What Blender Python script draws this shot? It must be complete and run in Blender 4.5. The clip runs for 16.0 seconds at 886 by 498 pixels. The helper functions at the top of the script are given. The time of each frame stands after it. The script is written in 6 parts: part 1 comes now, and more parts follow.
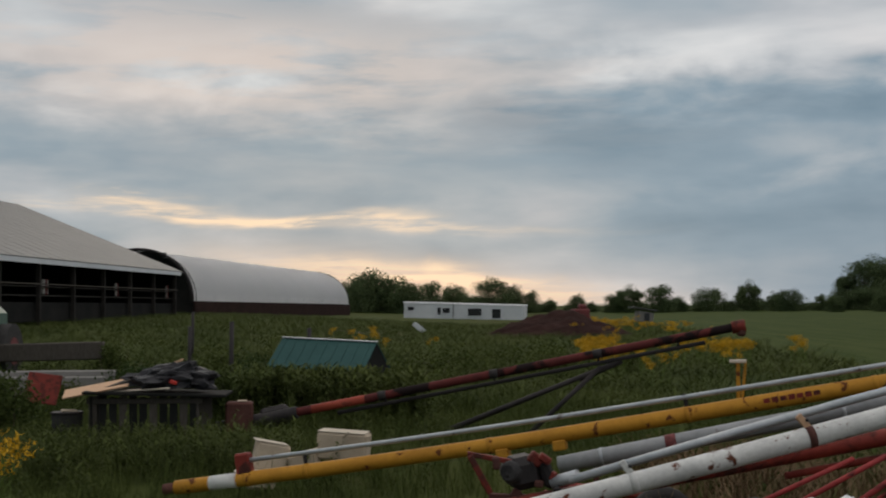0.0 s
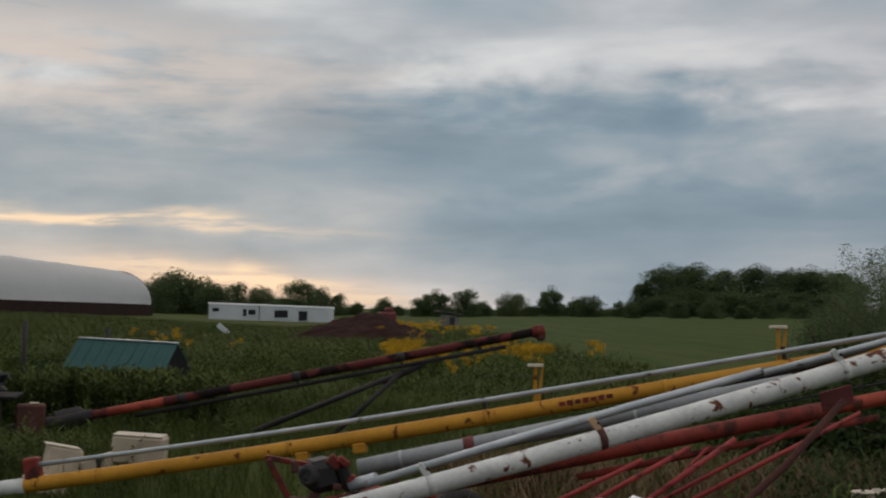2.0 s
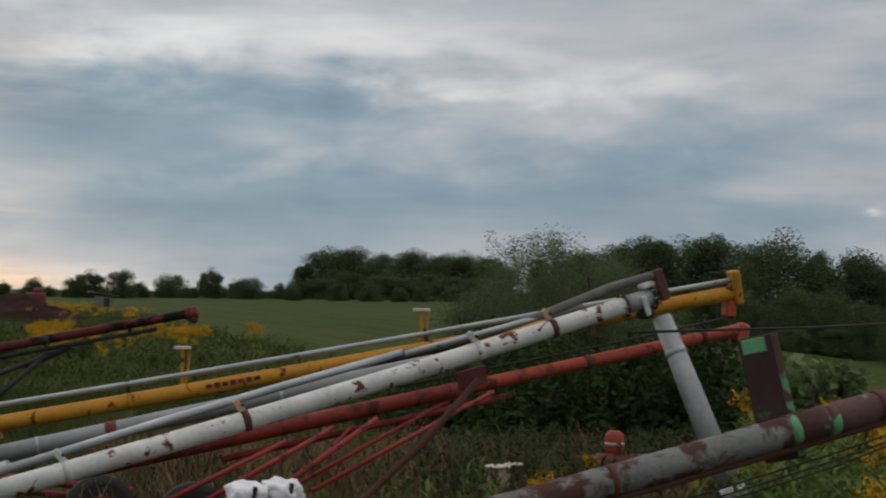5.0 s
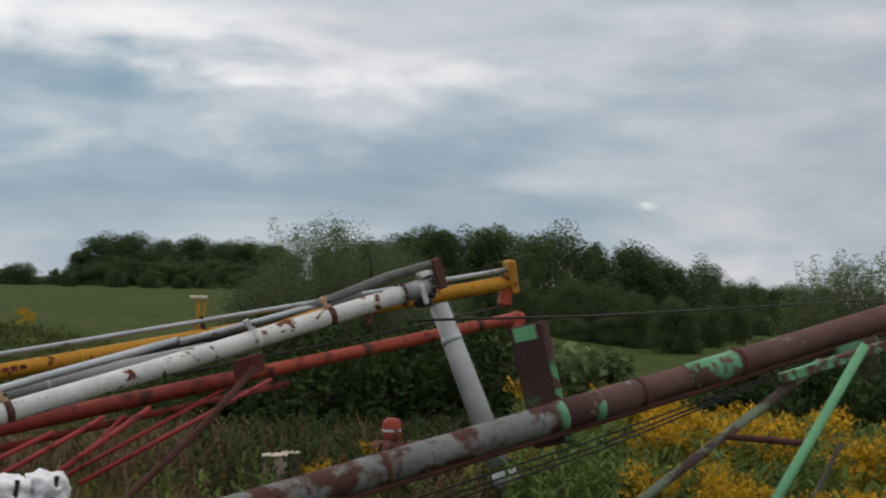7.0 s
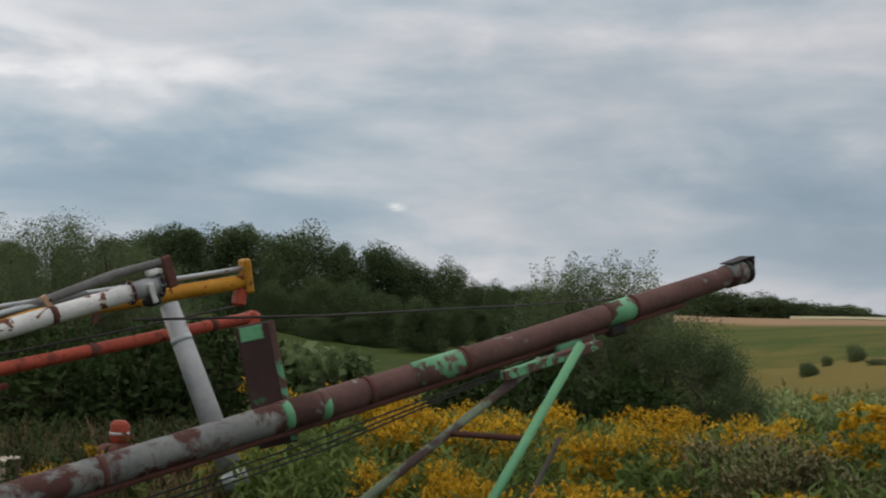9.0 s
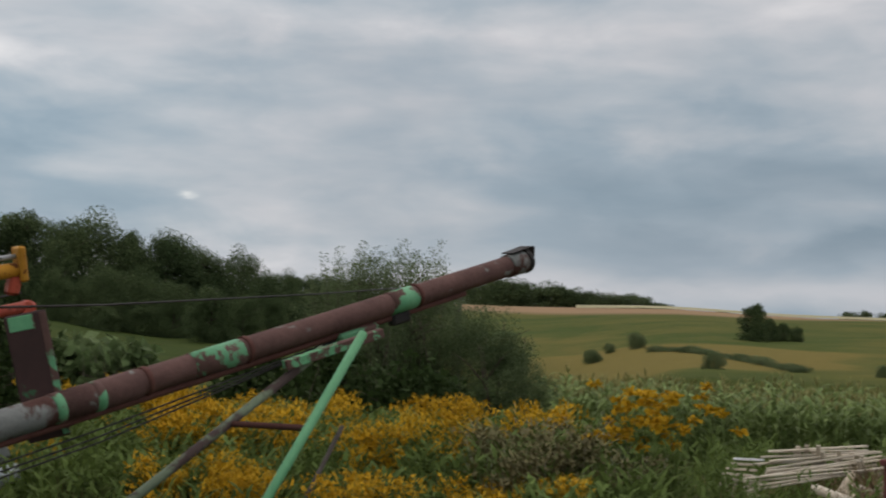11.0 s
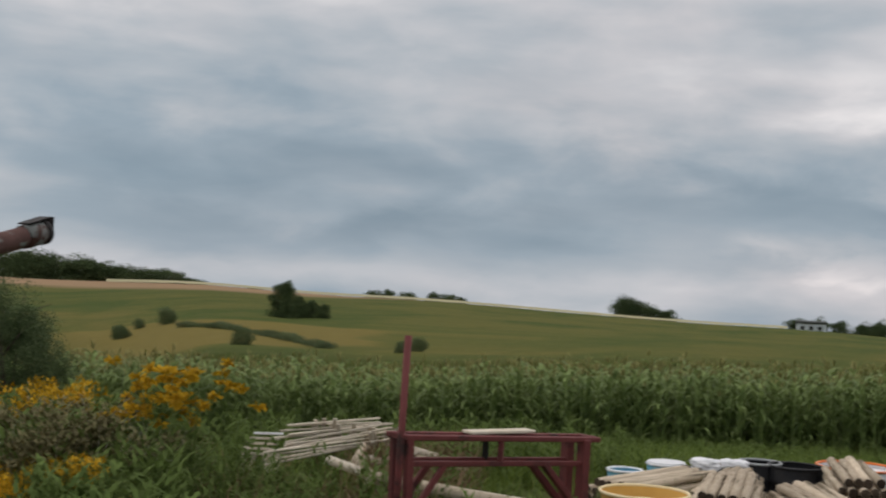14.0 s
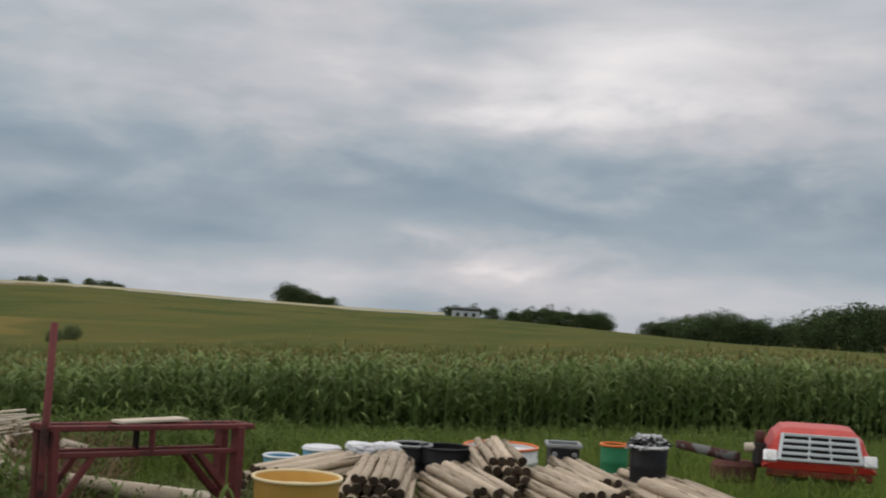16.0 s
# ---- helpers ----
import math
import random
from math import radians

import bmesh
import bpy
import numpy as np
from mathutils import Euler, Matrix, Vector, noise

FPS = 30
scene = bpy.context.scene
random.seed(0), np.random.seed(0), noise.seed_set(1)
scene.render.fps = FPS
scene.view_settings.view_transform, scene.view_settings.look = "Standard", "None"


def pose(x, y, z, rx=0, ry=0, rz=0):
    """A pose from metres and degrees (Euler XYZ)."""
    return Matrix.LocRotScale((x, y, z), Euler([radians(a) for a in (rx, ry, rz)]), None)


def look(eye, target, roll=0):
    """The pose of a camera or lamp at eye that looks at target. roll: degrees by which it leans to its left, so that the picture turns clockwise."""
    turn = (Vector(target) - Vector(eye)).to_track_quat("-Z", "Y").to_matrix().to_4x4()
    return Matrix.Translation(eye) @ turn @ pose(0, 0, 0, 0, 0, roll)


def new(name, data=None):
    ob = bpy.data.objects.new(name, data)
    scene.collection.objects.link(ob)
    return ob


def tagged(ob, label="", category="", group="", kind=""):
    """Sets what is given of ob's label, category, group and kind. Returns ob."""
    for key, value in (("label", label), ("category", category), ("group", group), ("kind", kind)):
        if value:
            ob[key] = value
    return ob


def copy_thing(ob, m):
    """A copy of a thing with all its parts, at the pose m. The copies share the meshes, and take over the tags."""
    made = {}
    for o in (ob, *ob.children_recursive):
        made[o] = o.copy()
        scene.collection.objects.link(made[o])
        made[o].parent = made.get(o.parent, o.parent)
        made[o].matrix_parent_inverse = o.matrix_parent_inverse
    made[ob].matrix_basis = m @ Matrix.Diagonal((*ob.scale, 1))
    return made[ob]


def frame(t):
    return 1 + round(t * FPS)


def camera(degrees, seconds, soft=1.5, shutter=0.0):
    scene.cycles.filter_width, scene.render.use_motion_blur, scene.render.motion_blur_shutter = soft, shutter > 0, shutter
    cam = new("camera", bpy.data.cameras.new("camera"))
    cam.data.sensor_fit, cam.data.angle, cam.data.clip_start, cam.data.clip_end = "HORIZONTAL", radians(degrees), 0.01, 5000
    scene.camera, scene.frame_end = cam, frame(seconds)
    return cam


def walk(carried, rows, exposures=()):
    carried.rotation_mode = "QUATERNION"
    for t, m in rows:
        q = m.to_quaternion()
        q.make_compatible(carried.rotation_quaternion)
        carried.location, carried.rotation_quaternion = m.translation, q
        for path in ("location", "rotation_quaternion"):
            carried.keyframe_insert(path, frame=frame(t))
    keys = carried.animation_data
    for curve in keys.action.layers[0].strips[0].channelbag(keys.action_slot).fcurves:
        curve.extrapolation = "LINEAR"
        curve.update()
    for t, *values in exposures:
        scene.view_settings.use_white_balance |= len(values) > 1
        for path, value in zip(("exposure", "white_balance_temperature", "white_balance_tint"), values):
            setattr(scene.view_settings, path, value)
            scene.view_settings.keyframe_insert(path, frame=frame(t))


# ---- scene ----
# camera and walk: a slow hand-held turn on the spot
cam = camera(38.4, 16.0, soft=2.0, shutter=0.4)
ROWS = [
    (0.0, 0.000, 0.000, 2.300, -0.00, 2.64, -0.51),
    (0.5, 0.023, 0.005, 2.302, -2.09, 2.82, 0.01),
    (1.0, 0.029, 0.009, 2.301, -4.08, 2.90, 0.04),
    (1.5, 0.034, 0.012, 2.299, -5.89, 2.94, -0.21),
    (2.0, 0.044, 0.004, 2.301, -8.62, 2.74, 0.22),
    (2.5, 0.051, -0.008, 2.296, -10.66, 2.66, 0.05),
    (3.0, 0.062, -0.026, 2.300, -12.60, 2.58, 0.12),
    (3.5, 0.081, -0.047, 2.302, -15.15, 2.49, -0.03),
    (4.0, 0.096, -0.062, 2.305, -18.00, 2.33, 0.14),
    (6.5, 0.187, -0.089, 2.301, -31.21, 1.72, 1.03),
    (7.0, 0.195, -0.092, 2.305, -33.41, 1.65, 1.07),
    (7.5, 0.232, -0.115, 2.308, -36.68, 1.77, 1.16),
    (8.0, 0.261, -0.131, 2.310, -39.68, 1.76, 1.26),
    (8.5, 0.290, -0.153, 2.305, -42.37, 1.83, 1.43),
    (11.0, 0.363, -0.241, 2.302, -53.90, 1.64, 1.44),
    (11.5, 0.380, -0.244, 2.302, -57.32, 1.61, 1.84),
    (12.0, 0.396, -0.262, 2.299, -60.50, 1.60, 1.16),
    (12.5, 0.404, -0.265, 2.297, -64.18, 1.42, 1.81),
    (13.0, 0.403, -0.281, 2.310, -67.65, 1.19, 2.43),
    (13.5, 0.397, -0.305, 2.311, -71.11, 1.27, 2.60),
    (14.0, 0.408, -0.309, 2.309, -74.66, 1.31, 2.73),
    (14.5, 0.416, -0.321, 2.308, -78.76, 1.59, 3.22),
    (15.0, 0.415, -0.341, 2.308, -82.54, 1.45, 3.37),
    (15.5, 0.412, -0.352, 2.307, -86.61, 1.49, 3.23),
    (16.0, 0.409, -0.363, 2.307, -89.74, 1.49, 3.08),
]
walk(cam, [(t, pose(x, y, z, 90 + pitch, 0, yaw) @ pose(0, 0, 0, 0, 0, roll)) for t, x, y, z, yaw, pitch, roll in ROWS],
     [(0.0, -0.22), (2.0, -0.27), (4.0, -0.27), (7.0, 0.2), (8.5, 0.2), (12.0, 0.15), (16.0, 0.15)])


# ---- world and light ----
def nodes_of(tree):
    n, l = tree.nodes, tree.links

    def add(kind, **kw):
        nd = n.new(kind)
        if "operation" in kw:
            nd.operation = kw["operation"]
        if "use_clamp" in kw:
            nd.use_clamp = kw["use_clamp"]
        if "data_type" in kw:
            nd.data_type, nd.blend_type, nd.clamp_factor = kw["data_type"], kw["blend_type"], True
        for k, v in kw.get("ins", {}).items():
            if isinstance(v, bpy.types.NodeSocket):
                l.new(v, nd.inputs[k])
            else:
                nd.inputs[k].default_value = v
        return nd

    def m(op, a, b=0.0, c=0.0, clamp=False):
        nd = add("ShaderNodeMath", operation=op, use_clamp=clamp, ins={0: a, 1: b, 2: c})
        return nd.outputs[0]

    def ramp(fac, stops):
        nd = add("ShaderNodeValToRGB", ins={0: fac})
        el = nd.color_ramp.elements
        while len(el) < len(stops):
            el.new(0.5)
        for e, (p, c) in zip(el, stops):
            e.position, e.color = p, (*c, 1) if len(c) == 3 else c
        return nd.outputs[0]

    def mix(fac, a, b, mode="MIX"):
        nd = add("ShaderNodeMix", data_type="RGBA", blend_type=mode)
        for i, v in ((0, fac), (6, a), (7, b)):
            if isinstance(v, bpy.types.NodeSocket):
                l.new(v, nd.inputs[i])
            else:
                nd.inputs[i].default_value = v if i == 0 else (*v[:3], 1)
        return nd.outputs[2]
    return add, m, ramp, mix


world = bpy.data.worlds.new("sky")
scene.world = world
world.use_nodes = True
world.node_tree.nodes.clear()
add, m, ramp, mix = nodes_of(world.node_tree)
SUN_AZ, SUN_EL = 4.0, 7.0     # degrees left of the first view, degrees up
way = add("ShaderNodeTexCoord").outputs["Generated"]
sep = add("ShaderNodeSeparateXYZ", ins={0: way})
X, Y, Zs = sep.outputs
# a flat deck of cloud: banks that close up towards the horizon
def bank(scale, detail, rough, shift, squash=4.2, warp=0.35):
    v = add("ShaderNodeMapping", ins={0: way, 1: shift, 2: (0, radians(2.5), 0), 3: (1, 1, squash)}).outputs[0]
    return add("ShaderNodeTexNoise", ins={"Vector": v, "Scale": scale, "Detail": detail, "Roughness": rough, "Distortion": warp}).outputs[0]


def bump_at(v, centre, width):
    d = m("DIVIDE", m("SUBTRACT", v, centre), width)
    return m("POWER", 2.718, m("MULTIPLY", m("MULTIPLY", d, d), -1.0))


rolls = bank(4.2, 3.0, 0.45, (3.1, 1.7, 0.4), 3.4, 0.25)
fine = bank(10.5, 5.0, 0.50, (8.3, 2.9, 1.0), 2.5, 0.25)
veil = bank(6.0, 4.0, 0.50, (1.3, 4.4, 2.0), 4.6, 0.2)
tint = bank(4.2, 3.0, 0.5, (9.0, 4.0, 1.0), 3.0, 0.2)
# bearing to the right and height of the line of sight in degrees, with ragged edges
BEAR = m("ADD", m("MULTIPLY", m("ARCTAN2", X, Y), 57.3), m("MULTIPLY", m("SUBTRACT", rolls, 0.5), 26.0))
ELEV = m("ADD", m("MULTIPLY", Zs, 57.3), m("MULTIPLY", m("SUBTRACT", fine, 0.5), 6.0))
# the greater banks: bearing, height, width, depth, and how light (+) or dark (-)
BANKS = ((-14, 10.6, 9, 2.2, 0.30), (9, 11.4, 13, 1.8, 0.16), (0, 7.4, 16, 1.4, -0.14), (14, 8.6, 9, 1.5, -0.10), (22, 10.6, 8, 1.6, 0.12), (21, 4.6, 15, 2.0, -0.15), (35, 10.0, 8, 1.5, 0.06),
         (46, 3.9, 6, 2.0, 0.09), (51, 10.0, 8, 2.2, -0.06), (64, 4.8, 12, 2.0, -0.09), (71, 2.0, 10, 1.1, -0.13), (83, 7.0, 5, 1.4, 0.08), (88, 3.6, 9, 1.2, -0.09), (99, 9.6, 8, 2.3, 0.17), (94, 1.6, 4, 0.7, 0.12), (104, 3.6, 8, 2.0, -0.16))
dens = m("ADD", m("ADD", m("MULTIPLY", rolls, 0.36), m("MULTIPLY", fine, 0.34)), m("MULTIPLY", veil, 0.30))
dens = m("ADD", 0.50, m("MULTIPLY", m("SUBTRACT", dens, 0.5), m("SUBTRACT", 1.45, m("MULTIPLY", m("MAXIMUM", X, 0.0), 0.62))))
for bear, high, wide, deep, light in BANKS:
    dens = m("ADD", dens, m("MULTIPLY", m("MULTIPLY", bump_at(BEAR, bear, wide), bump_at(ELEV, high, deep)), light))
# paler towards the rim of the land in the east, and thinner cloud overhead
dens = m("ADD", dens, m("MULTIPLY", bump_at(Zs, 0.0, 0.014), m("MULTIPLY", m("MAXIMUM", X, 0.0), 0.10)))
dens = m("SUBTRACT", dens, m("MULTIPLY", bump_at(Zs, 0.07, 0.06), m("MULTIPLY", m("MAXIMUM", X, 0.0), 0.085)))
dens = m("ADD", dens, m("MULTIPLY", m("SUBTRACT", Zs, 0.22, clamp=True), 0.5))
dens = m("ADD", dens, m("MULTIPLY", m("MULTIPLY", m("SUBTRACT", Zs, 0.13, clamp=True), 0.9), m("MAXIMUM", m("SUBTRACT", X, 0.4), 0.0)))
cloud = ramp(dens, [(0.24, (0.165, 0.250, 0.318)), (0.38, (0.235, 0.318, 0.382)), (0.48, (0.325, 0.384, 0.428)), (0.58, (0.435, 0.462, 0.488)), (0.76, (0.70, 0.690, 0.680))])
warm = mix(m("MULTIPLY", m("SUBTRACT", tint, 0.44, clamp=True), 4.0, clamp=True), cloud, mix(1.0, cloud, (1.05, 1.0, 0.985), "MULTIPLY"))
# the west is bluer between its clouds, the east a little brighter
east = m("ADD", m("MULTIPLY", m("ADD", X, 0.1), 0.13, clamp=True), m("MULTIPLY", m("SUBTRACT", Zs, 0.2, clamp=True), 0.8))
west = m("POWER", m("MAXIMUM", Y, 0.0), 3.0)
lum = m("ADD", m("ADD", 1.0, east), m("MULTIPLY", west, 0.20))
warm = mix(1.0, warm, add("ShaderNodeCombineXYZ", ins={0: m("MULTIPLY", lum, m("ADD", 1.0, m("SUBTRACT", m("MULTIPLY", m("MAXIMUM", X, 0.0), 0.05), m("MULTIPLY", west, 0.045)))), 1: lum, 2: m("MULTIPLY", lum, m("ADD", 1.0, m("MULTIPLY", west, 0.03)))}).outputs[0], "MULTIPLY")
tone = add("ShaderNodeRGBToBW", ins={0: warm}).outputs[0]
warm = mix(m("MULTIPLY", m("MAXIMUM", X, 0.0), 0.26), warm, add("ShaderNodeCombineXYZ", ins={0: tone, 1: tone, 2: m("MULTIPLY", tone, 1.04)}).outputs[0])
# the low sun behind the clouds lights their edges in two slanting streaks and a gap
front = m("GREATER_THAN", Y, 0.0)
wisp = m("MULTIPLY", m("SUBTRACT", bank(8.0, 6.0, 0.55, (2.0, 7.0, 3.0), 6.0, 0.25), 0.38, clamp=True), 6.0, clamp=True)
thread = m("MULTIPLY", m("SUBTRACT", bank(11.0, 7.0, 0.6, (5.0, 2.0, 8.0), 9.0, 0.3), 0.40, clamp=True), 7.0, clamp=True)
high_line = m("ADD", m("ADD", Zs, m("MULTIPLY", X, 0.073)), m("MULTIPLY", m("SUBTRACT", veil, 0.5), 0.045))
low_line = m("ADD", m("ADD", Zs, m("MULTIPLY", X, 0.115)), m("MULTIPLY", m("SUBTRACT", fine, 0.5), 0.03))
upper = m("MULTIPLY", m("MULTIPLY", bump_at(high_line, 0.0625, 0.0050), bump_at(X, -0.13, 0.15)), m("ADD", 0.25, thread))
lower = m("MULTIPLY", m("MULTIPLY", bump_at(low_line, 0.022, 0.0085), bump_at(X, 0.0, 0.11)), m("ADD", 0.35, thread))
glow = m("MULTIPLY", m("MULTIPLY", bump_at(low_line, 0.014, 0.018), bump_at(X, 0.0, 0.15)), 0.75)
pale = m("MULTIPLY", m("MULTIPLY", bump_at(high_line, 0.175, 0.042), bump_at(X, -0.16, 0.24)), m("MULTIPLY", wisp, 0.8))
lit = mix(m("MULTIPLY", glow, front, clamp=True), warm, (0.92, 0.66, 0.48))
lit = mix(m("MULTIPLY", m("ADD", upper, lower), front, clamp=True), lit, (1.12, 0.86, 0.62))
lit = mix(m("MULTIPLY", pale, front, clamp=True), lit, (0.80, 0.69, 0.63))
gap_x = m("ADD", m("MULTIPLY", m("ARCTAN2", X, Y), 57.3), m("MULTIPLY", m("SUBTRACT", fine, 0.5), 4.0))
gap_y = m("ADD", m("MULTIPLY", Zs, 57.3), m("MULTIPLY", m("SUBTRACT", thread, 0.5), 0.25))
gap = m("MULTIPLY", m("MULTIPLY", bump_at(gap_x, 42.5, 0.42), bump_at(gap_y, 3.7, 0.17)), m("ADD", 0.35, m("MULTIPLY", thread, 0.45)))
lit = mix(m("MULTIPLY", gap, front, clamp=True), lit, (0.92, 0.91, 0.87))
sky = add("ShaderNodeTexSky")
sky.sky_type, sky.sun_disc, sky.sun_elevation, sky.sun_rotation = "NISHITA", False, radians(SUN_EL), radians(-SUN_AZ)
clear = mix(1.0, sky.outputs[0], (0.05, 0.05, 0.05), "MULTIPLY")
whole = mix(0.95, clear, lit)
bg = add("ShaderNodeBackground", ins={0: whole, 1: 1.0})
world.node_tree.links.new(bg.outputs[0], add("ShaderNodeOutputWorld").inputs[0])

sun = new("sun", bpy.data.lights.new("sun", "SUN"))
sun.data.energy, sun.data.angle, sun.data.color = 0.4, radians(25), (1.0, 0.86, 0.72)
sun.matrix_world = look((-math.sin(radians(SUN_AZ)) * 50, math.cos(radians(SUN_AZ)) * 50, 14), (0, 0, 0))


# ---- materials ----
def surface(name, a, b, scale=3.0, rough=0.8, bump=0.15, metal=0.0, patch=None, patch_scale=2.0, cut=0.55, soft=0.06, vary=0.12, stretch=(1, 1, 1), fine=6.0, world_space=True, through_light=0.0, island=False, gloss=0.35):
    """Two-scale coloured surface a..b with optional patches (rust, bare metal, paint) of a shape of their own."""
    mt = bpy.data.materials.new(name)
    mt.use_nodes = True
    mt.node_tree.nodes.clear()
    add, m, ramp, mix = nodes_of(mt.node_tree)
    co = add("ShaderNodeNewGeometry").outputs["Position"] if world_space else add("ShaderNodeTexCoord").outputs["Object"]
    co = add("ShaderNodeMapping", ins={0: co, 3: stretch}).outputs[0]
    n1 = add("ShaderNodeTexNoise", ins={"Vector": co, "Scale": scale, "Detail": 4.0}).outputs[0]
    n2 = add("ShaderNodeTexNoise", ins={"Vector": co, "Scale": scale * fine, "Detail": 6.0, "Roughness": 0.65}).outputs[0]
    f = m("ADD", m("MULTIPLY", n1, 0.6), m("MULTIPLY", n2, 0.4))
    col = ramp(f, [(0.32, a), (0.68, b)])
    rnd = add("ShaderNodeNewGeometry").outputs["Random Per Island"] if island else add("ShaderNodeObjectInfo").outputs["Random"]
    v = m("ADD", 1.0 - vary, m("MULTIPLY", rnd, 2 * vary))
    col = mix(1.0, col, add("ShaderNodeCombineXYZ", ins={0: v, 1: v, 2: v}).outputs[0], "MULTIPLY")
    rg, mtl = rough, metal
    if patch:
        p1 = add("ShaderNodeTexNoise", ins={"Vector": co, "Scale": patch_scale, "Detail": 7.0, "Roughness": 0.62, "Distortion": 0.3}).outputs[0]
        k = m("DIVIDE", m("SUBTRACT", p1, cut), soft, clamp=True)
        col = mix(k, col, mix(n2, patch, tuple(c * 0.45 for c in patch)))
        rg = m("ADD", rough, m("MULTIPLY", k, 0.9 - rough))
    bs = add("ShaderNodeBsdfPrincipled", ins={"Base Color": col, "Roughness": rg, "Metallic": mtl, "Specular IOR Level": 0.06 if island else gloss})
    if bump:
        bs_n = add("ShaderNodeBump", ins={"Strength": bump, "Distance": 0.02, "Height": n2}).outputs[0]
        mt.node_tree.links.new(bs_n, bs.inputs["Normal"])
    end = bs.outputs[0]
    if through_light:
        tr = add("ShaderNodeBsdfTranslucent", ins={0: col}).outputs[0]
        end = add("ShaderNodeMixShader", ins={0: through_light, 1: end, 2: tr}).outputs[0]
    mt.node_tree.links.new(end, add("ShaderNodeOutputMaterial").inputs[0])
    return mt


RUST = (0.16, 0.055, 0.03)
WHITE_PAINT = surface("white_paint", (0.40, 0.405, 0.395), (0.64, 0.645, 0.62), 4.0, 0.6, 0.25, patch=RUST, patch_scale=6.5, cut=0.585, soft=0.03, gloss=0.22)
YELLOW_PAINT = surface("yellow_paint", (0.33, 0.150, 0.015), (0.52, 0.255, 0.028), 2.5, 0.6, 0.2, patch=(0.16, 0.055, 0.02), patch_scale=7.0, cut=0.60, soft=0.04, gloss=0.2)
RED_PAINT = surface("red_paint", (0.12, 0.021, 0.016), (0.24, 0.037, 0.024), 3.0, 0.6, 0.2, patch=(0.085, 0.032, 0.026), patch_scale=5.0, cut=0.50, soft=0.12, gloss=0.2)
BRIGHT_RED = surface("bright_red_paint", (0.42, 0.034, 0.025), (0.54, 0.050, 0.034), 2.0, 0.4, 0.08)
DULL_RED = surface("weathered_red_steel", (0.10, 0.024, 0.024), (0.165, 0.038, 0.036), 3.0, 0.7, 0.2, patch=(0.06, 0.03, 0.027), patch_scale=4.0, cut=0.54, soft=0.12)
RUSTY_TUBE = surface("rusted_tube", (0.075, 0.042, 0.038), (0.135, 0.075, 0.066), 4.0, 0.85, 0.4, patch=(0.26, 0.27, 0.25), patch_scale=5.0, cut=0.62, soft=0.06, gloss=0.15)
RUSTY_GREY = surface("worn_grey_tube", (0.105, 0.11, 0.108), (0.21, 0.218, 0.21), 3.5, 0.8, 0.4, patch=(0.105, 0.052, 0.044), patch_scale=5.5, cut=0.455, soft=0.09, gloss=0.15)
GREEN_PAINT = surface("green_paint", (0.08, 0.26, 0.13), (0.14, 0.36, 0.19), 3.0, 0.6, 0.25, patch=(0.14, 0.075, 0.065), patch_scale=4.0, cut=0.49, soft=0.04)
GREY_STEEL = surface("grey_steel", (0.20, 0.21, 0.215), (0.33, 0.34, 0.345), 2.5, 0.55, 0.2, metal=0.1, patch=(0.12, 0.05, 0.04), patch_scale=2.0, cut=0.66)
GALV = surface("galvanised_steel", (0.27, 0.30, 0.32), (0.44, 0.46, 0.475), 4.0, 0.42, 0.1, metal=0.3, patch=(0.15, 0.10, 0.075), patch_scale=5.0, cut=0.64)
DARK_STEEL = surface("dark_steel", (0.018, 0.017, 0.018), (0.045, 0.040, 0.039), 4.0, 0.65, 0.25, gloss=0.15)
RUST_DARK = surface("dark_rust", (0.075, 0.035, 0.03), (0.13, 0.06, 0.05), 4.0, 0.85, 0.3, gloss=0.08)
BLACK_PLASTIC = surface("black_plastic", (0.010, 0.010, 0.012), (0.024, 0.024, 0.027), 3.0, 0.5, 0.15, gloss=0.2)
TYRE = surface("tyre_rubber", (0.018, 0.018, 0.018), (0.04, 0.038, 0.036), 6.0, 0.85, 0.3)
BAG = surface("white_plastic_bag", (0.62, 0.63, 0.66), (0.80, 0.80, 0.82), 6.0, 0.4, 0.3)
CARD = surface("faded_board", (0.34, 0.28, 0.21), (0.46, 0.39, 0.30), 4.0, 0.9, 0.2, gloss=0.08)
PLYWOOD = surface("plywood", (0.40, 0.24, 0.14), (0.52, 0.34, 0.21), 4.0, 0.8, 0.2, stretch=(1, 6, 1))
OLD_WOOD = surface("grey_old_wood", (0.045, 0.040, 0.034), (0.095, 0.085, 0.074), 6.0, 0.9, 0.3, stretch=(6, 6, 1), gloss=0.08)
PALE_WOOD = surface("pale_split_wood", (0.42, 0.36, 0.28), (0.62, 0.56, 0.47), 6.0, 0.85, 0.3, vary=0.2, gloss=0.08)
LOG_SIDE = surface("peeled_log", (0.36, 0.29, 0.21), (0.60, 0.51, 0.40), 5.0, 0.85, 0.4, world_space=False, stretch=(7, 7, 0.8), vary=0.28, patch=(0.22, 0.18, 0.125), patch_scale=1.6, cut=0.55, soft=0.1, gloss=0.08)
LOG_END = surface("dark_log_end", (0.022, 0.016, 0.012), (0.085, 0.062, 0.045), 14.0, 0.9, 0.4, world_space=False, vary=0.35, gloss=0.08)
TUB_YELLOW = surface("yellow_plastic", (0.55, 0.31, 0.07), (0.66, 0.40, 0.11), 2.0, 0.5, 0.08)
TUB_IN = surface("pale_yellow_plastic", (0.60, 0.48, 0.26), (0.70, 0.58, 0.36), 2.0, 0.6, 0.08)
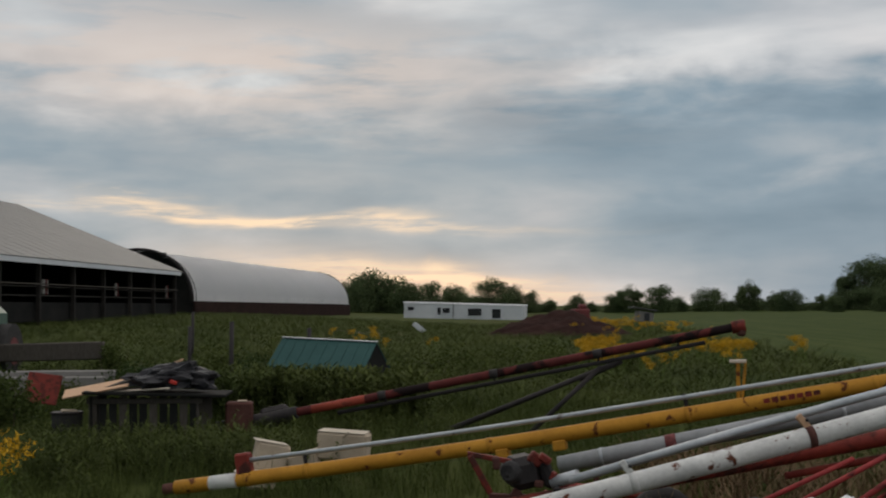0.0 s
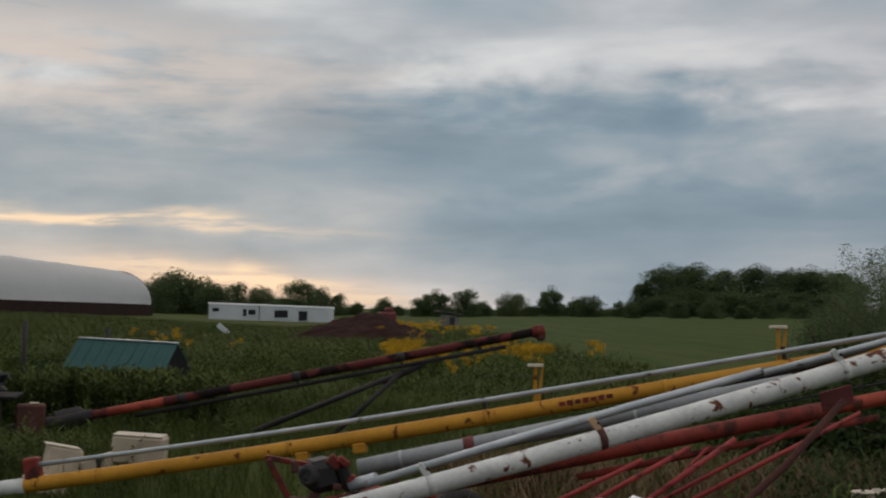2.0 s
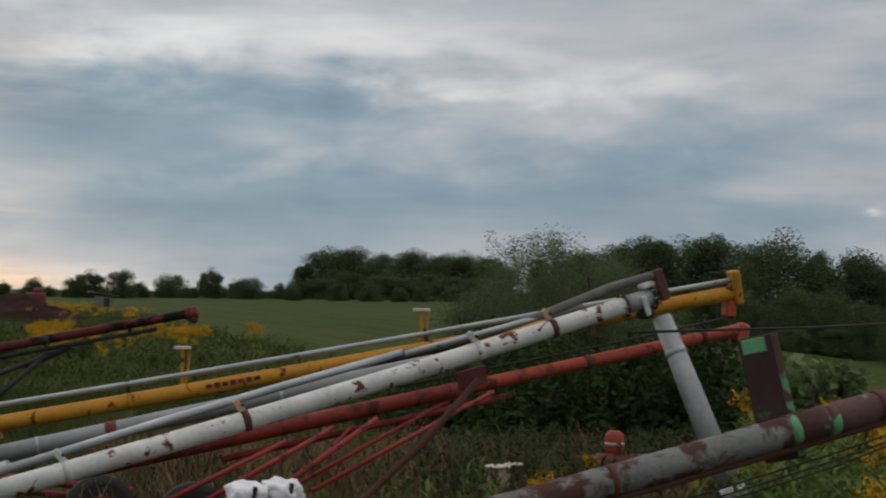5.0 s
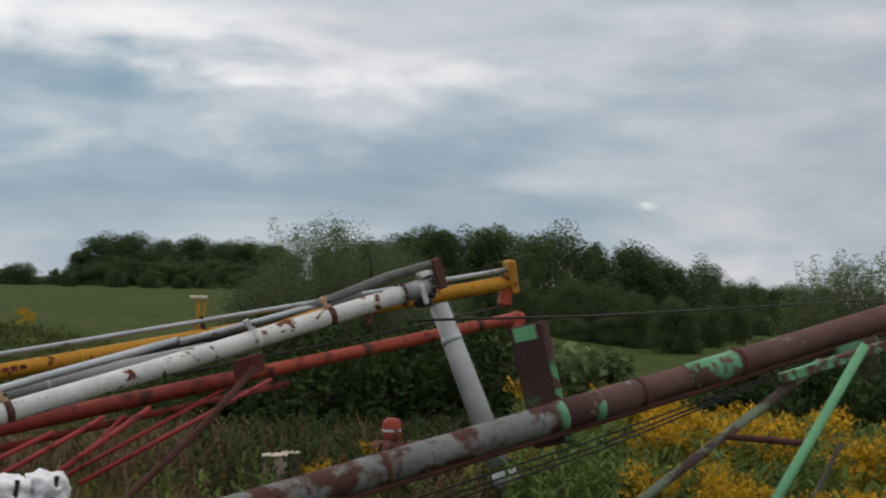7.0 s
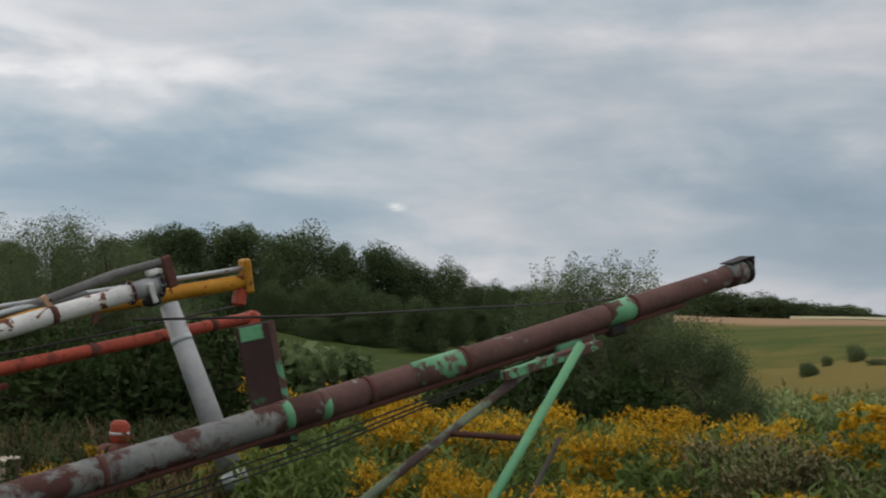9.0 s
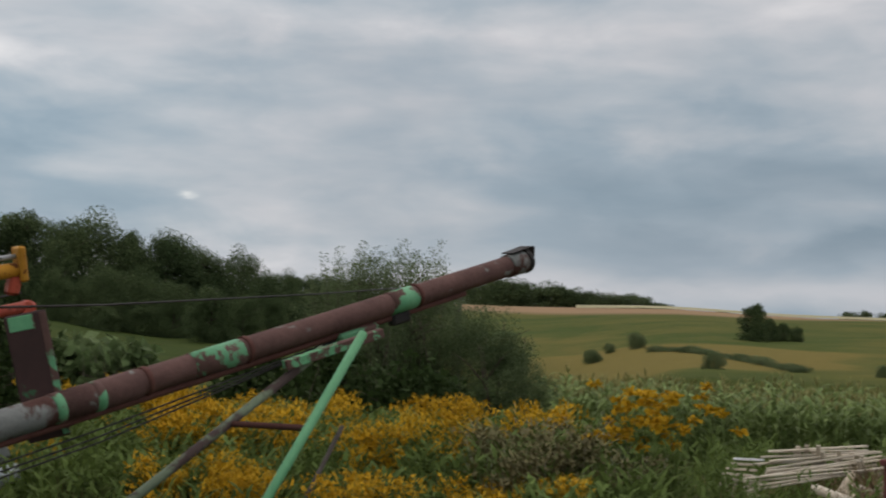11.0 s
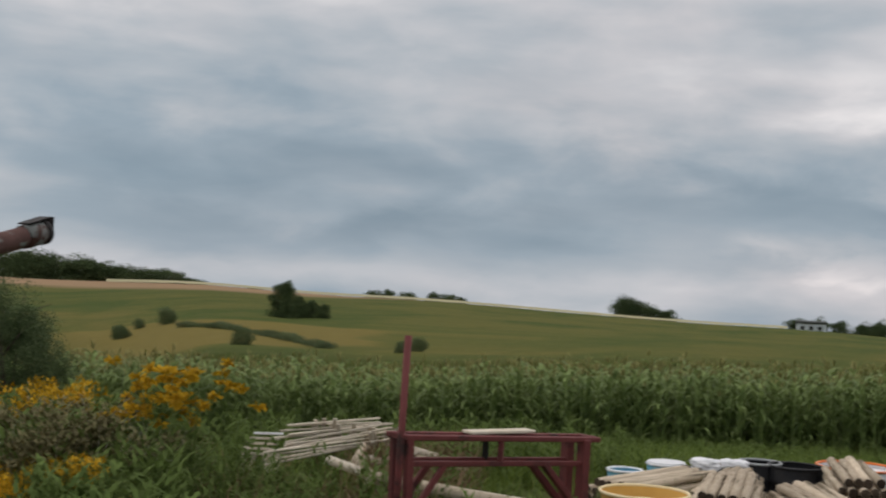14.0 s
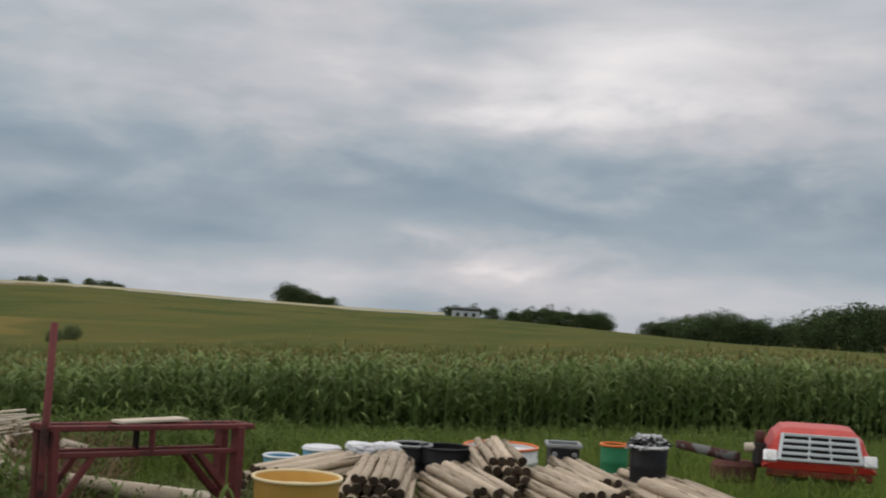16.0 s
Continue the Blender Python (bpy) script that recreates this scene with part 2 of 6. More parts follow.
GREEN_PLASTIC = surface("green_plastic", (0.02, 0.16, 0.07), (0.035, 0.22, 0.10), 2.0, 0.45, 0.05)
ORANGE_PLASTIC = surface("orange_plastic", (0.65, 0.14, 0.02), (0.75, 0.2, 0.04), 2.0, 0.45, 0.05)
BLUE_PLASTIC = surface("pale_blue_plastic", (0.10, 0.30, 0.42), (0.18, 0.42, 0.55), 2.0, 0.45, 0.05)
CHROME = surface("dull_chrome", (0.62, 0.63, 0.64), (0.78, 0.78, 0.79), 4.0, 0.3, 0.05, metal=0.5)
LENS = surface("lamp_glass", (0.62, 0.63, 0.62), (0.75, 0.75, 0.74), 8.0, 0.15, 0.1)
ROOF_METAL = surface("grey_roof_metal", (0.066, 0.070, 0.069), (0.094, 0.098, 0.094), 0.4, 0.55, 0.05, gloss=0.2)
MEMBRANE = surface("white_membrane", (0.90, 0.91, 0.92), (0.95, 0.955, 0.96), 0.15, 0.5, 0.05, through_light=0.5)
# boards and posts near-black: the open barn's inside shade is in their colour
BARN_WALL = surface("barn_shade_boards", (0.010, 0.011, 0.011), (0.024, 0.024, 0.022), 0.6, 0.9, 0.1, gloss=0.08)
WOOD_POST = surface("barn_shade_post", (0.022, 0.020, 0.018), (0.045, 0.042, 0.038), 1.0, 0.9, 0.1, gloss=0.08)
PANEL_WHITE = surface("white_siding", (0.50, 0.54, 0.57), (0.64, 0.67, 0.69), 0.3, 0.6, 0.05)
GLASS_DARK = surface("dark_window", (0.02, 0.022, 0.025), (0.035, 0.037, 0.04), 1.0, 0.1, 0.0)
TEAL_ROOF = surface("teal_roof_metal", (0.022, 0.062, 0.060), (0.036, 0.088, 0.083), 1.0, 0.7, 0.05, gloss=0.1)
SOIL = surface("brown_soil", (0.020, 0.0120, 0.0105), (0.044, 0.0245, 0.0210), 0.6, 0.95, 0.6, gloss=0.02)
CONCRETE = surface("concrete", (0.16, 0.155, 0.145), (0.25, 0.24, 0.225), 1.0, 0.9, 0.2, gloss=0.08)
BARK = surface("bark", (0.055, 0.045, 0.035), (0.11, 0.09, 0.07), 5.0, 0.95, 0.4, gloss=0.08)
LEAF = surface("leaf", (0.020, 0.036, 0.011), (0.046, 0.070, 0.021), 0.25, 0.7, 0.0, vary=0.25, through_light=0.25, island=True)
# leaf of the far trees, its green paled and blued for haze
LEAF_FAR = surface("hazed_far_leaf", (0.048, 0.074, 0.033), (0.105, 0.138, 0.060), 0.16, 0.75, 0.0, vary=0.4, through_light=0.25, island=True)
WILLOW = surface("grey_green_leaf", (0.075, 0.108, 0.048), (0.150, 0.188, 0.090), 0.5, 0.6, 0.0, vary=0.25, through_light=0.35, island=True)
BROADLEAF = surface("pale_broad_leaf", (0.09, 0.14, 0.05), (0.17, 0.22, 0.10), 1.0, 0.6, 0.0, vary=0.3, through_light=0.3, island=True)
GRASS = surface("grass_blade", (0.095, 0.150, 0.028), (0.205, 0.262, 0.062), 0.35, 0.75, 0.0, vary=0.3, through_light=0.3, island=True)
# darker copy of the grass blade: shade of the backlit west side
MEADOW_SHADED = surface("shaded_meadow_blade", (0.036, 0.054, 0.015), (0.088, 0.106, 0.030), 0.2, 0.8, 0.0, vary=0.3, through_light=0.2, island=True)
DRY = surface("dry_stalk", (0.13, 0.085, 0.05), (0.22, 0.155, 0.09), 0.5, 0.9, 0.0, vary=0.3, island=True)
WEED = surface("weed_leaf", (0.075, 0.115, 0.030), (0.150, 0.200, 0.058), 0.4, 0.75, 0.0, vary=0.3, through_light=0.3, island=True)
PLUME = surface("goldenrod_plume", (0.36, 0.215, 0.012), (0.58, 0.35, 0.026), 0.8, 0.8, 0.0, vary=0.35, through_light=0.2, island=True)
GREEN_LEG = surface("green_leg_paint", (0.09, 0.28, 0.13), (0.13, 0.36, 0.18), 3.0, 0.55, 0.15)
FADED_RED = surface("faded_orange_red_paint", (0.24, 0.042, 0.026), (0.38, 0.072, 0.040), 3.0, 0.6, 0.2, patch=(0.12, 0.04, 0.03), patch_scale=5.0, cut=0.53, soft=0.1, gloss=0.2)
CRIMSON = surface("crimson_paint", (0.20, 0.022, 0.024), (0.34, 0.040, 0.038), 3.0, 0.55, 0.2, patch=(0.11, 0.03, 0.028), patch_scale=5.0, cut=0.56, soft=0.08, gloss=0.25)
SEED_HEAD = surface("brown_seed_head", (0.10, 0.090, 0.040), (0.22, 0.195, 0.10), 0.8, 0.85, 0.0, vary=0.35, island=True)
PALE_BLOOM = surface("whitish_bloom", (0.40, 0.36, 0.28), (0.55, 0.51, 0.42), 0.8, 0.8, 0.0, vary=0.25, island=True)
CORN_LEAF = surface("corn_leaf", (0.125, 0.180, 0.062), (0.270, 0.335, 0.125), 1.2, 0.5, 0.0, vary=0.35, through_light=0.35, island=True)
TASSEL = surface("corn_tassel", (0.19, 0.185, 0.070), (0.29, 0.265, 0.110), 0.5, 0.8, 0.0, vary=0.25, island=True)


# ---- helpers of form ----
def thing(name, at, label, category, group="", kind=""):
    ob = new(name)
    ob.empty_display_size = 0.2
    ob.location = at
    return tagged(ob, label, category, group, kind)


def root_place(ob):
    while ob.parent:
        ob = ob.parent
    return ob.location.copy()


def part(name, bm, material, parent, label="", smooth=None):
    """Links a bmesh, built in the world's places, as one mesh object under a thing or a part."""
    if parent:
        bmesh.ops.translate(bm, verts=bm.verts, vec=-root_place(parent))
    me = bpy.data.meshes.new(name)
    if smooth is not None:
        for f in bm.faces:
            f.smooth = smooth
    bm.to_mesh(me)
    bm.free()
    for mt in material if isinstance(material, (list, tuple)) else [material]:
        me.materials.append(mt)
    ob = new(name, me)
    ob.parent = parent
    if label:
        ob["label"] = label
    return ob


def pipe(pts, radii, seg=14, caps=True, bm=None, mat=0):
    """A round tube through points, with a radius at each."""
    bm = bm or bmesh.new()
    pts = [Vector(p) for p in pts]
    if not hasattr(radii, "__len__"):
        radii = [radii] * len(pts)
    rings, side = [], None
    for i, p in enumerate(pts):
        d = (pts[min(i + 1, len(pts) - 1)] - pts[max(i - 1, 0)]).normalized()
        side = (side - d * side.dot(d)).normalized() if side else d.orthogonal().normalized()
        o = d.cross(side)
        rings.append([bm.verts.new(p + (side * math.cos(2 * math.pi * k / seg) + o * math.sin(2 * math.pi * k / seg)) * radii[i]) for k in range(seg)])
    for a, b in zip(rings, rings[1:]):
        for k in range(seg):
            f = bm.faces.new((a[k], a[(k + 1) % seg], b[(k + 1) % seg], b[k]))
            f.smooth, f.material_index = True, mat
    if caps:
        for ring in (rings[0][::-1], rings[-1]):
            bm.faces.new(ring).material_index = mat
    return bm


def block(at, size, turn=(0, 0, 0), bevel=0.01, bm=None, mat=0, m=None):
    """A box with worn edges, its middle at a place."""
    own = bmesh.new()
    bmesh.ops.create_cube(own, size=1)
    bmesh.ops.scale(own, vec=size, verts=own.verts)
    if bevel:
        bmesh.ops.bevel(own, geom=own.edges[:], offset=min(bevel, min(size) * 0.3), segments=1, affect="EDGES")
    own.transform(m if m is not None else pose(*at, *turn))
    if bm is None:
        return own
    me = bpy.data.meshes.new("x")
    for f in own.faces:
        f.material_index = mat
    own.to_mesh(me)
    own.free()
    bm.from_mesh(me)
    bpy.data.meshes.remove(me)
    return bm


BEND = {}      # tubes that hang through: by their end points, how deep and where deepest


def along(p, q, s, side=0.0, lift=0.0):
    """The point a share s along p-q, moved aside and across (up)."""
    p, q = Vector(p), Vector(q)
    d = (q - p).normalized()
    r = d.cross(Vector((0, 0, 1))).normalized()
    deep, at = BEND.get((round(p.x, 2), round(q.x, 2)), (0.0, 0.5))
    k = s / at if s < at else (1 - s) / (1 - at)
    sag = deep * math.sin(math.pi / 2 * max(0.0, min(1.0, k)))
    return p.lerp(q, s) + r * side + r.cross(d) * lift - Vector((0, 0, sag))


def beam(p, q, w, h, bevel=0.006, bm=None):
    """A straight bar of section w x h from p to q, h towards up."""
    p, q = Vector(p), Vector(q)
    d = (q - p)
    r = d.cross(Vector((0, 0, 1)))
    r = r.normalized() if r.length > 1e-5 else Vector((1, 0, 0))
    u = r.cross(d).normalized()
    m = Matrix((r, d.normalized(), u)).transposed().to_4x4()
    m.translation = (p + q) / 2
    return block((0, 0, 0), (w, d.length, h), bevel=bevel, bm=bm, m=m)


def raw_mesh(name, verts, faces, mats, parent=None, mat_ids=None):
    me = bpy.data.meshes.new(name)
    verts = np.asarray(verts, np.float32)
    me.vertices.add(len(verts))
    me.vertices.foreach_set("co", verts.ravel())
    faces = np.asarray(faces, np.int32)
    k = faces.shape[1]
    me.loops.add(faces.size)
    me.loops.foreach_set("vertex_index", faces.ravel())
    me.polygons.add(len(faces))
    me.polygons.foreach_set("loop_start", np.arange(0, faces.size, k, dtype=np.int32))
    if mat_ids is not None:
        me.polygons.foreach_set("material_index", np.asarray(mat_ids, np.int32))
    me.update(calc_edges=True)
    for mt in mats:
        me.materials.append(mt)
    ob = new(name, me)
    ob.parent = parent
    return ob


# ---- the lie of the land ----
AZ = [40, 12, -4, -20, -33, -43, -58, -71, -88, -107]
REACH = [0, 14, 33, 60, 110, 180, 350, 900]
RISE = [[0, 0, .3, 1.1, 2, 2.5, 3.3, 4], [0, 0, .2, .7, 1.7, 1.9, 2.6, 3.3], [0, 0, .1, .2, .3, .5, 1.9, 3], [0, 0, -.1, 0, .4, .7, 1.7, 2.3],
        [0, 0, -.4, -.4, .1, .9, 1.5, 2.3], [0, 0, -.9, -1.6, -2.1, -1.7, -.7, -4], [0, -.05, -2.5, -3.0, -2.6, -2.4, -2.7, -18],
        [0, -.05, -2.4, -3.2, -3.6, -4.2, -5.7, -26], [0, 0, -1.9, -2.6, -3.8, -5.7, -8.4, -37], [0, 0, -1.35, -2.0, -3.6, -6.2, -12.5, -47]]
EDGE0, EDGE1 = (27.6, 26.0), (39.5, -25.0)     # the front row of the corn
DENSE_D = np.concatenate([np.linspace(0, 60, 61), np.geomspace(64, 900, 60)])
TABLE = np.array([np.interp(DENSE_D, REACH, r) for r in RISE])
kern = np.hanning(9) / np.hanning(9).sum()
TABLE = np.array([np.convolve(np.pad(r, 4, mode="edge"), kern, "valid") for r in TABLE])


def ground(x, y):
    """The height of the ground, for numbers or arrays."""
    x, y = np.asarray(x, float), np.asarray(y, float)
    a = np.degrees(np.arctan2(-x, y))
    a = np.clip(np.where(a > 130, a - 360, a), -107, 40)
    d = np.hypot(x, y)
    ia = np.interp(-a, [-v for v in AZ], range(len(AZ)))
    i = np.clip(ia.astype(int), 0, len(AZ) - 2)
    u = ia - i
    u = u * u * (3 - 2 * u)
    jd = np.interp(d, DENSE_D, np.arange(len(DENSE_D)))
    j = np.clip(jd.astype(int), 0, len(DENSE_D) - 2)
    w = jd - j
    lo = TABLE[i, j] * (1 - w) + TABLE[i, j + 1] * w
    hi = TABLE[i + 1, j] * (1 - w) + TABLE[i + 1, j + 1] * w
    ex, ey = EDGE1[0] - EDGE0[0], EDGE1[1] - EDGE0[1]
    inner = ((x - EDGE0[0]) * -ey + (y - EDGE0[1]) * ex) / math.hypot(ex, ey)
    s = np.clip((inner - 9.0) / 2.5, 0, 1) * np.clip((-58 - a) / 8, 0, 1)
    return lo * (1 - u) + hi * u + 2.05 * s * s * (3 - 2 * s) + 0.05 * np.sin(x * 0.9 + 1) * np.sin(y * 0.7) * np.clip(d / 8 - 0.5, 0, 1)


def polar(az, d):
    return -math.sin(radians(az)) * d, math.cos(radians(az)) * d


def on_ground(x, y, sink=0.0):
    return Vector((x, y, float(ground(x, y)) - sink))


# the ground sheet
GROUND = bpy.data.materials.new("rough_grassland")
GROUND.use_nodes = True
GROUND.node_tree.nodes.clear()
add, m, ramp, mix = nodes_of(GROUND.node_tree)
co = add("ShaderNodeNewGeometry").outputs["Position"]
g1 = add("ShaderNodeTexNoise", ins={"Vector": co, "Scale": 0.09, "Detail": 5.0}).outputs[0]
g2 = add("ShaderNodeTexNoise", ins={"Vector": co, "Scale": 1.1, "Detail": 8.0, "Roughness": 0.7}).outputs[0]
g3 = add("ShaderNodeTexNoise", ins={"Vector": add("ShaderNodeMapping", ins={0: co, 2: (0, 0, radians(14)), 3: (0.25, 0.012, 1)}).outputs[0], "Scale": 1.0, "Detail": 4.0}).outputs[0]
grass = mix(g2, (0.024, 0.038, 0.010), (0.074, 0.090, 0.025))
grass = mix(m("MULTIPLY", m("SUBTRACT", g1, 0.46, clamp=True), 3.0, clamp=True), grass, (0.066, 0.066, 0.021))
soil = mix(m("MULTIPLY", m("SUBTRACT", g2, 0.55, clamp=True), 2.5, clamp=True), grass, (0.045, 0.03, 0.02))
crop = mix(m("MULTIPLY", m("SUBTRACT", g3, 0.3, clamp=True), 2.2, clamp=True), mix(g2, (0.052, 0.070, 0.018), (0.095, 0.110, 0.030)), mix(g2, (0.098, 0.090, 0.026), (0.160, 0.132, 0.042)))
sepg = add("ShaderNodeSeparateXYZ", ins={0: co})
far_e = m("MULTIPLY", m("SUBTRACT", sepg.outputs[0], 38.0), 0.08, clamp=True)
side = m("MULTIPLY", m("SUBTRACT", m("MULTIPLY", sepg.outputs[0], 0.85), sepg.outputs[1]), 0.05, clamp=True)
stripe = add("ShaderNodeTexNoise", ins={"Vector": add("ShaderNodeMapping", ins={0: co, 2: (0, 0, radians(-72)), 3: (0.012, 0.09, 1)}).outputs[0], "Scale": 1.0, "Detail": 5.0, "Roughness": 0.6}).outputs[0]
crop = mix(m("MULTIPLY", m("SUBTRACT", stripe, 0.44, clamp=True), 6.0, clamp=True), crop, mix(g2, (0.040, 0.062, 0.016), (0.078, 0.098, 0.026)))
# a mown hollow with dry grass, and ripe stubble below the far wood
hx, hy = m("DIVIDE", m("SUBTRACT", sepg.outputs[0], 62.0), 21.0), m("DIVIDE", m("SUBTRACT", sepg.outputs[1], 37.0), 17.0)
hollow = m("SUBTRACT", m("ADD", 1.0, m("MULTIPLY", m("SUBTRACT", g1, 0.5), 1.6)), m("ADD", m("MULTIPLY", hx, hx), m("MULTIPLY", hy, hy)))
crop = mix(m("MULTIPLY", hollow, 5.0, clamp=True), crop, mix(g2, (0.115, 0.098, 0.028), (0.190, 0.150, 0.048)))
ripe = m("MULTIPLY", m("MULTIPLY", m("SUBTRACT", sepg.outputs[1], 84.0), 0.06, clamp=True), m("MULTIPLY", m("SUBTRACT", sepg.outputs[0], 185.0), 0.03, clamp=True))
crop = mix(ripe, crop, mix(g2, (0.22, 0.145, 0.085), (0.33, 0.225, 0.135)))
col = mix(m("MULTIPLY", far_e, side), soil, crop)
# the sown field beyond the meadow, darker and in rows
sown = m("MULTIPLY", m("MULTIPLY", m("SUBTRACT", sepg.outputs[0], m("ADD", 12.2, m("MULTIPLY", sepg.outputs[1], 0.06))), 0.6, clamp=True), m("MULTIPLY", m("SUBTRACT", sepg.outputs[1], 36.0), 0.2, clamp=True))
rows_n = add("ShaderNodeTexNoise", ins={"Vector": add("ShaderNodeMapping", ins={0: co, 2: (0, 0, radians(24)), 3: (0.9, 0.05, 1)}).outputs[0], "Scale": 1.0, "Detail": 5.0, "Roughness": 0.65}).outputs[0]
sown_col = mix(m("MULTIPLY", m("SUBTRACT", rows_n, 0.36, clamp=True), 3.5, clamp=True), mix(g2, (0.022, 0.040, 0.010), (0.042, 0.062, 0.016)), mix(g2, (0.040, 0.056, 0.015), (0.074, 0.088, 0.026)))
col = mix(m("MULTIPLY", sown, m("SUBTRACT", 1.0, m("MULTIPLY", far_e, side))), col, sown_col)
gb = add("ShaderNodeBump", ins={"Strength": 0.5, "Distance": 0.15, "Height": g2}).outputs[0]
bs = add("ShaderNodeBsdfPrincipled", ins={"Base Color": col, "Roughness": 0.95, "Normal": gb, "Specular IOR Level": 0.03})
GROUND.node_tree.links.new(bs.outputs[0], add("ShaderNodeOutputMaterial").inputs[0])

rad = np.concatenate([[0.01], np.linspace(0.5, 40, 80), np.geomspace(41, 900, 90), np.geomspace(1000, 4500, 8)])
ang = np.radians(np.linspace(0, 360, 241)[:-1])
RR, AA = np.meshgrid(rad, ang, indexing="ij")
gx, gy = -np.sin(AA) * RR, np.cos(AA) * RR
gz = ground(gx, gy)
gaz = np.degrees(np.arctan2(-gx, gy))
gz -= np.clip(RR - 900, 0, None) * 0.05 * np.clip((-40 - gaz) / 15, 0, 1) * np.clip((gaz + 178) / 15, 0, 1)     # the land falls away beyond the crest
nn = len(ang)
gv = np.vstack([np.stack([gx.ravel(), gy.ravel(), gz.ravel()], 1), [[0, 0, 0]]])
I, J = np.meshgrid(np.arange(len(rad) - 1), np.arange(nn), indexing="ij")
a0, a1 = (I * nn + J).ravel(), (I * nn + (J + 1) % nn).ravel()
gf = np.stack([a0, a0 + nn, a1 + nn, a1], 1)
gobj = raw_mesh("ground", gv, gf, [GROUND])
for p in gobj.data.polygons:
    p.use_smooth = True
tagged(gobj, "rough weedy farm ground falling to crop fields", "ground", kind="structure")


# ---- farm buildings ----
def barn():
    c, l = Vector((-24.3, 115.4, 5.85)), Vector((-27.6, 74.0, 5.85))      # the eave's far corner and a near point
    d = (l - c).normalized()
    out = Vector((-d.y, d.x, 0))
    if out.x > 0:
        out = -out
    near = c + d * 60
    t = thing("pole_barn", (c.x, c.y, 1.5), "long open-sided pole barn with grey metal roof", "barn")
    rise, half = 6.2, 15.0
    bm = bmesh.new()
    ridge0, ridge1 = c + out * half + Vector((0, 0, rise)), near + out * half + Vector((0, 0, rise))
    back0, back1 = c + out * 2 * half, near + out * 2 * half
    over = -out * 0.5 + Vector((0, 0, -0.18))
    th = Vector((0, 0, 0.14))
    for p, q, r, s in ((c + over - d * 0.6, near + over, ridge1, ridge0 - d * 0.6), (ridge0 - d * 0.6, ridge1, back1, back0 - d * 0.6)):
        v = [bm.verts.new(x) for x in (p, q, r, s)] + [bm.verts.new(x + th) for x in (p, q, r, s)]
        for idx in ((3, 2, 1, 0), (4, 5, 6, 7), (0, 1, 5, 4), (1, 2, 6, 5), (2, 3, 7, 6), (3, 0, 4, 7)):
            bm.faces.new([v[i] for i in idx])
    roof = part("roof", bm, ROOF_METAL, t)
    for i in range(28):
        s = i / 28
        p, q = (c + over).lerp(near + over, s) + th, ridge0.lerp(ridge1, s) + th
        part("roof_rib", beam(p, q, 0.05, 0.022, 0), ROOF_METAL, roof)
    part("fascia", beam(c + over - Vector((0, 0, .1)), near + over - Vector((0, 0, .1)), 0.06, 0.32, 0), PANEL_WHITE, t)
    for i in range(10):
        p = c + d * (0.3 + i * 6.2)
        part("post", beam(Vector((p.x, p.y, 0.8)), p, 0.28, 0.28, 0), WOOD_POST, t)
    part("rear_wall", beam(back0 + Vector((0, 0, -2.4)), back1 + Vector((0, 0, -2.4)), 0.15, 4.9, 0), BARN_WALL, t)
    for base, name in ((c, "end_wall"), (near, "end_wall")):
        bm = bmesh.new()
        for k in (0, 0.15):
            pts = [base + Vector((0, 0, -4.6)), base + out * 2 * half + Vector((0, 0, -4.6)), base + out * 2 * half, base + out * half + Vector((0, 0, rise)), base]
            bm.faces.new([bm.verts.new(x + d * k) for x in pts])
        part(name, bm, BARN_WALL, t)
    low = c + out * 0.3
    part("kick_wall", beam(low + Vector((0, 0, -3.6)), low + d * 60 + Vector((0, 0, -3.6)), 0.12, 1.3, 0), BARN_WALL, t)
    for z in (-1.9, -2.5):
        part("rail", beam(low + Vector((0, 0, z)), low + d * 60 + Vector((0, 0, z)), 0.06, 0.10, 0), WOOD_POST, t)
    for s, w in ((1.1, 0.7), (14.5, 1.2), (29.0, 1.6)):
        pad = part("curtain", block(c + out * 0.5 + d * s + Vector((0, 0, -1.9)), (0.12, w, 1.0), (0, 0, 4), 0.04), CONCRETE, t, "pale rolled curtain between posts")
        part("curtain_strap", block(c + out * 0.4 + d * s + Vector((0, 0, -1.9)), (0.14, 0.12, 1.1), (0, 0, 4), 0.02), DULL_RED, pad)
    part("feed_rail", beam(low - out * 0.5 + Vector((0, 0, -1.75)), low - out * 0.5 + d * 60 + Vector((0, 0, -1.75)), 0.07, 0.09, 0), OLD_WOOD, t, "grey feed rail along the front")


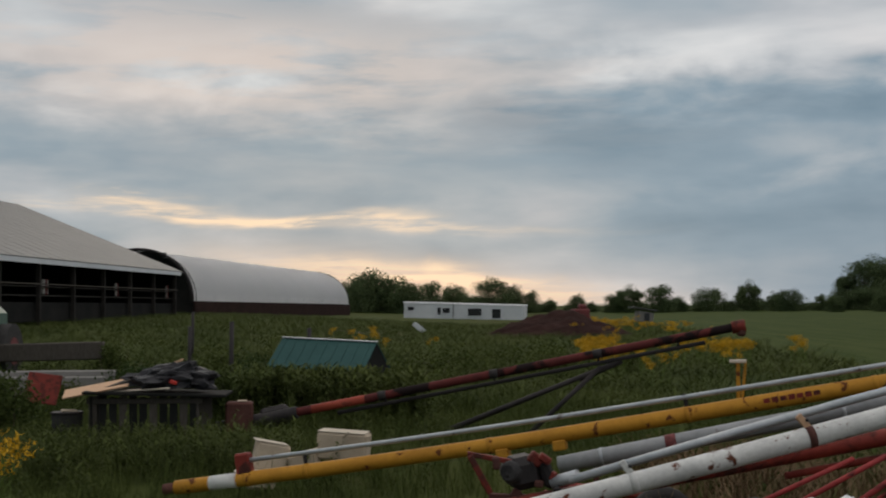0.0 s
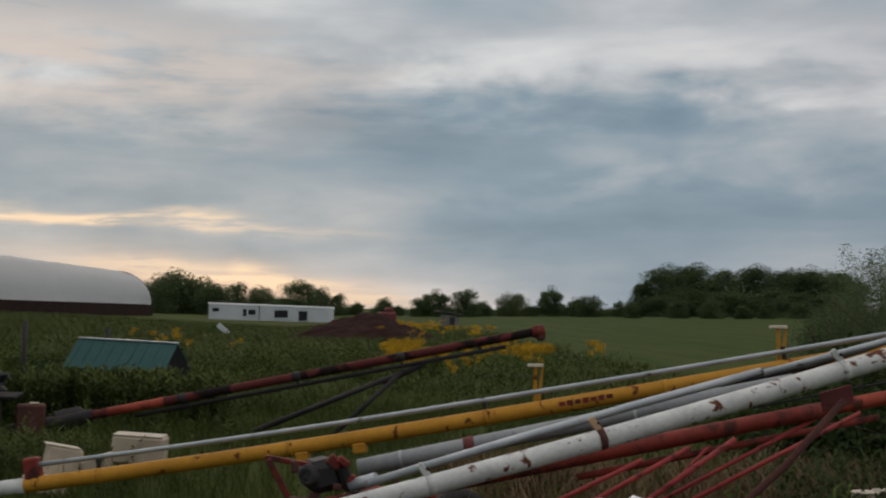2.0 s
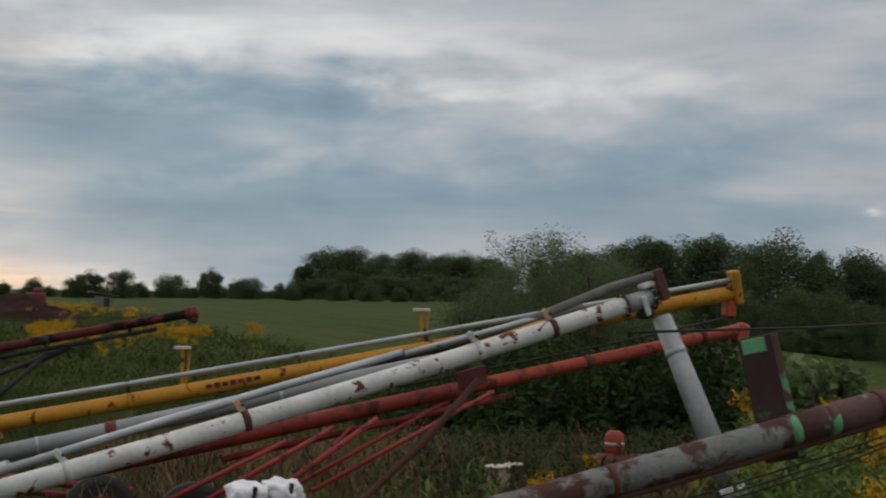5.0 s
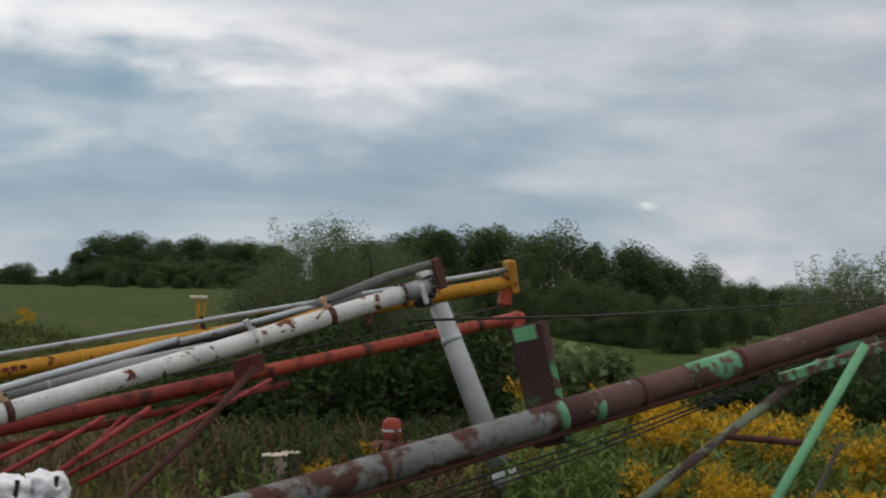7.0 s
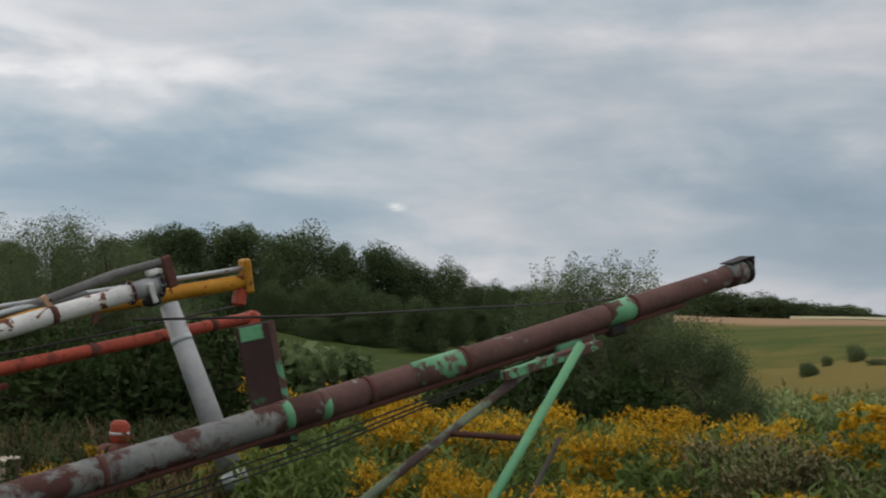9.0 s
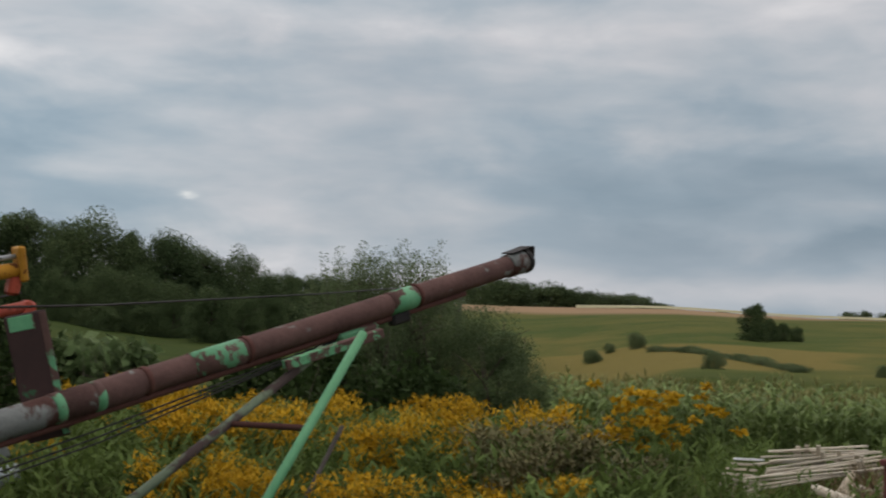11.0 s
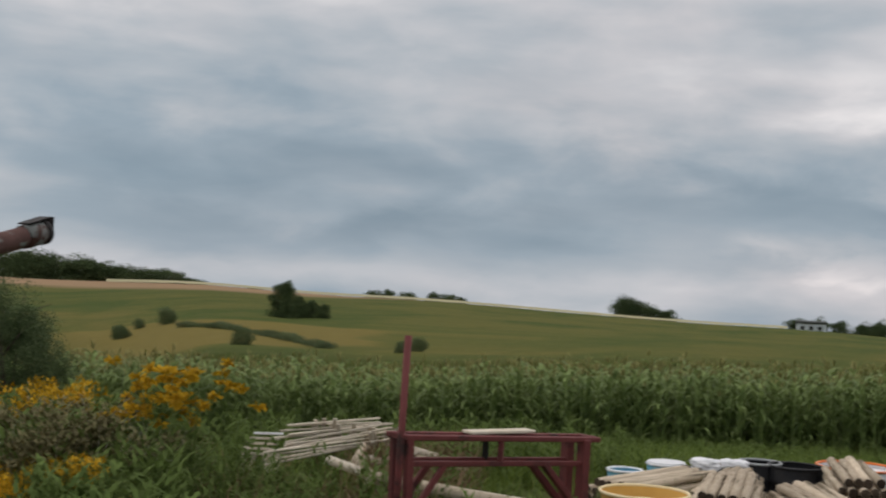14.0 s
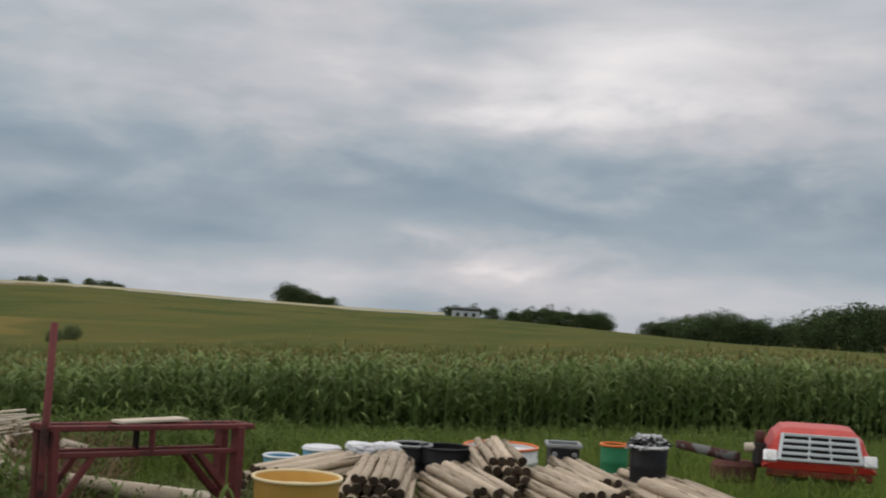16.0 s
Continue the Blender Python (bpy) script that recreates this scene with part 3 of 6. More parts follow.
def hoop_barn():
    a, b = Vector((-24.0, 122.8, 2.0)), Vector((-14.0, 189.5, 1.75))
    d = (b - a).normalized()
    out = Vector((-d.y, d.x, 0))
    if out.x > 0:
        out = -out
    t = thing("hoop_barn", a, "arched hoop barn with white membrane cover and dark base wall", "barn")
    w, h, base = 11.0, 6.1, 1.1

    def arch(p, k, grow=0.0):
        an = math.pi * k / 20
        return p + out * (w / 2 - math.cos(an) * (w / 2 + grow)) + Vector((0, 0, base + (h - base + grow) * math.sin(an) ** 0.9))
    bm = bmesh.new()
    rows = []
    for i in range(25):
        p = a.lerp(b, i / 24)
        sag = -0.05 * math.cos(i * math.pi * 2)
        rows.append([bm.verts.new(arch(p, k, sag + (0.04 if i % 2 else -0.03))) for k in range(21)])
    for r, s in zip(rows, rows[1:]):
        for k in range(20):
            bm.faces.new((r[k], r[k + 1], s[k + 1], s[k])).smooth = True
    bmesh.ops.solidify(bm, geom=bm.faces[:], thickness=0.08)
    part("cover", bm, MEMBRANE, t)
    for p in (a,):
        part("end_hoop", pipe([arch(p - d * (0.9 if p is a else 0), k, 0.08) for k in range(21)], 0.16, 8), DARK_STEEL, t)
        part("hoop", pipe([arch(p - d * (0.45 if p is a else 0), k, 0.02) for k in range(21)], 0.10, 8), DARK_STEEL, t)
    rng = random.Random(8)
    for k in range(6, 15):
        p, q = arch(a - d * 0.2, k, 0.06), arch(a - d * rng.uniform(0.9, 1.9), k + rng.uniform(-0.4, 0.4), rng.uniform(-0.1, 0.3))
        part("torn_flap", beam(p, q, rng.uniform(0.35, 0.7), 0.05, 0.01), DARK_STEEL if k % 3 else ROOF_METAL, t)
    bm = bmesh.new()
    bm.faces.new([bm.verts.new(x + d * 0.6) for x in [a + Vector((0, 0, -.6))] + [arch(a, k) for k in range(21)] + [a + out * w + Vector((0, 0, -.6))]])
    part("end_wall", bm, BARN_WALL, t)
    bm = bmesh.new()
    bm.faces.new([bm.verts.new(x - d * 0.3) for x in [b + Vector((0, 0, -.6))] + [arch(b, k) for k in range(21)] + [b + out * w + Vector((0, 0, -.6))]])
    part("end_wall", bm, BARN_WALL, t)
    for s in (0, w):
        part("base_wall", beam(a + out * s + Vector((0, 0, 0.3)), b + out * s + Vector((0, 0, 0.3)), 0.2, 1.7, 0), surface("brown_base_boards", (0.022, 0.014, 0.013), (0.045, 0.026, 0.022), 1.0, 0.9, gloss=0.05), t)


def trailer_home():
    a, b = Vector((-5.6, 180.0, 0.9)), Vector((11.0, 176.5, 0.3))
    d = (b - a).normalized()
    back = Vector((-d.y, d.x, 0)) * 4
    t = thing("mobile_home", a, "long white mobile home with dark windows", "house")
    mid = (a + b) / 2 + back / 2
    an = math.degrees(math.atan2(d.y, d.x))
    ln = (b - a).length
    tilt = math.degrees(math.asin(d.z))
    part("wall", block((0, 0, 0), (ln, 4, 2.15), bevel=0.05, m=pose(mid.x, mid.y, mid.z + 1.05, 0, -tilt, an)), PANEL_WHITE, t)
    part("roof", block((0, 0, 0), (ln + 0.2, 4.3, 0.22), bevel=0.08, m=pose(mid.x, mid.y, mid.z + 2.22, 0, -tilt, an)), MEMBRANE, t)
    face = Vector((d.y, -d.x, 0)) * 0.05
    for s, w, h, z in ((0.06, 0.9, 0.5, 1.35), (0.3, 0.5, 1.0, 1.1), (0.36, 1.0, 0.7, 1.2), (0.6, 1.9, 1.0, 1.1), (0.78, 1.2, 1.3, 0.95)):
        p = a + d * ln * s + face + Vector((0, 0, z))
        win = part("window", block(p, (w, 0.06, h), (0, 0, an), 0.01), GLASS_DARK, t)
        part("window_frame", block(p - Vector((0, 0, h / 2 + 0.04)), (w + 0.2, 0.1, 0.08), (0, 0, an), 0.01), PANEL_WHITE, win)
    part("dividing_trim", block(a + d * ln * 0.42 + face + Vector((0, 0, 1.1)), (0.12, 0.08, 2.1), (0, 0, an), 0.01), ROOF_METAL, t)


def hut():
    l, r = Vector((-3.50, 27.75, 1.66)), Vector((-1.42, 27.05, 1.56))
    d = (r - l).normalized()
    n = Vector((d.y, -d.x, 0)).normalized()
    t = thing("low_hut", (-2.4, 27.4, 0.1), "low hut with teal metal roof standing in tall weeds", "shed")
    bm = bmesh.new()
    th = Vector((0, 0, 0.03))
    for s in (-1, 1):
        e = n * 0.78 * s + Vector((0, 0, -0.58))
        v = [bm.verts.new(x) for x in (l, r, r + e, l + e)] + [bm.verts.new(x + th) for x in (l, r, r + e, l + e)]
        for idx in ((0, 1, 2, 3), (7, 6, 5, 4), (0, 4, 5, 1), (1, 5, 6, 2), (2, 6, 7, 3), (3, 7, 4, 0)):
            bm.faces.new([v[k] for k in idx])
    roof = part("roof", bm, TEAL_ROOF, t)
    for k in range(9):
        p = l.lerp(r, (k + 0.5) / 9) + th
        part("roof_rib", beam(p, p + n * 0.78 + Vector((0, 0, -0.58)), 0.03, 0.02, 0), TEAL_ROOF, roof)
    part("ridge_cap", beam(l + th, r + th, 0.12, 0.03, 0.01), GALV, roof)
    for x, s in ((l, 1), (r, -1)):
        bm = bmesh.new()
        for k in (0.012, 0.05):
            q = x + d * k * s + Vector((0, 0, -0.02))
            bm.faces.new([bm.verts.new(v) for v in (q, q + n * 0.76 + Vector((0, 0, -.57)), q + n * 0.74 + Vector((0, 0, -1.6)), q - n * 0.74 + Vector((0, 0, -1.6)), q - n * 0.76 + Vector((0, 0, -.57)))])
        part("end_wall", bm, BARN_WALL, t)
    for s in (-0.7, 0.7):
        part("side_wall", beam(l + d * 0.06 + n * s + Vector((0, 0, -1.1)), r - d * 0.06 + n * s + Vector((0, 0, -1.1)), 0.04, 1.0, 0), BARN_WALL, t)


def soil_mound():
    n = 44
    v, f = [], []
    for i in range(n + 1):
        for j in range(n + 1):
            x, y = (i / n * 2 - 1), (j / n * 2 - 1)
            r = math.hypot(x, y)
            wob = noise.fractal(Vector((x * 2.2, y * 2.2, 3)), 1.0, 2.0, 5)
            z = max(0, 1 - r) ** 0.8 * (1.0 + 0.35 * wob) * 2.05 * (1 - 0.35 * max(0, x)) + 0.20 * noise.fractal(Vector((x * 9, y * 9, 1)), 1, 2, 3)
            px, py = 8.0 + x * 5.6, 87 + y * 4.2
            v.append((px, py, float(ground(px, py)) + z - 0.15))
    for i in range(n):
        for j in range(n):
            k = i * (n + 1) + j
            f.append((k, k + n + 1, k + n + 2, k + 1))
    tagged(raw_mesh("soil_mound", v, f, [SOIL]), "heap of dark reddish brown soil in grass", "soil heap")


def far_bits():
    t = thing("small_shed", on_ground(23.3, 148.2), "small pale leaning shed at field edge", "shed")
    z = t.location.z
    part("wall", block((23.3, 148.2, z + 0.55), (1.8, 1.6, 1.2), (0, 8, 10), 0.03), CONCRETE, t)
    part("roof", block((23.2, 148.2, z + 1.5), (2.9, 2.3, 0.12), (0, 9, 10), 0.02), ROOF_METAL, t)
    part("doorway", block((23.5, 147.2, z + 0.5), (0.6, 0.1, 1.0), (0, 0, 10), 0.01), GLASS_DARK, t)
    t = thing("parked_implement", on_ground(12.0, 112), "red farm implement behind the soil heap", "farm machine")
    z = t.location.z
    part("body", block((12.0, 112, z + 1.3), (1.5, 1.2, 1.0), (0, 0, 20), 0.15), DULL_RED, t)
    part("hopper", block((12.2, 112, z + 1.95), (0.7, 0.8, 0.5), (0, 0, 20), 0.15), DULL_RED, t)
    for s in (-0.8, 0.8):
        part("wheel", pipe([(12.0 + s, 111.2, z + 0.45), (12.0 + s + 0.2, 111.1, z + 0.45)], 0.45, 14), TYRE, t)
    t = thing("white_board", on_ground(-1.7, 88), "white board lying propped in the grass", "board")
    part("panel", block((-1.7, 88, t.location.z + 0.4), (1.0, 0.08, 0.35), (0, 40, 10), 0.02), PANEL_WHITE, t)
    bm = bmesh.new()
    for i in range(26):
        an = i / 26 * 2 * math.pi
        r = 1 + 0.25 * math.sin(3 * an) + 0.1 * math.sin(7 * an)
        x, y = -5.2 + math.cos(an) * 2.6 * r, 84 + math.sin(an) * 3 * r
        bm.verts.new((x, y, float(ground(x, y)) + 0.06))
    bm.faces.new(bm.verts[:])
    p = part("bare_earth", bm, surface("bare_tan_earth", (0.17, 0.13, 0.08), (0.24, 0.18, 0.12), 0.6, 0.95, 0.3), None)
    tagged(p, "bare patch of tan earth in the grass", "ground", kind="structure")
    t = thing("farmhouse", (417, -7, float(ground(417, -7))), "white farmhouse among far trees", "house")
    z = t.location.z
    part("wall", block((417, -7, z + 2.2), (6, 9, 3.4), (0, 0, 0), 0.05), PANEL_WHITE, t)
    part("roof", block((417, -7, z + 4.2), (7, 9.6, 0.9), (0, 0, 0), 0.4), ROOF_METAL, t)
    for s in (-2.6, 0, 2.6):
        part("window", block((413.9, -7 + s, z + 2.4), (0.2, 1.1, 1.1), (0, 0, 0), 0.02), GLASS_DARK, t)


barn()
hoop_barn()
trailer_home()
hut()
soil_mound()
far_bits()


# ---- augers ----
def bands(t, p, q, r, shares, mat, width=0.05, name="clamp_band"):
    for s in shares:
        L = (Vector(q) - Vector(p)).length
        part(name, pipe([along(p, q, s - width / 2 / L), along(p, q, s + width / 2 / L)], r * 1.07, 18), mat, t)


def white_auger():
    p, q = Vector((-1.9, 9.42, 0.22)), Vector((6.33, 9.51, 2.285))
    BEND[(-1.9, 6.33)] = (0.055, 0.55)
    r = 0.078
    t = thing("white_auger", (-1.9, 9.42, 0), "white painted grain auger with rusty patches, raised at one end", "grain auger")
    n = 24
    part("tube", pipe([along(p, q, i / n) for i in range(n + 1)], r, 24), WHITE_PAINT, t)
    for i, s in enumerate((0.40, 0.56, 0.80, 0.885)):
        part("clamp_band", pipe([along(p, q, s - 0.0035), along(p, q, s + 0.0035)], r * 1.03, 20), RUST_DARK if i % 2 else WHITE_PAINT, t)
        lug = part("lug", beam(along(p, q, s, 0, r * 0.9), along(p, q, s - 0.006, 0, r + 0.10), 0.03, 0.05), PLYWOOD if i % 2 else WHITE_PAINT, t)
        part("bolt", pipe([along(p, q, s, -0.03, r + 0.05), along(p, q, s, 0.03, r + 0.05)], 0.012, 8), DARK_STEEL, lug)
    # loose belt guard that sags over the tube
    pts = [(0.97, 10.02, 0.94), (2.2, 10.05, 1.28), (3.2, 10.08, 1.54), (4.25, 10.1, 1.80), (4.6, 10.0, 1.855), (5.0, 9.87, 1.98), (5.5, 9.72, 2.17), (6.0, 9.58, 2.38), (6.41, 9.46, 2.51)]
    part("drive_shaft_tube", pipe(pts[:4], 0.034, 12), GALV, t, "galvanised shaft tube")
    part("belt_guard", pipe(pts[3:], [0.03, 0.024, 0.03, 0.038, 0.04, 0.034], 10), surface("weathered_grey_steel", (0.10, 0.098, 0.095), (0.21, 0.205, 0.195), 5.0, 0.8, 0.3, gloss=0.1), t, "weathered grey sagging guard")
    # added dark bar stands for the shadow below the sagging guard
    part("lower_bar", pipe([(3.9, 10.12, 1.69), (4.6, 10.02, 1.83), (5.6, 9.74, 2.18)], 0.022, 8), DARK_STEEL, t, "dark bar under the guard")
    part("shaft_tube_upper", pipe([(4.2, 9.9, 1.80), (5.8, 9.7, 2.22)], 0.026, 10), GALV, t)
    head = part("head", pipe([along(p, q, 0.975), along(p, q, 1.008)], 0.082, 20), GREY_STEEL, t, "dented steel head")
    d = (q - p).normalized()
    for s, k in ((0.972, 0.108), (1.006, 0.118)):
        ring = part("flange", pipe([along(p, q, s - 0.0008), along(p, q, s + 0.0008)], k, 24), RUST_DARK if s < 1 else DARK_STEEL, head)
        for i in range(8):
            an = i * math.pi / 4
            c = along(p, q, s, math.cos(an) * k * 0.84, math.sin(an) * k * 0.84)
            part("bolt", pipe([c - d * 0.018, c + d * 0.018], 0.010, 6), GALV, ring)
    part("head_cap", block(along(p, q, 1.004, 0, 0.115), (0.15, 0.10, 0.05), (0, -14, 6), 0.015), WHITE_PAINT, head)
    part("bearing", pipe([along(p, q, 1.006), along(p, q, 1.022)], [0.06, 0.035], 14), DARK_STEEL, head)
    part("clevis", beam(along(p, q, 0.99, 0.10, 0.05), along(p, q, 0.992, 0.11, -0.13), 0.025, 0.05, 0.008), WHITE_PAINT, head)
    part("head_shroud", block(along(p, q, 0.995, 0.01, -0.12), (0.13, 0.16, 0.09), (0, -14, 0), 0.03), DARK_STEEL, head)
    part("hanging_bracket", beam(along(p, q, 0.93, 0.02, -0.08), along(p, q, 0.925, 0.02, -0.17), 0.03, 0.05, 0.008), RUST_DARK, t)
    part("pulley_guard", beam((6.40, 9.45, 2.55), (6.50, 9.45, 2.28), 0.05, 0.10, 0.02), RUST_DARK, head)
    part("chute", pipe([(6.46, 9.45, 2.12), (6.56, 9.15, 1.5), (6.68, 8.80, 0.78)], [0.085, 0.098, 0.105], 20), GREY_STEEL, t, "grey sheet metal discharge chute")
    part("chute_band", pipe([(6.505, 9.32, 1.84), (6.515, 9.29, 1.79)], 0.096, 20), GALV, t)
    part("chute_end", pipe([(6.70, 8.76, 0.72), (6.72, 8.70, 0.60)], 0.11, 18), GALV, t)


def yellow_auger():
    p, q = Vector((-2.85, 13.58, 0.42)), Vector((8.16, 10.66, 2.36))
    BEND[(-2.85, 8.16)] = (0.075, 0.35)
    r = 0.076
    t = thing("yellow_auger", (-2.85, 13.58, 0), "long yellow grain auger with parallel steel drive tube", "grain auger")
    part("tube", pipe([along(p, q, i / 24) for i in range(25)], r, 24), YELLOW_PAINT, t)
    part("intake_end", pipe([along(p, q, -0.012), along(p, q, 0.0)], r * 0.75, 16), RUST_DARK, t)
    part("painted_sleeve", pipe([along(p, q, 0.035), along(p, q, 0.062)], r * 1.02, 20), WHITE_PAINT, t)
    part("drive_tube", pipe([along(p, q, 0.075 + 0.925 * i / 14, 0, 0.19 - 0.055 * i / 14) for i in range(15)], 0.025, 14), GALV, t, "galvanised steel drive tube")
    part("drive_bracket", block(along(p, q, 0.07, -0.02, 0.14), (0.16, 0.14, 0.26), (0, -9, -14), 0.02), RED_PAINT, t, "red painted bracket")
    bands(t, p, q, r, (0.072, 0.13, 0.3, 0.47, 0.62, 0.77, 0.9), YELLOW_PAINT)
    for s in (0.13, 0.47, 0.72):
        part("shaft_support", beam(along(p, q, s, 0, r), along(p, q, s, 0, 0.2), 0.03, 0.04), DARK_STEEL, t)
    for at, h in (((2.83, 12.29, 1.34), 0.42), ((5.04, 11.56, 1.72), 0.43)):
        at = Vector(at)
        part("hanger_post", beam(at, at + Vector((0, 0, h)), 0.035, 0.02, 0.004), YELLOW_PAINT, t)
        part("hanger_post", beam(at + Vector((0.03, 0, 0)), at + Vector((0.075, 0, h)), 0.022, 0.022, 0.004), YELLOW_PAINT, t)
        part("hanger_top", block(at + Vector((0, 0, h)), (0.16, 0.08, 0.03), (0, 0, -14), 0.004), PALE_WOOD, t)
    for s in (0.31, 0.36):
        part("saddle", block(along(p, q, s, 0, -r - 0.02), (0.13, 0.16, 0.10), (0, -9, -14), 0.01), YELLOW_PAINT, t)
    part("head_hood", block(along(p, q, 1.0, 0, 0.05), (0.08, 0.2, 0.36), (0, -9, -14), 0.02), YELLOW_PAINT, t)
    part("spout", block(along(p, q, 0.992, -0.02, -0.15), (0.12, 0.14, 0.20), (0, 8, -14), 0.025), FADED_RED, t, "bright red spout")
    # worn lettering, now only dark red bars
    for i in range(7):
        s = 0.532 + i * 0.0066
        part("lettering_bar", beam(along(p, q, s, r * 0.985, 0.015), along(p, q, s + 0.0052, r * 0.985, 0.015), 0.006, 0.05 if i % 2 else 0.042, 0), RED_PAINT, t)


def red_auger():
    p, q = Vector((0.2, 10.07, 0.68)), Vector((8.70, 11.26, 1.97))
    r = 0.064
    t = thing("red_auger", (1.0, 9.9, 0), "faded red grain auger on a braced undercarriage", "grain auger")
    part("lower_tube", pipe([along(p, q, i / 24) for i in range(15)], r * 1.12, 22), RED_PAINT, t)
    part("upper_tube", pipe([along(p, q, i / 24) for i in range(14, 25)], r, 22), FADED_RED, t, "faded orange-red upper tube")
    bands(t, p, q, r, (0.25, 0.42, 0.585, 0.75, 0.93), RUST_DARK, 0.08)
    part("cable", pipe([along(p, q, 0.5, 0, 0.14), along(p, q, 0.8, 0, 0.13), along(p, q, 0.99, 0, 0.16)], 0.012, 6), DARK_STEEL, t)
    part("spout", block(along(p, q, 0.995, 0, -0.05), (0.16, 0.18, 0.24), (0, 20, 10), 0.04), FADED_RED, t)
    part("top_bar", pipe([along(p, q, 0.30, 0, -0.16), along(p, q, 0.64, 0, -0.16)], 0.03, 10), RED_PAINT, t)
    for a, b, k in (((5.30, 10.45, 1.42), (3.40, 9.95, 0.68), 0.026), ((5.05, 10.75, 1.36), (3.0, 10.3, 0.5), 0.024),
                    ((4.10, 10.3, 1.22), (2.95, 9.95, 0.60), 0.032), ((3.72, 10.35, 1.15), (2.55, 10.1, 0.62), 0.028),
                    ((3.95, 10.5, 1.15), (3.5, 10.2, 0.85), 0.018), ((3.3, 10.35, 1.05), (2.2, 10.1, 0.62), 0.026),
                    ((1.6, 9.85, 0.62), (0.55, 9.8, 0.66), 0.036), ((3.6, 9.8, 0.5), (1.5, 9.95, 0.70), 0.022), ((3.4, 10.2, 0.55), (2.0, 10.2, 0.4), 0.02)):
        part("brace", pipe([a, b], k * 0.78, 10), CRIMSON, t)
    part("dark_strut", pipe([(4.72, 9.55, 1.60), (4.25, 9.62, 1.08), (3.62, 9.72, 0.50), (3.2, 9.8, 0.1)], 0.03, 10), RUST_DARK, t, "dark rusted strut")
    part("gusset", block((4.75, 9.75, 1.60), (0.3, 0.02, 0.16), (0, -12, 8), 0.01), DULL_RED, t)
    for x, y in ((2.55, 10.5), (1.9, 11.2)):
        w = part("wheel", pipe([(x, y - 0.08, 0.42), (x, y - 0.05, 0.42), (x, y + 0.05, 0.42), (x, y + 0.08, 0.42)], [0.24, 0.3, 0.3, 0.24], 24), TYRE, t)
        part("rim", pipe([(x, y - 0.10, 0.42), (x, y + 0.1, 0.42)], 0.13, 16), RED_PAINT, w)


def grey_auger():
    p, q = Vector((1.06, 11.9, 0.83)), Vector((4.94, 11.02, 1.66))
    t = thing("grey_auger", (1.1, 11.9, 0), "dull grey auger tube with a red band", "grain auger")
    part("tube", pipe([along(p, q, i / 12) for i in range(13)], 0.08, 20), GREY_STEEL, t)
    bands(t, p, q, 0.08, (0.26,), DULL_RED, 0.1, "painted_band")
    bands(t, p, q, 0.08, (0.10, 0.64), GALV, 0.03)
    part("stand", beam((1.4, 11.85, 0.0), (1.4, 11.85, 0.84), 0.05, 0.05), RUST_DARK, t)
    part("frame_bar", pipe([(0.95, 11.5, 0.72), (2.2, 11.3, 0.55)], 0.035, 10), RED_PAINT, t)
    part("frame_bar", pipe([(0.9, 11.7, 0.6), (2.6, 11.2, 0.4)], 0.03, 10), RED_PAINT, t)


def gearbox():
    t = thing("gear_drive", (0.62, 10.3, 0), "dark greasy gear drive unit in red frame", "machine")
    part("casing", block((0.62, 10.3, 0.98), (0.26, 0.3, 0.26), (0, -10, 15), 0.06), DARK_STEEL, t)
    part("drum", pipe([(0.50, 10.12, 0.99), (0.53, 10.16, 0.99), (0.53, 10.34, 0.99)], [0.06, 0.09, 0.09], 14), surface("greasy_steel", (0.02, 0.02, 0.021), (0.06, 0.058, 0.058), 8.0, 0.7, 0.5, gloss=0.15), t)
    part("cover", block((0.80, 10.3, 0.97), (0.10, 0.26, 0.24), (0, -20, 10), 0.05), DARK_STEEL, t)
    part("arm", beam((0.18, 10.25, 1.13), (0.55, 10.25, 1.06), 0.05, 0.04), RED_PAINT, t)
    part("arm", beam((0.20, 10.2, 1.12), (0.36, 10.2, 0.82), 0.04, 0.05), RED_PAINT, t)
    part("frame", beam((0.35, 10.3, 0.78), (1.15, 10.3, 0.72), 0.08, 0.06), RUST_DARK, t)
    for s in (0.4, 0.62, 0.9):
        part("leg", beam((s, 10.3, 0.0), (s, 10.3, 0.8), 0.05, 0.05), DARK_STEEL, t)
    rng = random.Random(3)
    for i in range(9):
        x, z = rng.uniform(0.4, 0.95), rng.uniform(0.8, 1.12)
        part("fitting", block((x, 10.15 + rng.uniform(-0.05, 0.1), z), (rng.uniform(0.04, 0.12), 0.08, rng.uniform(0.03, 0.1)), (0, rng.uniform(-40, 40), 0), 0.012), (DARK_STEEL, RUST_DARK, RED_PAINT)[i % 3], t)
    part("shaft_stub", pipe([(0.85, 10.2, 0.9), (1.05, 10.1, 0.97)], 0.05, 12), GALV, t)


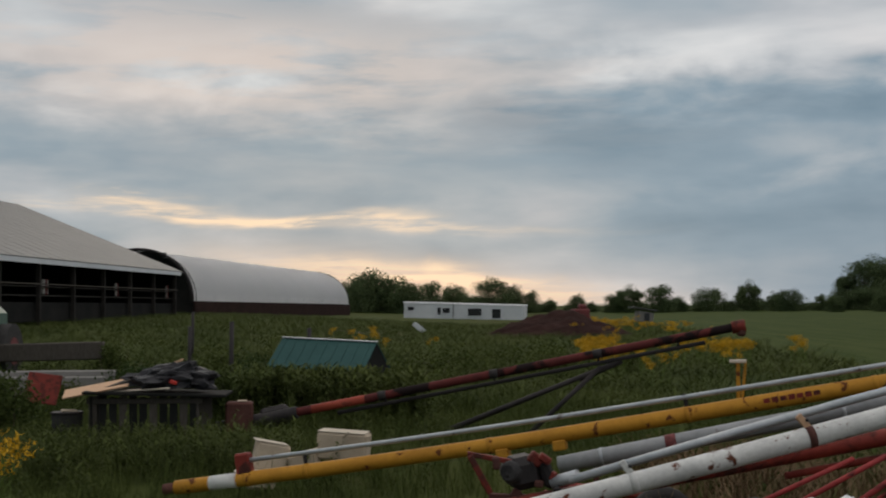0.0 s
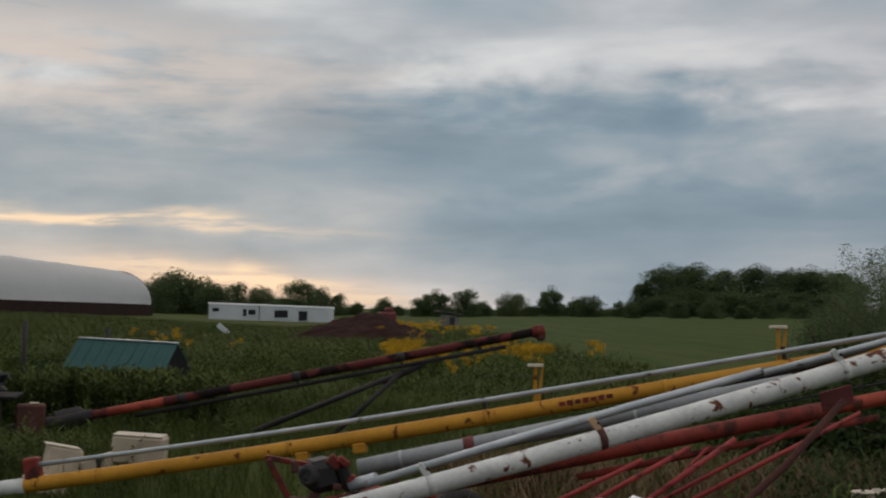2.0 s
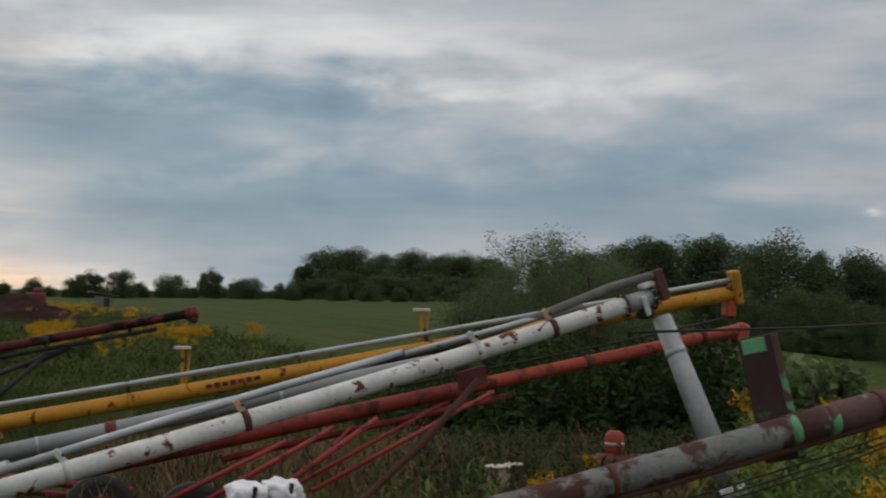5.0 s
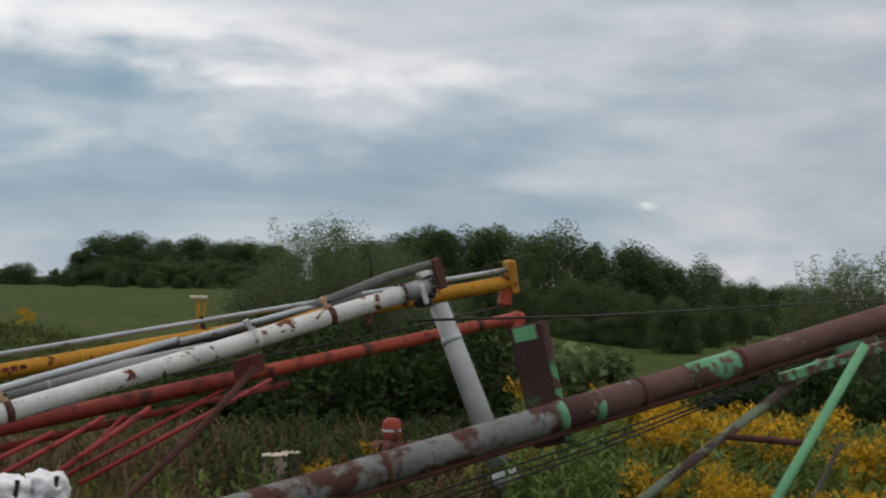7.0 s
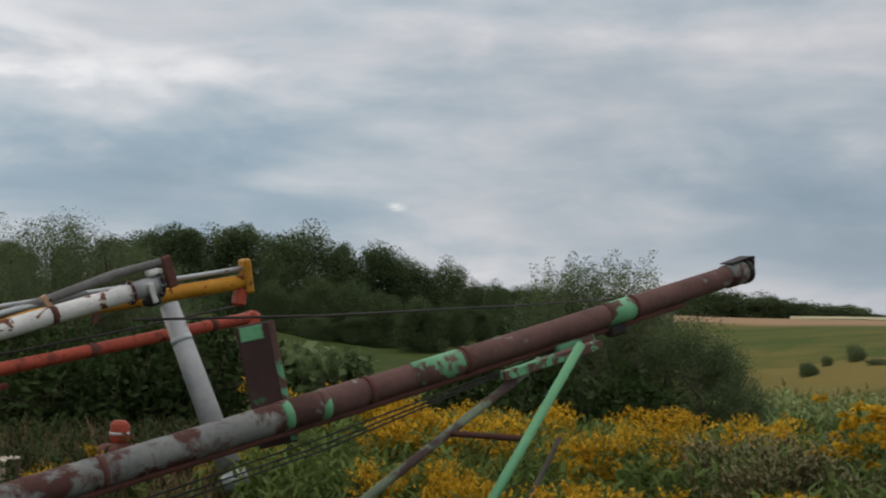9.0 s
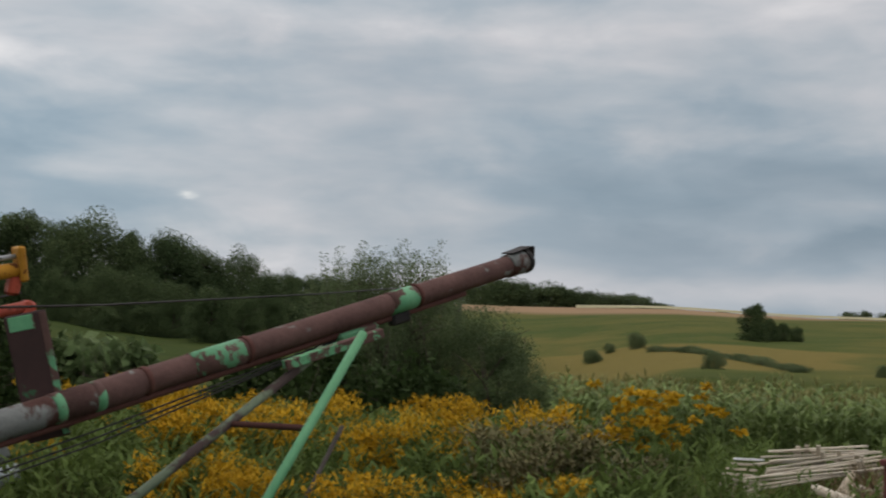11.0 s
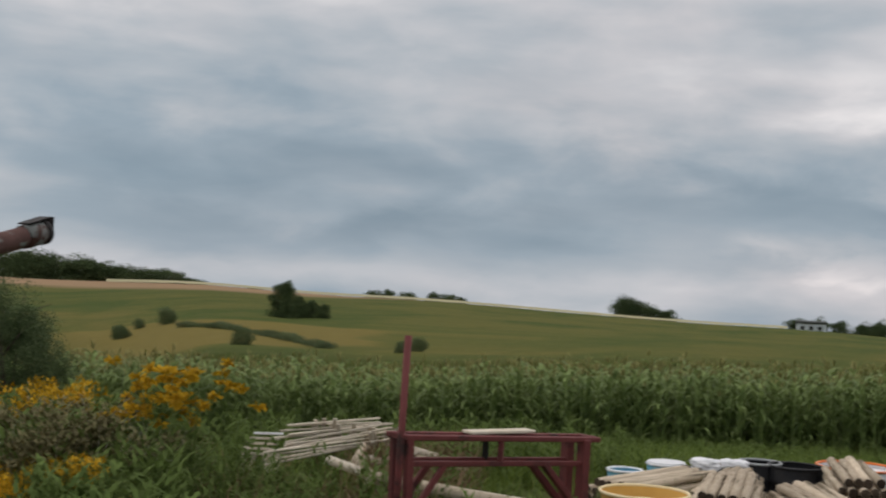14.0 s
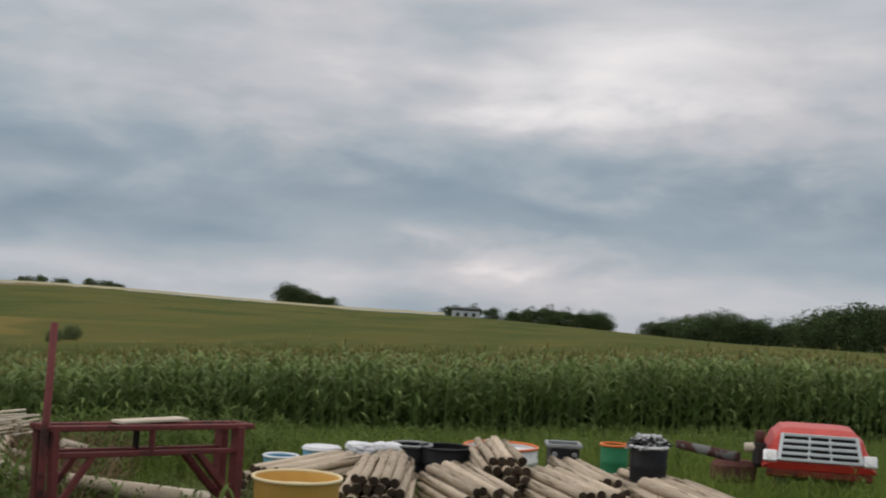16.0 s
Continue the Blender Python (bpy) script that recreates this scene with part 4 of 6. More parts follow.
def far_auger():
    p, q = Vector((-3.45, 21.6, 0.38)), Vector((4.75, 20.45, 1.96))
    t = thing("old_red_auger", (-3.45, 21.6, 0), "old dark red auger with strutted undercarriage in weeds", "grain auger")
    part("tube", pipe([along(p, q, i / 16) for i in range(17)], 0.072, 20), surface("dark_red_paint", (0.055, 0.016, 0.016), (0.13, 0.028, 0.024), 1.6, 0.75, 0.2, patch=(0.022, 0.014, 0.014), patch_scale=1.6, cut=0.5, gloss=0.12), t)
    part("lower_sleeve", pipe([along(p, q, 0.15), along(p, q, 0.26)], 0.074, 20), FADED_RED, t, "brighter red tube section")
    bands(t, p, q, 0.072, (0.295, 0.52, 0.725), DARK_STEEL, 0.14)
    part("truss", pipe([along(p, q, 0.2, 0, -0.14), along(p, q, 0.93, 0, -0.15)], 0.034, 8), DARK_STEEL, t)
    for s in (0.3, 0.52, 0.725, 0.88):
        part("truss_post", pipe([along(p, q, s, 0, -0.16), along(p, q, s, 0, 0)], 0.022, 8), DARK_STEEL, t)
    for a, b in (((2.75, 20.75, 1.36), (0.1, 20.6, 0.35)), ((2.55, 20.75, 1.32), (1.3, 20.3, 0.25)), ((2.9, 20.8, 1.4), (2.2, 20.75, 1.1)), ((2.7, 21.2, 1.3), (0.2, 21.3, 0.3))):
        part("strut", pipe([a, b], 0.04, 10), DARK_STEEL, t)
    part("head", pipe([along(p, q, 0.985), along(p, q, 1.01)], 0.1, 18), RED_PAINT, t)
    part("spout", block(along(p, q, 1.0, 0, -0.10), (0.14, 0.16, 0.13), (0, 5, 0), 0.04), RUST_DARK, t)
    part("intake_cage", pipe([along(p, q, -0.12), along(p, q, 0.12)], 0.10, 10), DARK_STEEL, t)
    part("intake_flange", block(along(p, q, 0.07, -0.1, 0.0), (0.5, 0.2, 0.34), (0, -12, 0), 0.08), DARK_STEEL, t)
    part("cap", block(along(p, q, 0.10, -0.22, -0.04), (0.1, 0.1, 0.1), (0, 0, 0), 0.03), BRIGHT_RED, t)


def rusty_auger():
    p, q = Vector((-0.4, 7.13, 0.22)), Vector((10.05, 5.9, 2.545))
    BEND[(-0.4, 10.05)] = (0.055, 0.45)
    r = 0.097
    t = thing("rusty_auger", (-0.4, 7.13, 0), "rusty brown auger with patches of green paint on green legs", "grain auger")
    part("tube", pipe([along(p, q, 0.60 + i / 30 * 0.4) for i in range(31)], r * 0.93, 26), RUSTY_TUBE, t)
    part("lower_tube", pipe([along(p, q, i / 30 * 0.585) for i in range(31)], r, 26), RUSTY_GREY, t, "lower tube, grey and flaking")
    part("joint_sleeve", pipe([along(p, q, 0.56), along(p, q, 0.615)], r * 1.03, 26), RUSTY_TUBE, t)
    for a, b, k in ((0.655, 0.695, 0.975), (0.835, 0.862, 0.975), (0.582, 0.588, 1.05), (0.555, 0.561, 1.05)):
        part("green_sleeve", pipe([along(p, q, a), along(p, q, b)], r * k, 26), GREEN_PAINT, t, "flaking green paint")
    for s in (0.44, 0.62, 0.70, 0.865):
        part("weld_ring", pipe([along(p, q, s - 0.0018), along(p, q, s + 0.0018)], r * 1.03, 24), RUST_DARK, t)
    board = block((0, 0, 0), (0.26, 0.035, 0.82), bevel=0.008, m=pose(5.42, 6.62, 1.66, 0, -13, -38))
    part("upright_plate", board, surface("plate_paint", (0.030, 0.016, 0.015), (0.055, 0.027, 0.025), 3.0, 0.8, 0.1, patch=(0.05, 0.17, 0.08), patch_scale=3.0, cut=0.64, soft=0.05), t, "dark brown plate with green streaks")
    part("plate_edge", block((0, 0, 0), (0.045, 0.042, 0.80), bevel=0.006, m=pose(5.42, 6.62, 1.66, 0, -13, -38) @ pose(0.104, 0, 0)), GREEN_PAINT, t, "green painted edge of the plate")
    part("plate_edge", block((0, 0, 0), (0.16, 0.042, 0.10), bevel=0.006, m=pose(5.42, 6.62, 1.66, 0, -13, -38) @ pose(-0.03, 0, 0.35)), GREEN_PAINT, t, "green painted corner of the plate")
    part("plate_foot", block((5.50, 6.46, 1.40), (0.34, 0.12, 0.06), (0, -13, -10), 0.01), RUST_DARK, t)
    part("lower_rail", pipe([along(p, q, 0.30 + 0.62 * i / 10, 0, -0.108) for i in range(11)], 0.03, 8), RUST_DARK, t)
    for k, (a, b) in enumerate(((0.33, -0.27), (0.36, -0.31), (0.36, -0.34))):
        part("cable", pipe([along(p, q, a, 0.02 * k, b), along(p, q, 0.58, 0.02 * k, b + 0.05), along(p, q, 0.81, 0, -0.13)], 0.007, 6), DARK_STEEL, t)
    part("bracket", block(along(p, q, 0.80, 0, -0.16), (0.42, 0.12, 0.12), (0, -13, -7), 0.02), GREEN_PAINT, t)
    part("bracket_plate", block(along(p, q, 0.845, 0, -0.13), (0.2, 0.10, 0.10), (0, -13, -7), 0.02), DARK_STEEL, t)
    part("yoke", beam((7.10, 6.05, 1.70), (7.95, 5.85, 1.93), 0.07, 0.07), GREEN_PAINT, t)
    part("leg", pipe([(7.50, 5.66, 1.94), (5.70, 5.59, 0.0)], 0.034, 12), GREEN_LEG, t)
    part("leg", pipe([(7.46, 6.01, 1.81), (4.75, 6.66, 0.0)], 0.034, 12), surface("leg_paint", (0.10, 0.12, 0.085), (0.15, 0.20, 0.12), 2.0, 0.7, 0.2, patch=(0.09, 0.06, 0.055), patch_scale=2.0, cut=0.5), t)
    part("cross_bar", pipe([(6.70, 6.2, 1.30), (6.92, 5.63, 1.30)], 0.022, 10), RUST_DARK, t)
    part("prop", pipe([(7.93, 6.2, 1.19), (7.1, 6.1, 0.3), (6.8, 6.1, 0.0)], 0.019, 10), OLD_WOOD, t)
    tip = part("head", pipe([along(p, q, 0.975), along(p, q, 0.998)], r * 1.06, 22), RUSTY_GREY, t, "flared grey head")
    part("head_rim", pipe([along(p, q, 0.995), along(p, q, 1.0)], r * 1.14, 22), DARK_STEEL, tip)
    part("head_lip", beam(along(p, q, 0.977, 0, r * 1.15), along(p, q, 1.003, 0, r * 1.25), 0.13, 0.012), DARK_STEEL, tip)
    part("head_plate", block(along(p, q, 1.003, 0, 0.03), (0.012, 0.16, 0.19), (0, 0, -7), 0.004), DARK_STEEL, tip)


white_auger()
yellow_auger()
red_auger()
grey_auger()
gearbox()
far_auger()
rusty_auger()
t = thing("steel_cable", (8.7, 11.2, 1.9), "thin steel cable strung across the yard", "cable")
part("strand", pipe([(5.6, 8.6, 2.02), (9, 10.4, 2.01), (15.5, 13.2, 2.12), (24, 16.5, 2.35)], 0.012, 6), DARK_STEEL, t)
part("anchor_post", pipe([(24, 16.5, -1.8), (24, 16.5, 2.4)], 0.06, 8), OLD_WOOD, t)


# ---- things in the yard, first view ----
def junk_pile():
    t = thing("wooden_crate", (-4.9, 21.4, 0.08), "weathered slatted wooden crate buried in weeds", "crate")
    for i in range(11):
        x = -5.75 + i * 0.165
        part("slat", block((x, 20.9, 0.48), (0.13, 0.03, 0.85 + 0.05 * math.sin(i * 2.1)), (0, 0, 0), 0.008), BARN_WALL if i % 3 else OLD_WOOD, t)
    part("side_panel", block((-5.8, 21.3, 0.48), (0.04, 0.9, 0.8), (0, 0, 4), 0.01), BARN_WALL, t)
    part("side_panel", block((-4.0, 21.3, 0.48), (0.04, 0.9, 0.8), (0, 0, -4), 0.01), OLD_WOOD, t)
    part("lid", block((-4.75, 21.3, 0.93), (2.3, 1.15, 0.05), (0, 2, 3), 0.01), BARN_WALL, t)
    part("rail", block((-4.9, 20.88, 0.82), (1.9, 0.03, 0.09), (0, 0, 0), 0.008), OLD_WOOD, t)
    for at, size, turn, mt in (((-5.75, 21.1, 1.02), (1.05, 0.8, 0.025), (6, -10, 12), PLYWOOD), ((-5.3, 21.2, 1.12), (1.2, 0.35, 0.03), (0, -16, 18), OLD_WOOD),
                               ((-4.9, 21.4, 1.28), (1.1, 0.16, 0.03), (0, -20, 8), PLYWOOD), ((-5.1, 21.1, 1.0), (1.3, 0.5, 0.03), (2, -3, -8), PALE_WOOD)):
        b = thing("loose_board", at, "loose weathered board on top of the crate", "board", "boards on the crate")
        part("board", block(at, size, turn, 0.006), mt, b)
    t = thing("tarpaulin", (-4.7, 21.3, 1.0), "crumpled black tarpaulin heaped on boards", "tarpaulin")
    bm = bmesh.new()
    bmesh.ops.create_icosphere(bm, subdivisions=4, radius=1)
    for v in bm.verts:
        k = 1 + 0.38 * noise.fractal(v.co * 2.3, 1, 2, 4)
        v.co = Vector((v.co.x * 0.72 * k, v.co.y * 0.42 * k, max(v.co.z, -0.35) * 0.27 * k * (1 + 0.5 * v.co.x)))
    bmesh.ops.translate(bm, verts=bm.verts, vec=(-4.62, 21.25, 1.12))
    part("sheet", bm, BLACK_PLASTIC, t)
    part("red_strap", block((-4.42, 20.85, 1.12), (0.12, 0.05, 0.06), (0, 20, 0), 0.01), BRIGHT_RED, t)
    t = thing("metal_drum", (-6.2, 21.0, 0.09), "dark metal drum with pale lid", "drum")
    part("body", pipe([(-6.2, 21.0, 0.05), (-6.2, 21.0, 0.3), (-6.2, 21.0, 0.62)], 0.25, 20), BARN_WALL, t)
    part("lid", pipe([(-6.2, 21.0, 0.62), (-6.2, 21.0, 0.65)], 0.26, 20), DARK_STEEL, t)
    part("rag", block((-6.15, 20.95, 0.665), (0.26, 0.2, 0.03), (3, 4, 20), 0.01), CARD, t, "pale rag on the lid")
    t = thing("metal_sheet", (-7.8, 24.8, 0.13), "red sheet metal panel leaning in the weeds", "panel")
    part("sheet", block((-7.8, 24.8, 0.80), (0.66, 0.04, 0.60), (-20, 8, 0), 0.01), RED_PAINT, t)
    t = thing("concrete_trough", (-8.9, 28.6, 0.18), "long low concrete feed trough", "trough")
    part("wall", block((-9.3, 28.6, 0.62), (3.4, 0.2, 0.42), (0, 0, 0), 0.03), CONCRETE, t)
    part("wall", block((-9.3, 29.5, 0.72), (3.4, 0.2, 0.42), (0, 0, 0), 0.03), CONCRETE, t)
    part("floor", block((-9.3, 29.05, 0.45), (3.4, 0.9, 0.1), (0, 0, 0), 0.01), CONCRETE, t)
    t = thing("dark_beam", (-11.5, 36, 0.4), "long dark timber beam lying in weeds", "beam")
    part("timber", block((-11.4, 36, 1.15), (3.6, 0.4, 0.5), (0, -1, 0), 0.03), OLD_WOOD, t)
    t = thing("feed_box", (-3.4, 21.5, 0.08), "small maroon metal box in weeds", "box")
    part("body", block((-3.45, 21.5, 0.5), (0.46, 0.4, 0.5), (0, 0, 8), 0.03), RUST_DARK, t)
    part("lid", block((-3.40, 21.5, 0.765), (0.16, 0.2, 0.02), (0, 0, 8), 0.008), CARD, t)
    for at, size, turn in (((-2.15, 15.8, 0.48), (0.42, 0.32, 0.36), (0, 12, 14)), ((-1.72, 15.75, 0.40), (0.34, 0.3, 0.28), (0, -14, -10)), ((-1.25, 15.9, 0.60), (0.62, 0.4, 0.34), (0, 4, -6)), ((-2.3, 15.5, 0.24), (0.5, 0.3, 0.2), (0, 3, 4))):
        b = thing("foam_block", at, "beige foam board block dumped in grass", "block", "beige blocks dumped together")
        part("block", block(at, size, turn, 0.03), CARD, b)
        part("top_sheet", block(Vector(at) + Vector((0, 0, size[2] / 2 + 0.006)), (size[0] * 0.96, size[1] * 0.96, 0.012), turn, 0.002), PALE_WOOD, b)
    t = thing("old_tractor", on_ground(-13.0, 36.5), "dark green old tractor standing in weeds", "tractor")
    z = t.location.z
    part("body", block((-13.4, 36.5, z + 1.5), (1.3, 2.2, 1.2), (0, 0, 5), 0.2), surface("dark_green_paint", (0.02, 0.06, 0.04), (0.035, 0.09, 0.06), 1, 0.5), t)
    part("bonnet", block((-13.1, 35.0, z + 1.35), (0.8, 1.6, 0.9), (0, 0, 5), 0.2), surface("faded_green_paint", (0.03, 0.10, 0.07), (0.05, 0.14, 0.10), 1, 0.5), t)
    part("exhaust", pipe([(-12.9, 35.0, z + 1.7), (-12.9, 35.0, z + 2.9)], 0.06, 10), DARK_STEEL, t)
    for s in (-0.8, 0.8):
        w = part("wheel", pipe([(-13.4 + s - 0.2, 36.8, z + 0.8), (-13.4 + s + 0.2, 36.8, z + 0.8)], 0.8, 22), TYRE, t)
        part("rim", pipe([(-13.4 + s - 0.22, 36.8, z + 0.8), (-13.4 + s + 0.22, 36.8, z + 0.8)], 0.4, 16), DULL_RED, w)
    for x, y, h in ((-4.6, 27.5, 1.9), (-3.3, 31, 1.7), (-6.6, 33, 1.7), (-7.9, 40, 1.9)):
        b = thing("fence_post", on_ground(x, y), "thin dark fence post in weeds", "post", "fence posts")
        part("post", pipe([on_ground(x, y, 0.2), on_ground(x, y) + Vector((0.03, 0, h))], 0.05, 8), DARK_STEEL, b)


def sack(at, size, seed):
    t = thing("plastic_sack", at, "white plastic sack, partly crumpled", "sack", "white sacks by the augers")
    bm = bmesh.new()
    bmesh.ops.create_icosphere(bm, subdivisions=4, radius=1)
    for v in bm.verts:
        c = v.co.copy()
        k = 1 + 0.22 * noise.fractal(c * 2.1 + Vector((seed, 0, 0)), 1, 2, 5)
        sq = max(abs(c.x), abs(c.y), abs(c.z)) ** 0.5
        k += 0.10 * noise.fractal(c * 6.0 + Vector((0, seed, 0)), 1, 2, 3)
        v.co = Vector((c.x * size[0] * k / sq, c.y * size[1] * k / sq, c.z * size[2] * k / sq)) * 0.5 + Vector((0, 0, size[2] / 2))
    bmesh.ops.translate(bm, verts=bm.verts, vec=at)
    part("sack_skin", bm, BAG, t, smooth=True)
    part("strap", block(Vector(at) + Vector((size[0] * 0.05, -size[1] * 0.45, size[2] * 0.5)), (0.03, 0.03, size[2] * 0.9), (0, 8, 0), 0.005), DARK_STEEL, t)


def yard_middle():
    t = thing("work_bench", (2.6, 8.9, 0), "low dark bench under white sacks", "bench")
    part("top", block((2.6, 8.95, 0.66), (1.0, 0.5, 0.06), (0, 0, 5), 0.01), RUST_DARK, t)
    for x in (2.2, 3.0):
        for y in (8.78, 9.1):
            part("leg", beam((x, y, 0), (x, y, 0.64), 0.05, 0.05), RUST_DARK, t)
    sack((2.57, 8.9, 0.69), (0.28, 0.3, 0.25), 5)
    sack((2.84, 8.92, 0.69), (0.29, 0.32, 0.26), 9)
    x, y = 7.02, 11.15
    t = thing("red_pump", (x, y, 0), "red hand pump with faded red cylinder", "pump")
    part("column", pipe([(x, y, 0), (x, y, 0.72)], 0.07, 14), DULL_RED, t)
    part("cap", pipe([(x, y, 0.70), (x, y, 0.74), (x, y, 0.89), (x, y, 0.93)], [0.07, 0.095, 0.095, 0.06], 18), FADED_RED, t)
    part("label_band", pipe([(x, y, 0.79), (x, y, 0.82)], 0.098, 18), WHITE_PAINT, t)
    part("tank", pipe([(x - 0.3, y - 0.05, 0.54), (x - 0.2, y - 0.05, 0.56), (x + 0.75, y - 0.25, 0.58)], [0.1, 0.16, 0.11], 18), DULL_RED, t)
    part("pad", block((x + 0.1, y, 0.1), (0.7, 0.4, 0.2), (0, 0, 0), 0.03), CONCRETE, t)
    part("tank_support", beam((x + 0.5, y - 0.2, 0.0), (x + 0.5, y - 0.2, 0.50), 0.08, 0.08), RUST_DARK, t)
    for at, s in (((5.75, 11.3, 0), 0.19), ((5.98, 11.4, 0), 0.15)):
        b = thing("wood_stump", at, "weathered wooden stump with pale top", "stump", "stumps in weeds")
        part("bark_side", pipe([(at[0], at[1], 0), (at[0], at[1], 0.3), (at[0] + 0.02, at[1], 0.6)], [s * 0.9, s * 0.75, s * 0.62], 14), CARD if s > 0.17 else BARK, b)
        part("cut_top", pipe([(at[0] + 0.02, at[1], 0.60), (at[0] + 0.02, at[1], 0.615)], s * 0.68, 14), PALE_WOOD, b)


junk_pile()
yard_middle()


# ---- things in the yard, last view ----
def rack():
    t = thing("steel_rack", (9.9, 1.75, 0), "weathered red steel rack with tall corner post", "rack")
    a, b = Vector((9.26, 2.33, 1.145)), Vector((10.60, 1.16, 1.075))
    d = (b - a).normalized()
    back = Vector((-d.y, d.x, 0))
    if back.x < 0:
        back = -back
    back *= 0.2
    dn = Vector((0, 0, -0.19))
    for off in (Vector((0, 0, 0)), back):
        part("top_beam", beam(a + off - d * 0.03, b + off + d * 0.05, 0.06, 0.04), DULL_RED, t)
        part("lower_beam", beam(a + off + dn, b + off + dn - d * 0.06, 0.04, 0.04), DULL_RED, t)
        part("leg", beam(Vector((a.x, a.y, 0)) + off + d * 0.05, a + off + d * 0.03, 0.06, 0.06), DULL_RED, t)
        part("leg", beam(Vector((b.x, b.y, 0)) + off - d * 0.12, b + off - d * 0.10, 0.10, 0.07), DULL_RED, t)
        part("brace", beam(a + off + dn + d * 0.36, Vector((a.x, a.y, 0.55)) + off + d * 0.05, 0.035, 0.05), DULL_RED, t)
        part("brace", beam(b + off + dn - d * 0.5, Vector((b.x, b.y, 0.5)) + off - d * 0.12, 0.06, 0.05), DULL_RED, t)
        part("hanger", beam(a + off + d * 0.86, a + off + d * 0.86 + dn, 0.05, 0.04), WOOD_POST if off.length else DULL_RED, t)
    for s in (0.0, 1.0):
        part("cross_beam", beam(a.lerp(b, s), a.lerp(b, s) + back, 0.05, 0.05), DULL_RED, t)
    part("corner_post", pipe([(9.18, 2.36, 0), (9.23, 2.36, 1.0), (9.30, 2.36, 1.88)], 0.028, 8), DULL_RED, t)
    p = thing("loose_plank", (9.9, 1.9, 1.23), "pale plank lying on the steel rack", "plank")
    part("board", beam(a + d * 0.62 + back * 0.6 + Vector((0, 0, 0.03)), b - d * 0.55 + back * 0.6 + Vector((0, 0, 0.05)), 0.14, 0.025), PALE_WOOD, p)
    for k, (x, y, l, z) in enumerate(((11.5, 2.6, 1.5, 0.35), (11.9, 2.0, 1.2, 0.2), (11.2, 1.9, 1.1, 0.12), (12.0, 2.9, 1.3, 0.2))):
        b2 = thing("scrap_log", (x, y, 0), "split scrap log on the ground", "log", "scrap logs behind the rack")
        part("log", pipe([(x, y - l / 2, z * 0.6 + 0.1), (x + 0.1, y + l / 2, z + 0.1)], [0.075, 0.06], 10), PALE_WOOD if k % 2 else CARD, b2)


def drum(name, at, r, h, mats, label, taper=1.0, rim=None, lid=None):
    t = thing(name, at, label, "barrel", "barrels by the corn")
    x, y, z = at
    pts = [(x, y, z + h * k) for k in (0, 0.3, 0.33, 0.36, 0.64, 0.67, 0.70, 1.0)]
    body = pipe(pts, [r * (taper + (1 - taper) * (p[2] - z) / h) * (1.03 if i in (2, 5) else 1) for i, p in enumerate(pts)], 28, caps=False)
    bottom = pipe([(x, y, z + h - 0.06), (x, y, z + h - 0.05)], r * 0.96, 28, bm=body)
    part("shell", bottom, mats, t)
    ring = bmesh.new()
    n = 32
    loop = [Vector((x + math.cos(2 * math.pi * i / n) * r, y + math.sin(2 * math.pi * i / n) * r, z + h)) for i in range(n + 1)]
    pipe(loop, 0.016, 8, bm=ring, caps=False)
    part("rim", ring, rim or mats, t)
    if lid:
        part("lid", pipe([(x, y, z + h), (x, y, z + h + 0.03)], r * 0.98, 26), lid, t)
    return t


def tub():
    x, y, z, r, h = 9.54, 0.63, 0, 0.315, 0.86
    t = thing("yellow_tub", (x, y, z), "open yellow plastic tub with flared rim", "tub")
    part("shell", pipe([(x, y, z), (x, y, z + 0.4), (x, y, z + h - 0.04), (x, y, z + h)], [r * 0.9, r * 0.94, r * 0.97, r * 1.03], 40, caps=False), TUB_YELLOW, t)
    part("inside", pipe([(x, y, z + h), (x, y, z + h - 0.12)], [r * 0.97, r * 0.93], 40, caps=False), TUB_YELLOW, t)
    part("contents", pipe([(x, y, z + h - 0.30), (x, y, z + h - 0.10), (x, y, z + h - 0.06)], [r * 0.9, r * 0.92, r * 0.55], 30), TUB_IN, t, "pale packed contents")
    loop = [Vector((x + math.cos(2 * math.pi * i / 40) * r, y + math.sin(2 * math.pi * i / 40) * r, z + h)) for i in range(41)]
    part("rim", pipe(loop, 0.013, 8, caps=False), TUB_IN, t)


def log_meshes():
    out = []
    rng = random.Random(4)
    for k in range(4):
        r, L = 0.042 + 0.004 * k, 1.5 + 0.05 * k
        bm = pipe([(0.003 * math.sin(i + k), 0.003 * math.cos(i * 1.7), -L / 2 + L * i / 6) for i in range(7)], [r * (1.06 - 0.02 * i + rng.uniform(-0.02, 0.02)) for i in range(7)], 12, caps=False)
        for s in (-1, 1):
            ring = [v for v in bm.verts if abs(v.co.z - s * L / 2) < 0.01]
            ring.sort(key=lambda v: math.atan2(v.co.y, v.co.x) * s)
            c = bm.verts.new((0, 0, s * (L / 2 + 0.006)))
            for i in range(len(ring)):
                bm.faces.new((ring[i], ring[(i + 1) % len(ring)], c)).material_index = 1
        me = bpy.data.meshes.new("log")
        bm.to_mesh(me)
        bm.free()
        me.materials.append(LOG_SIDE)
        me.materials.append(LOG_END)
        out.append(me)
    return out


LOGS = log_meshes()


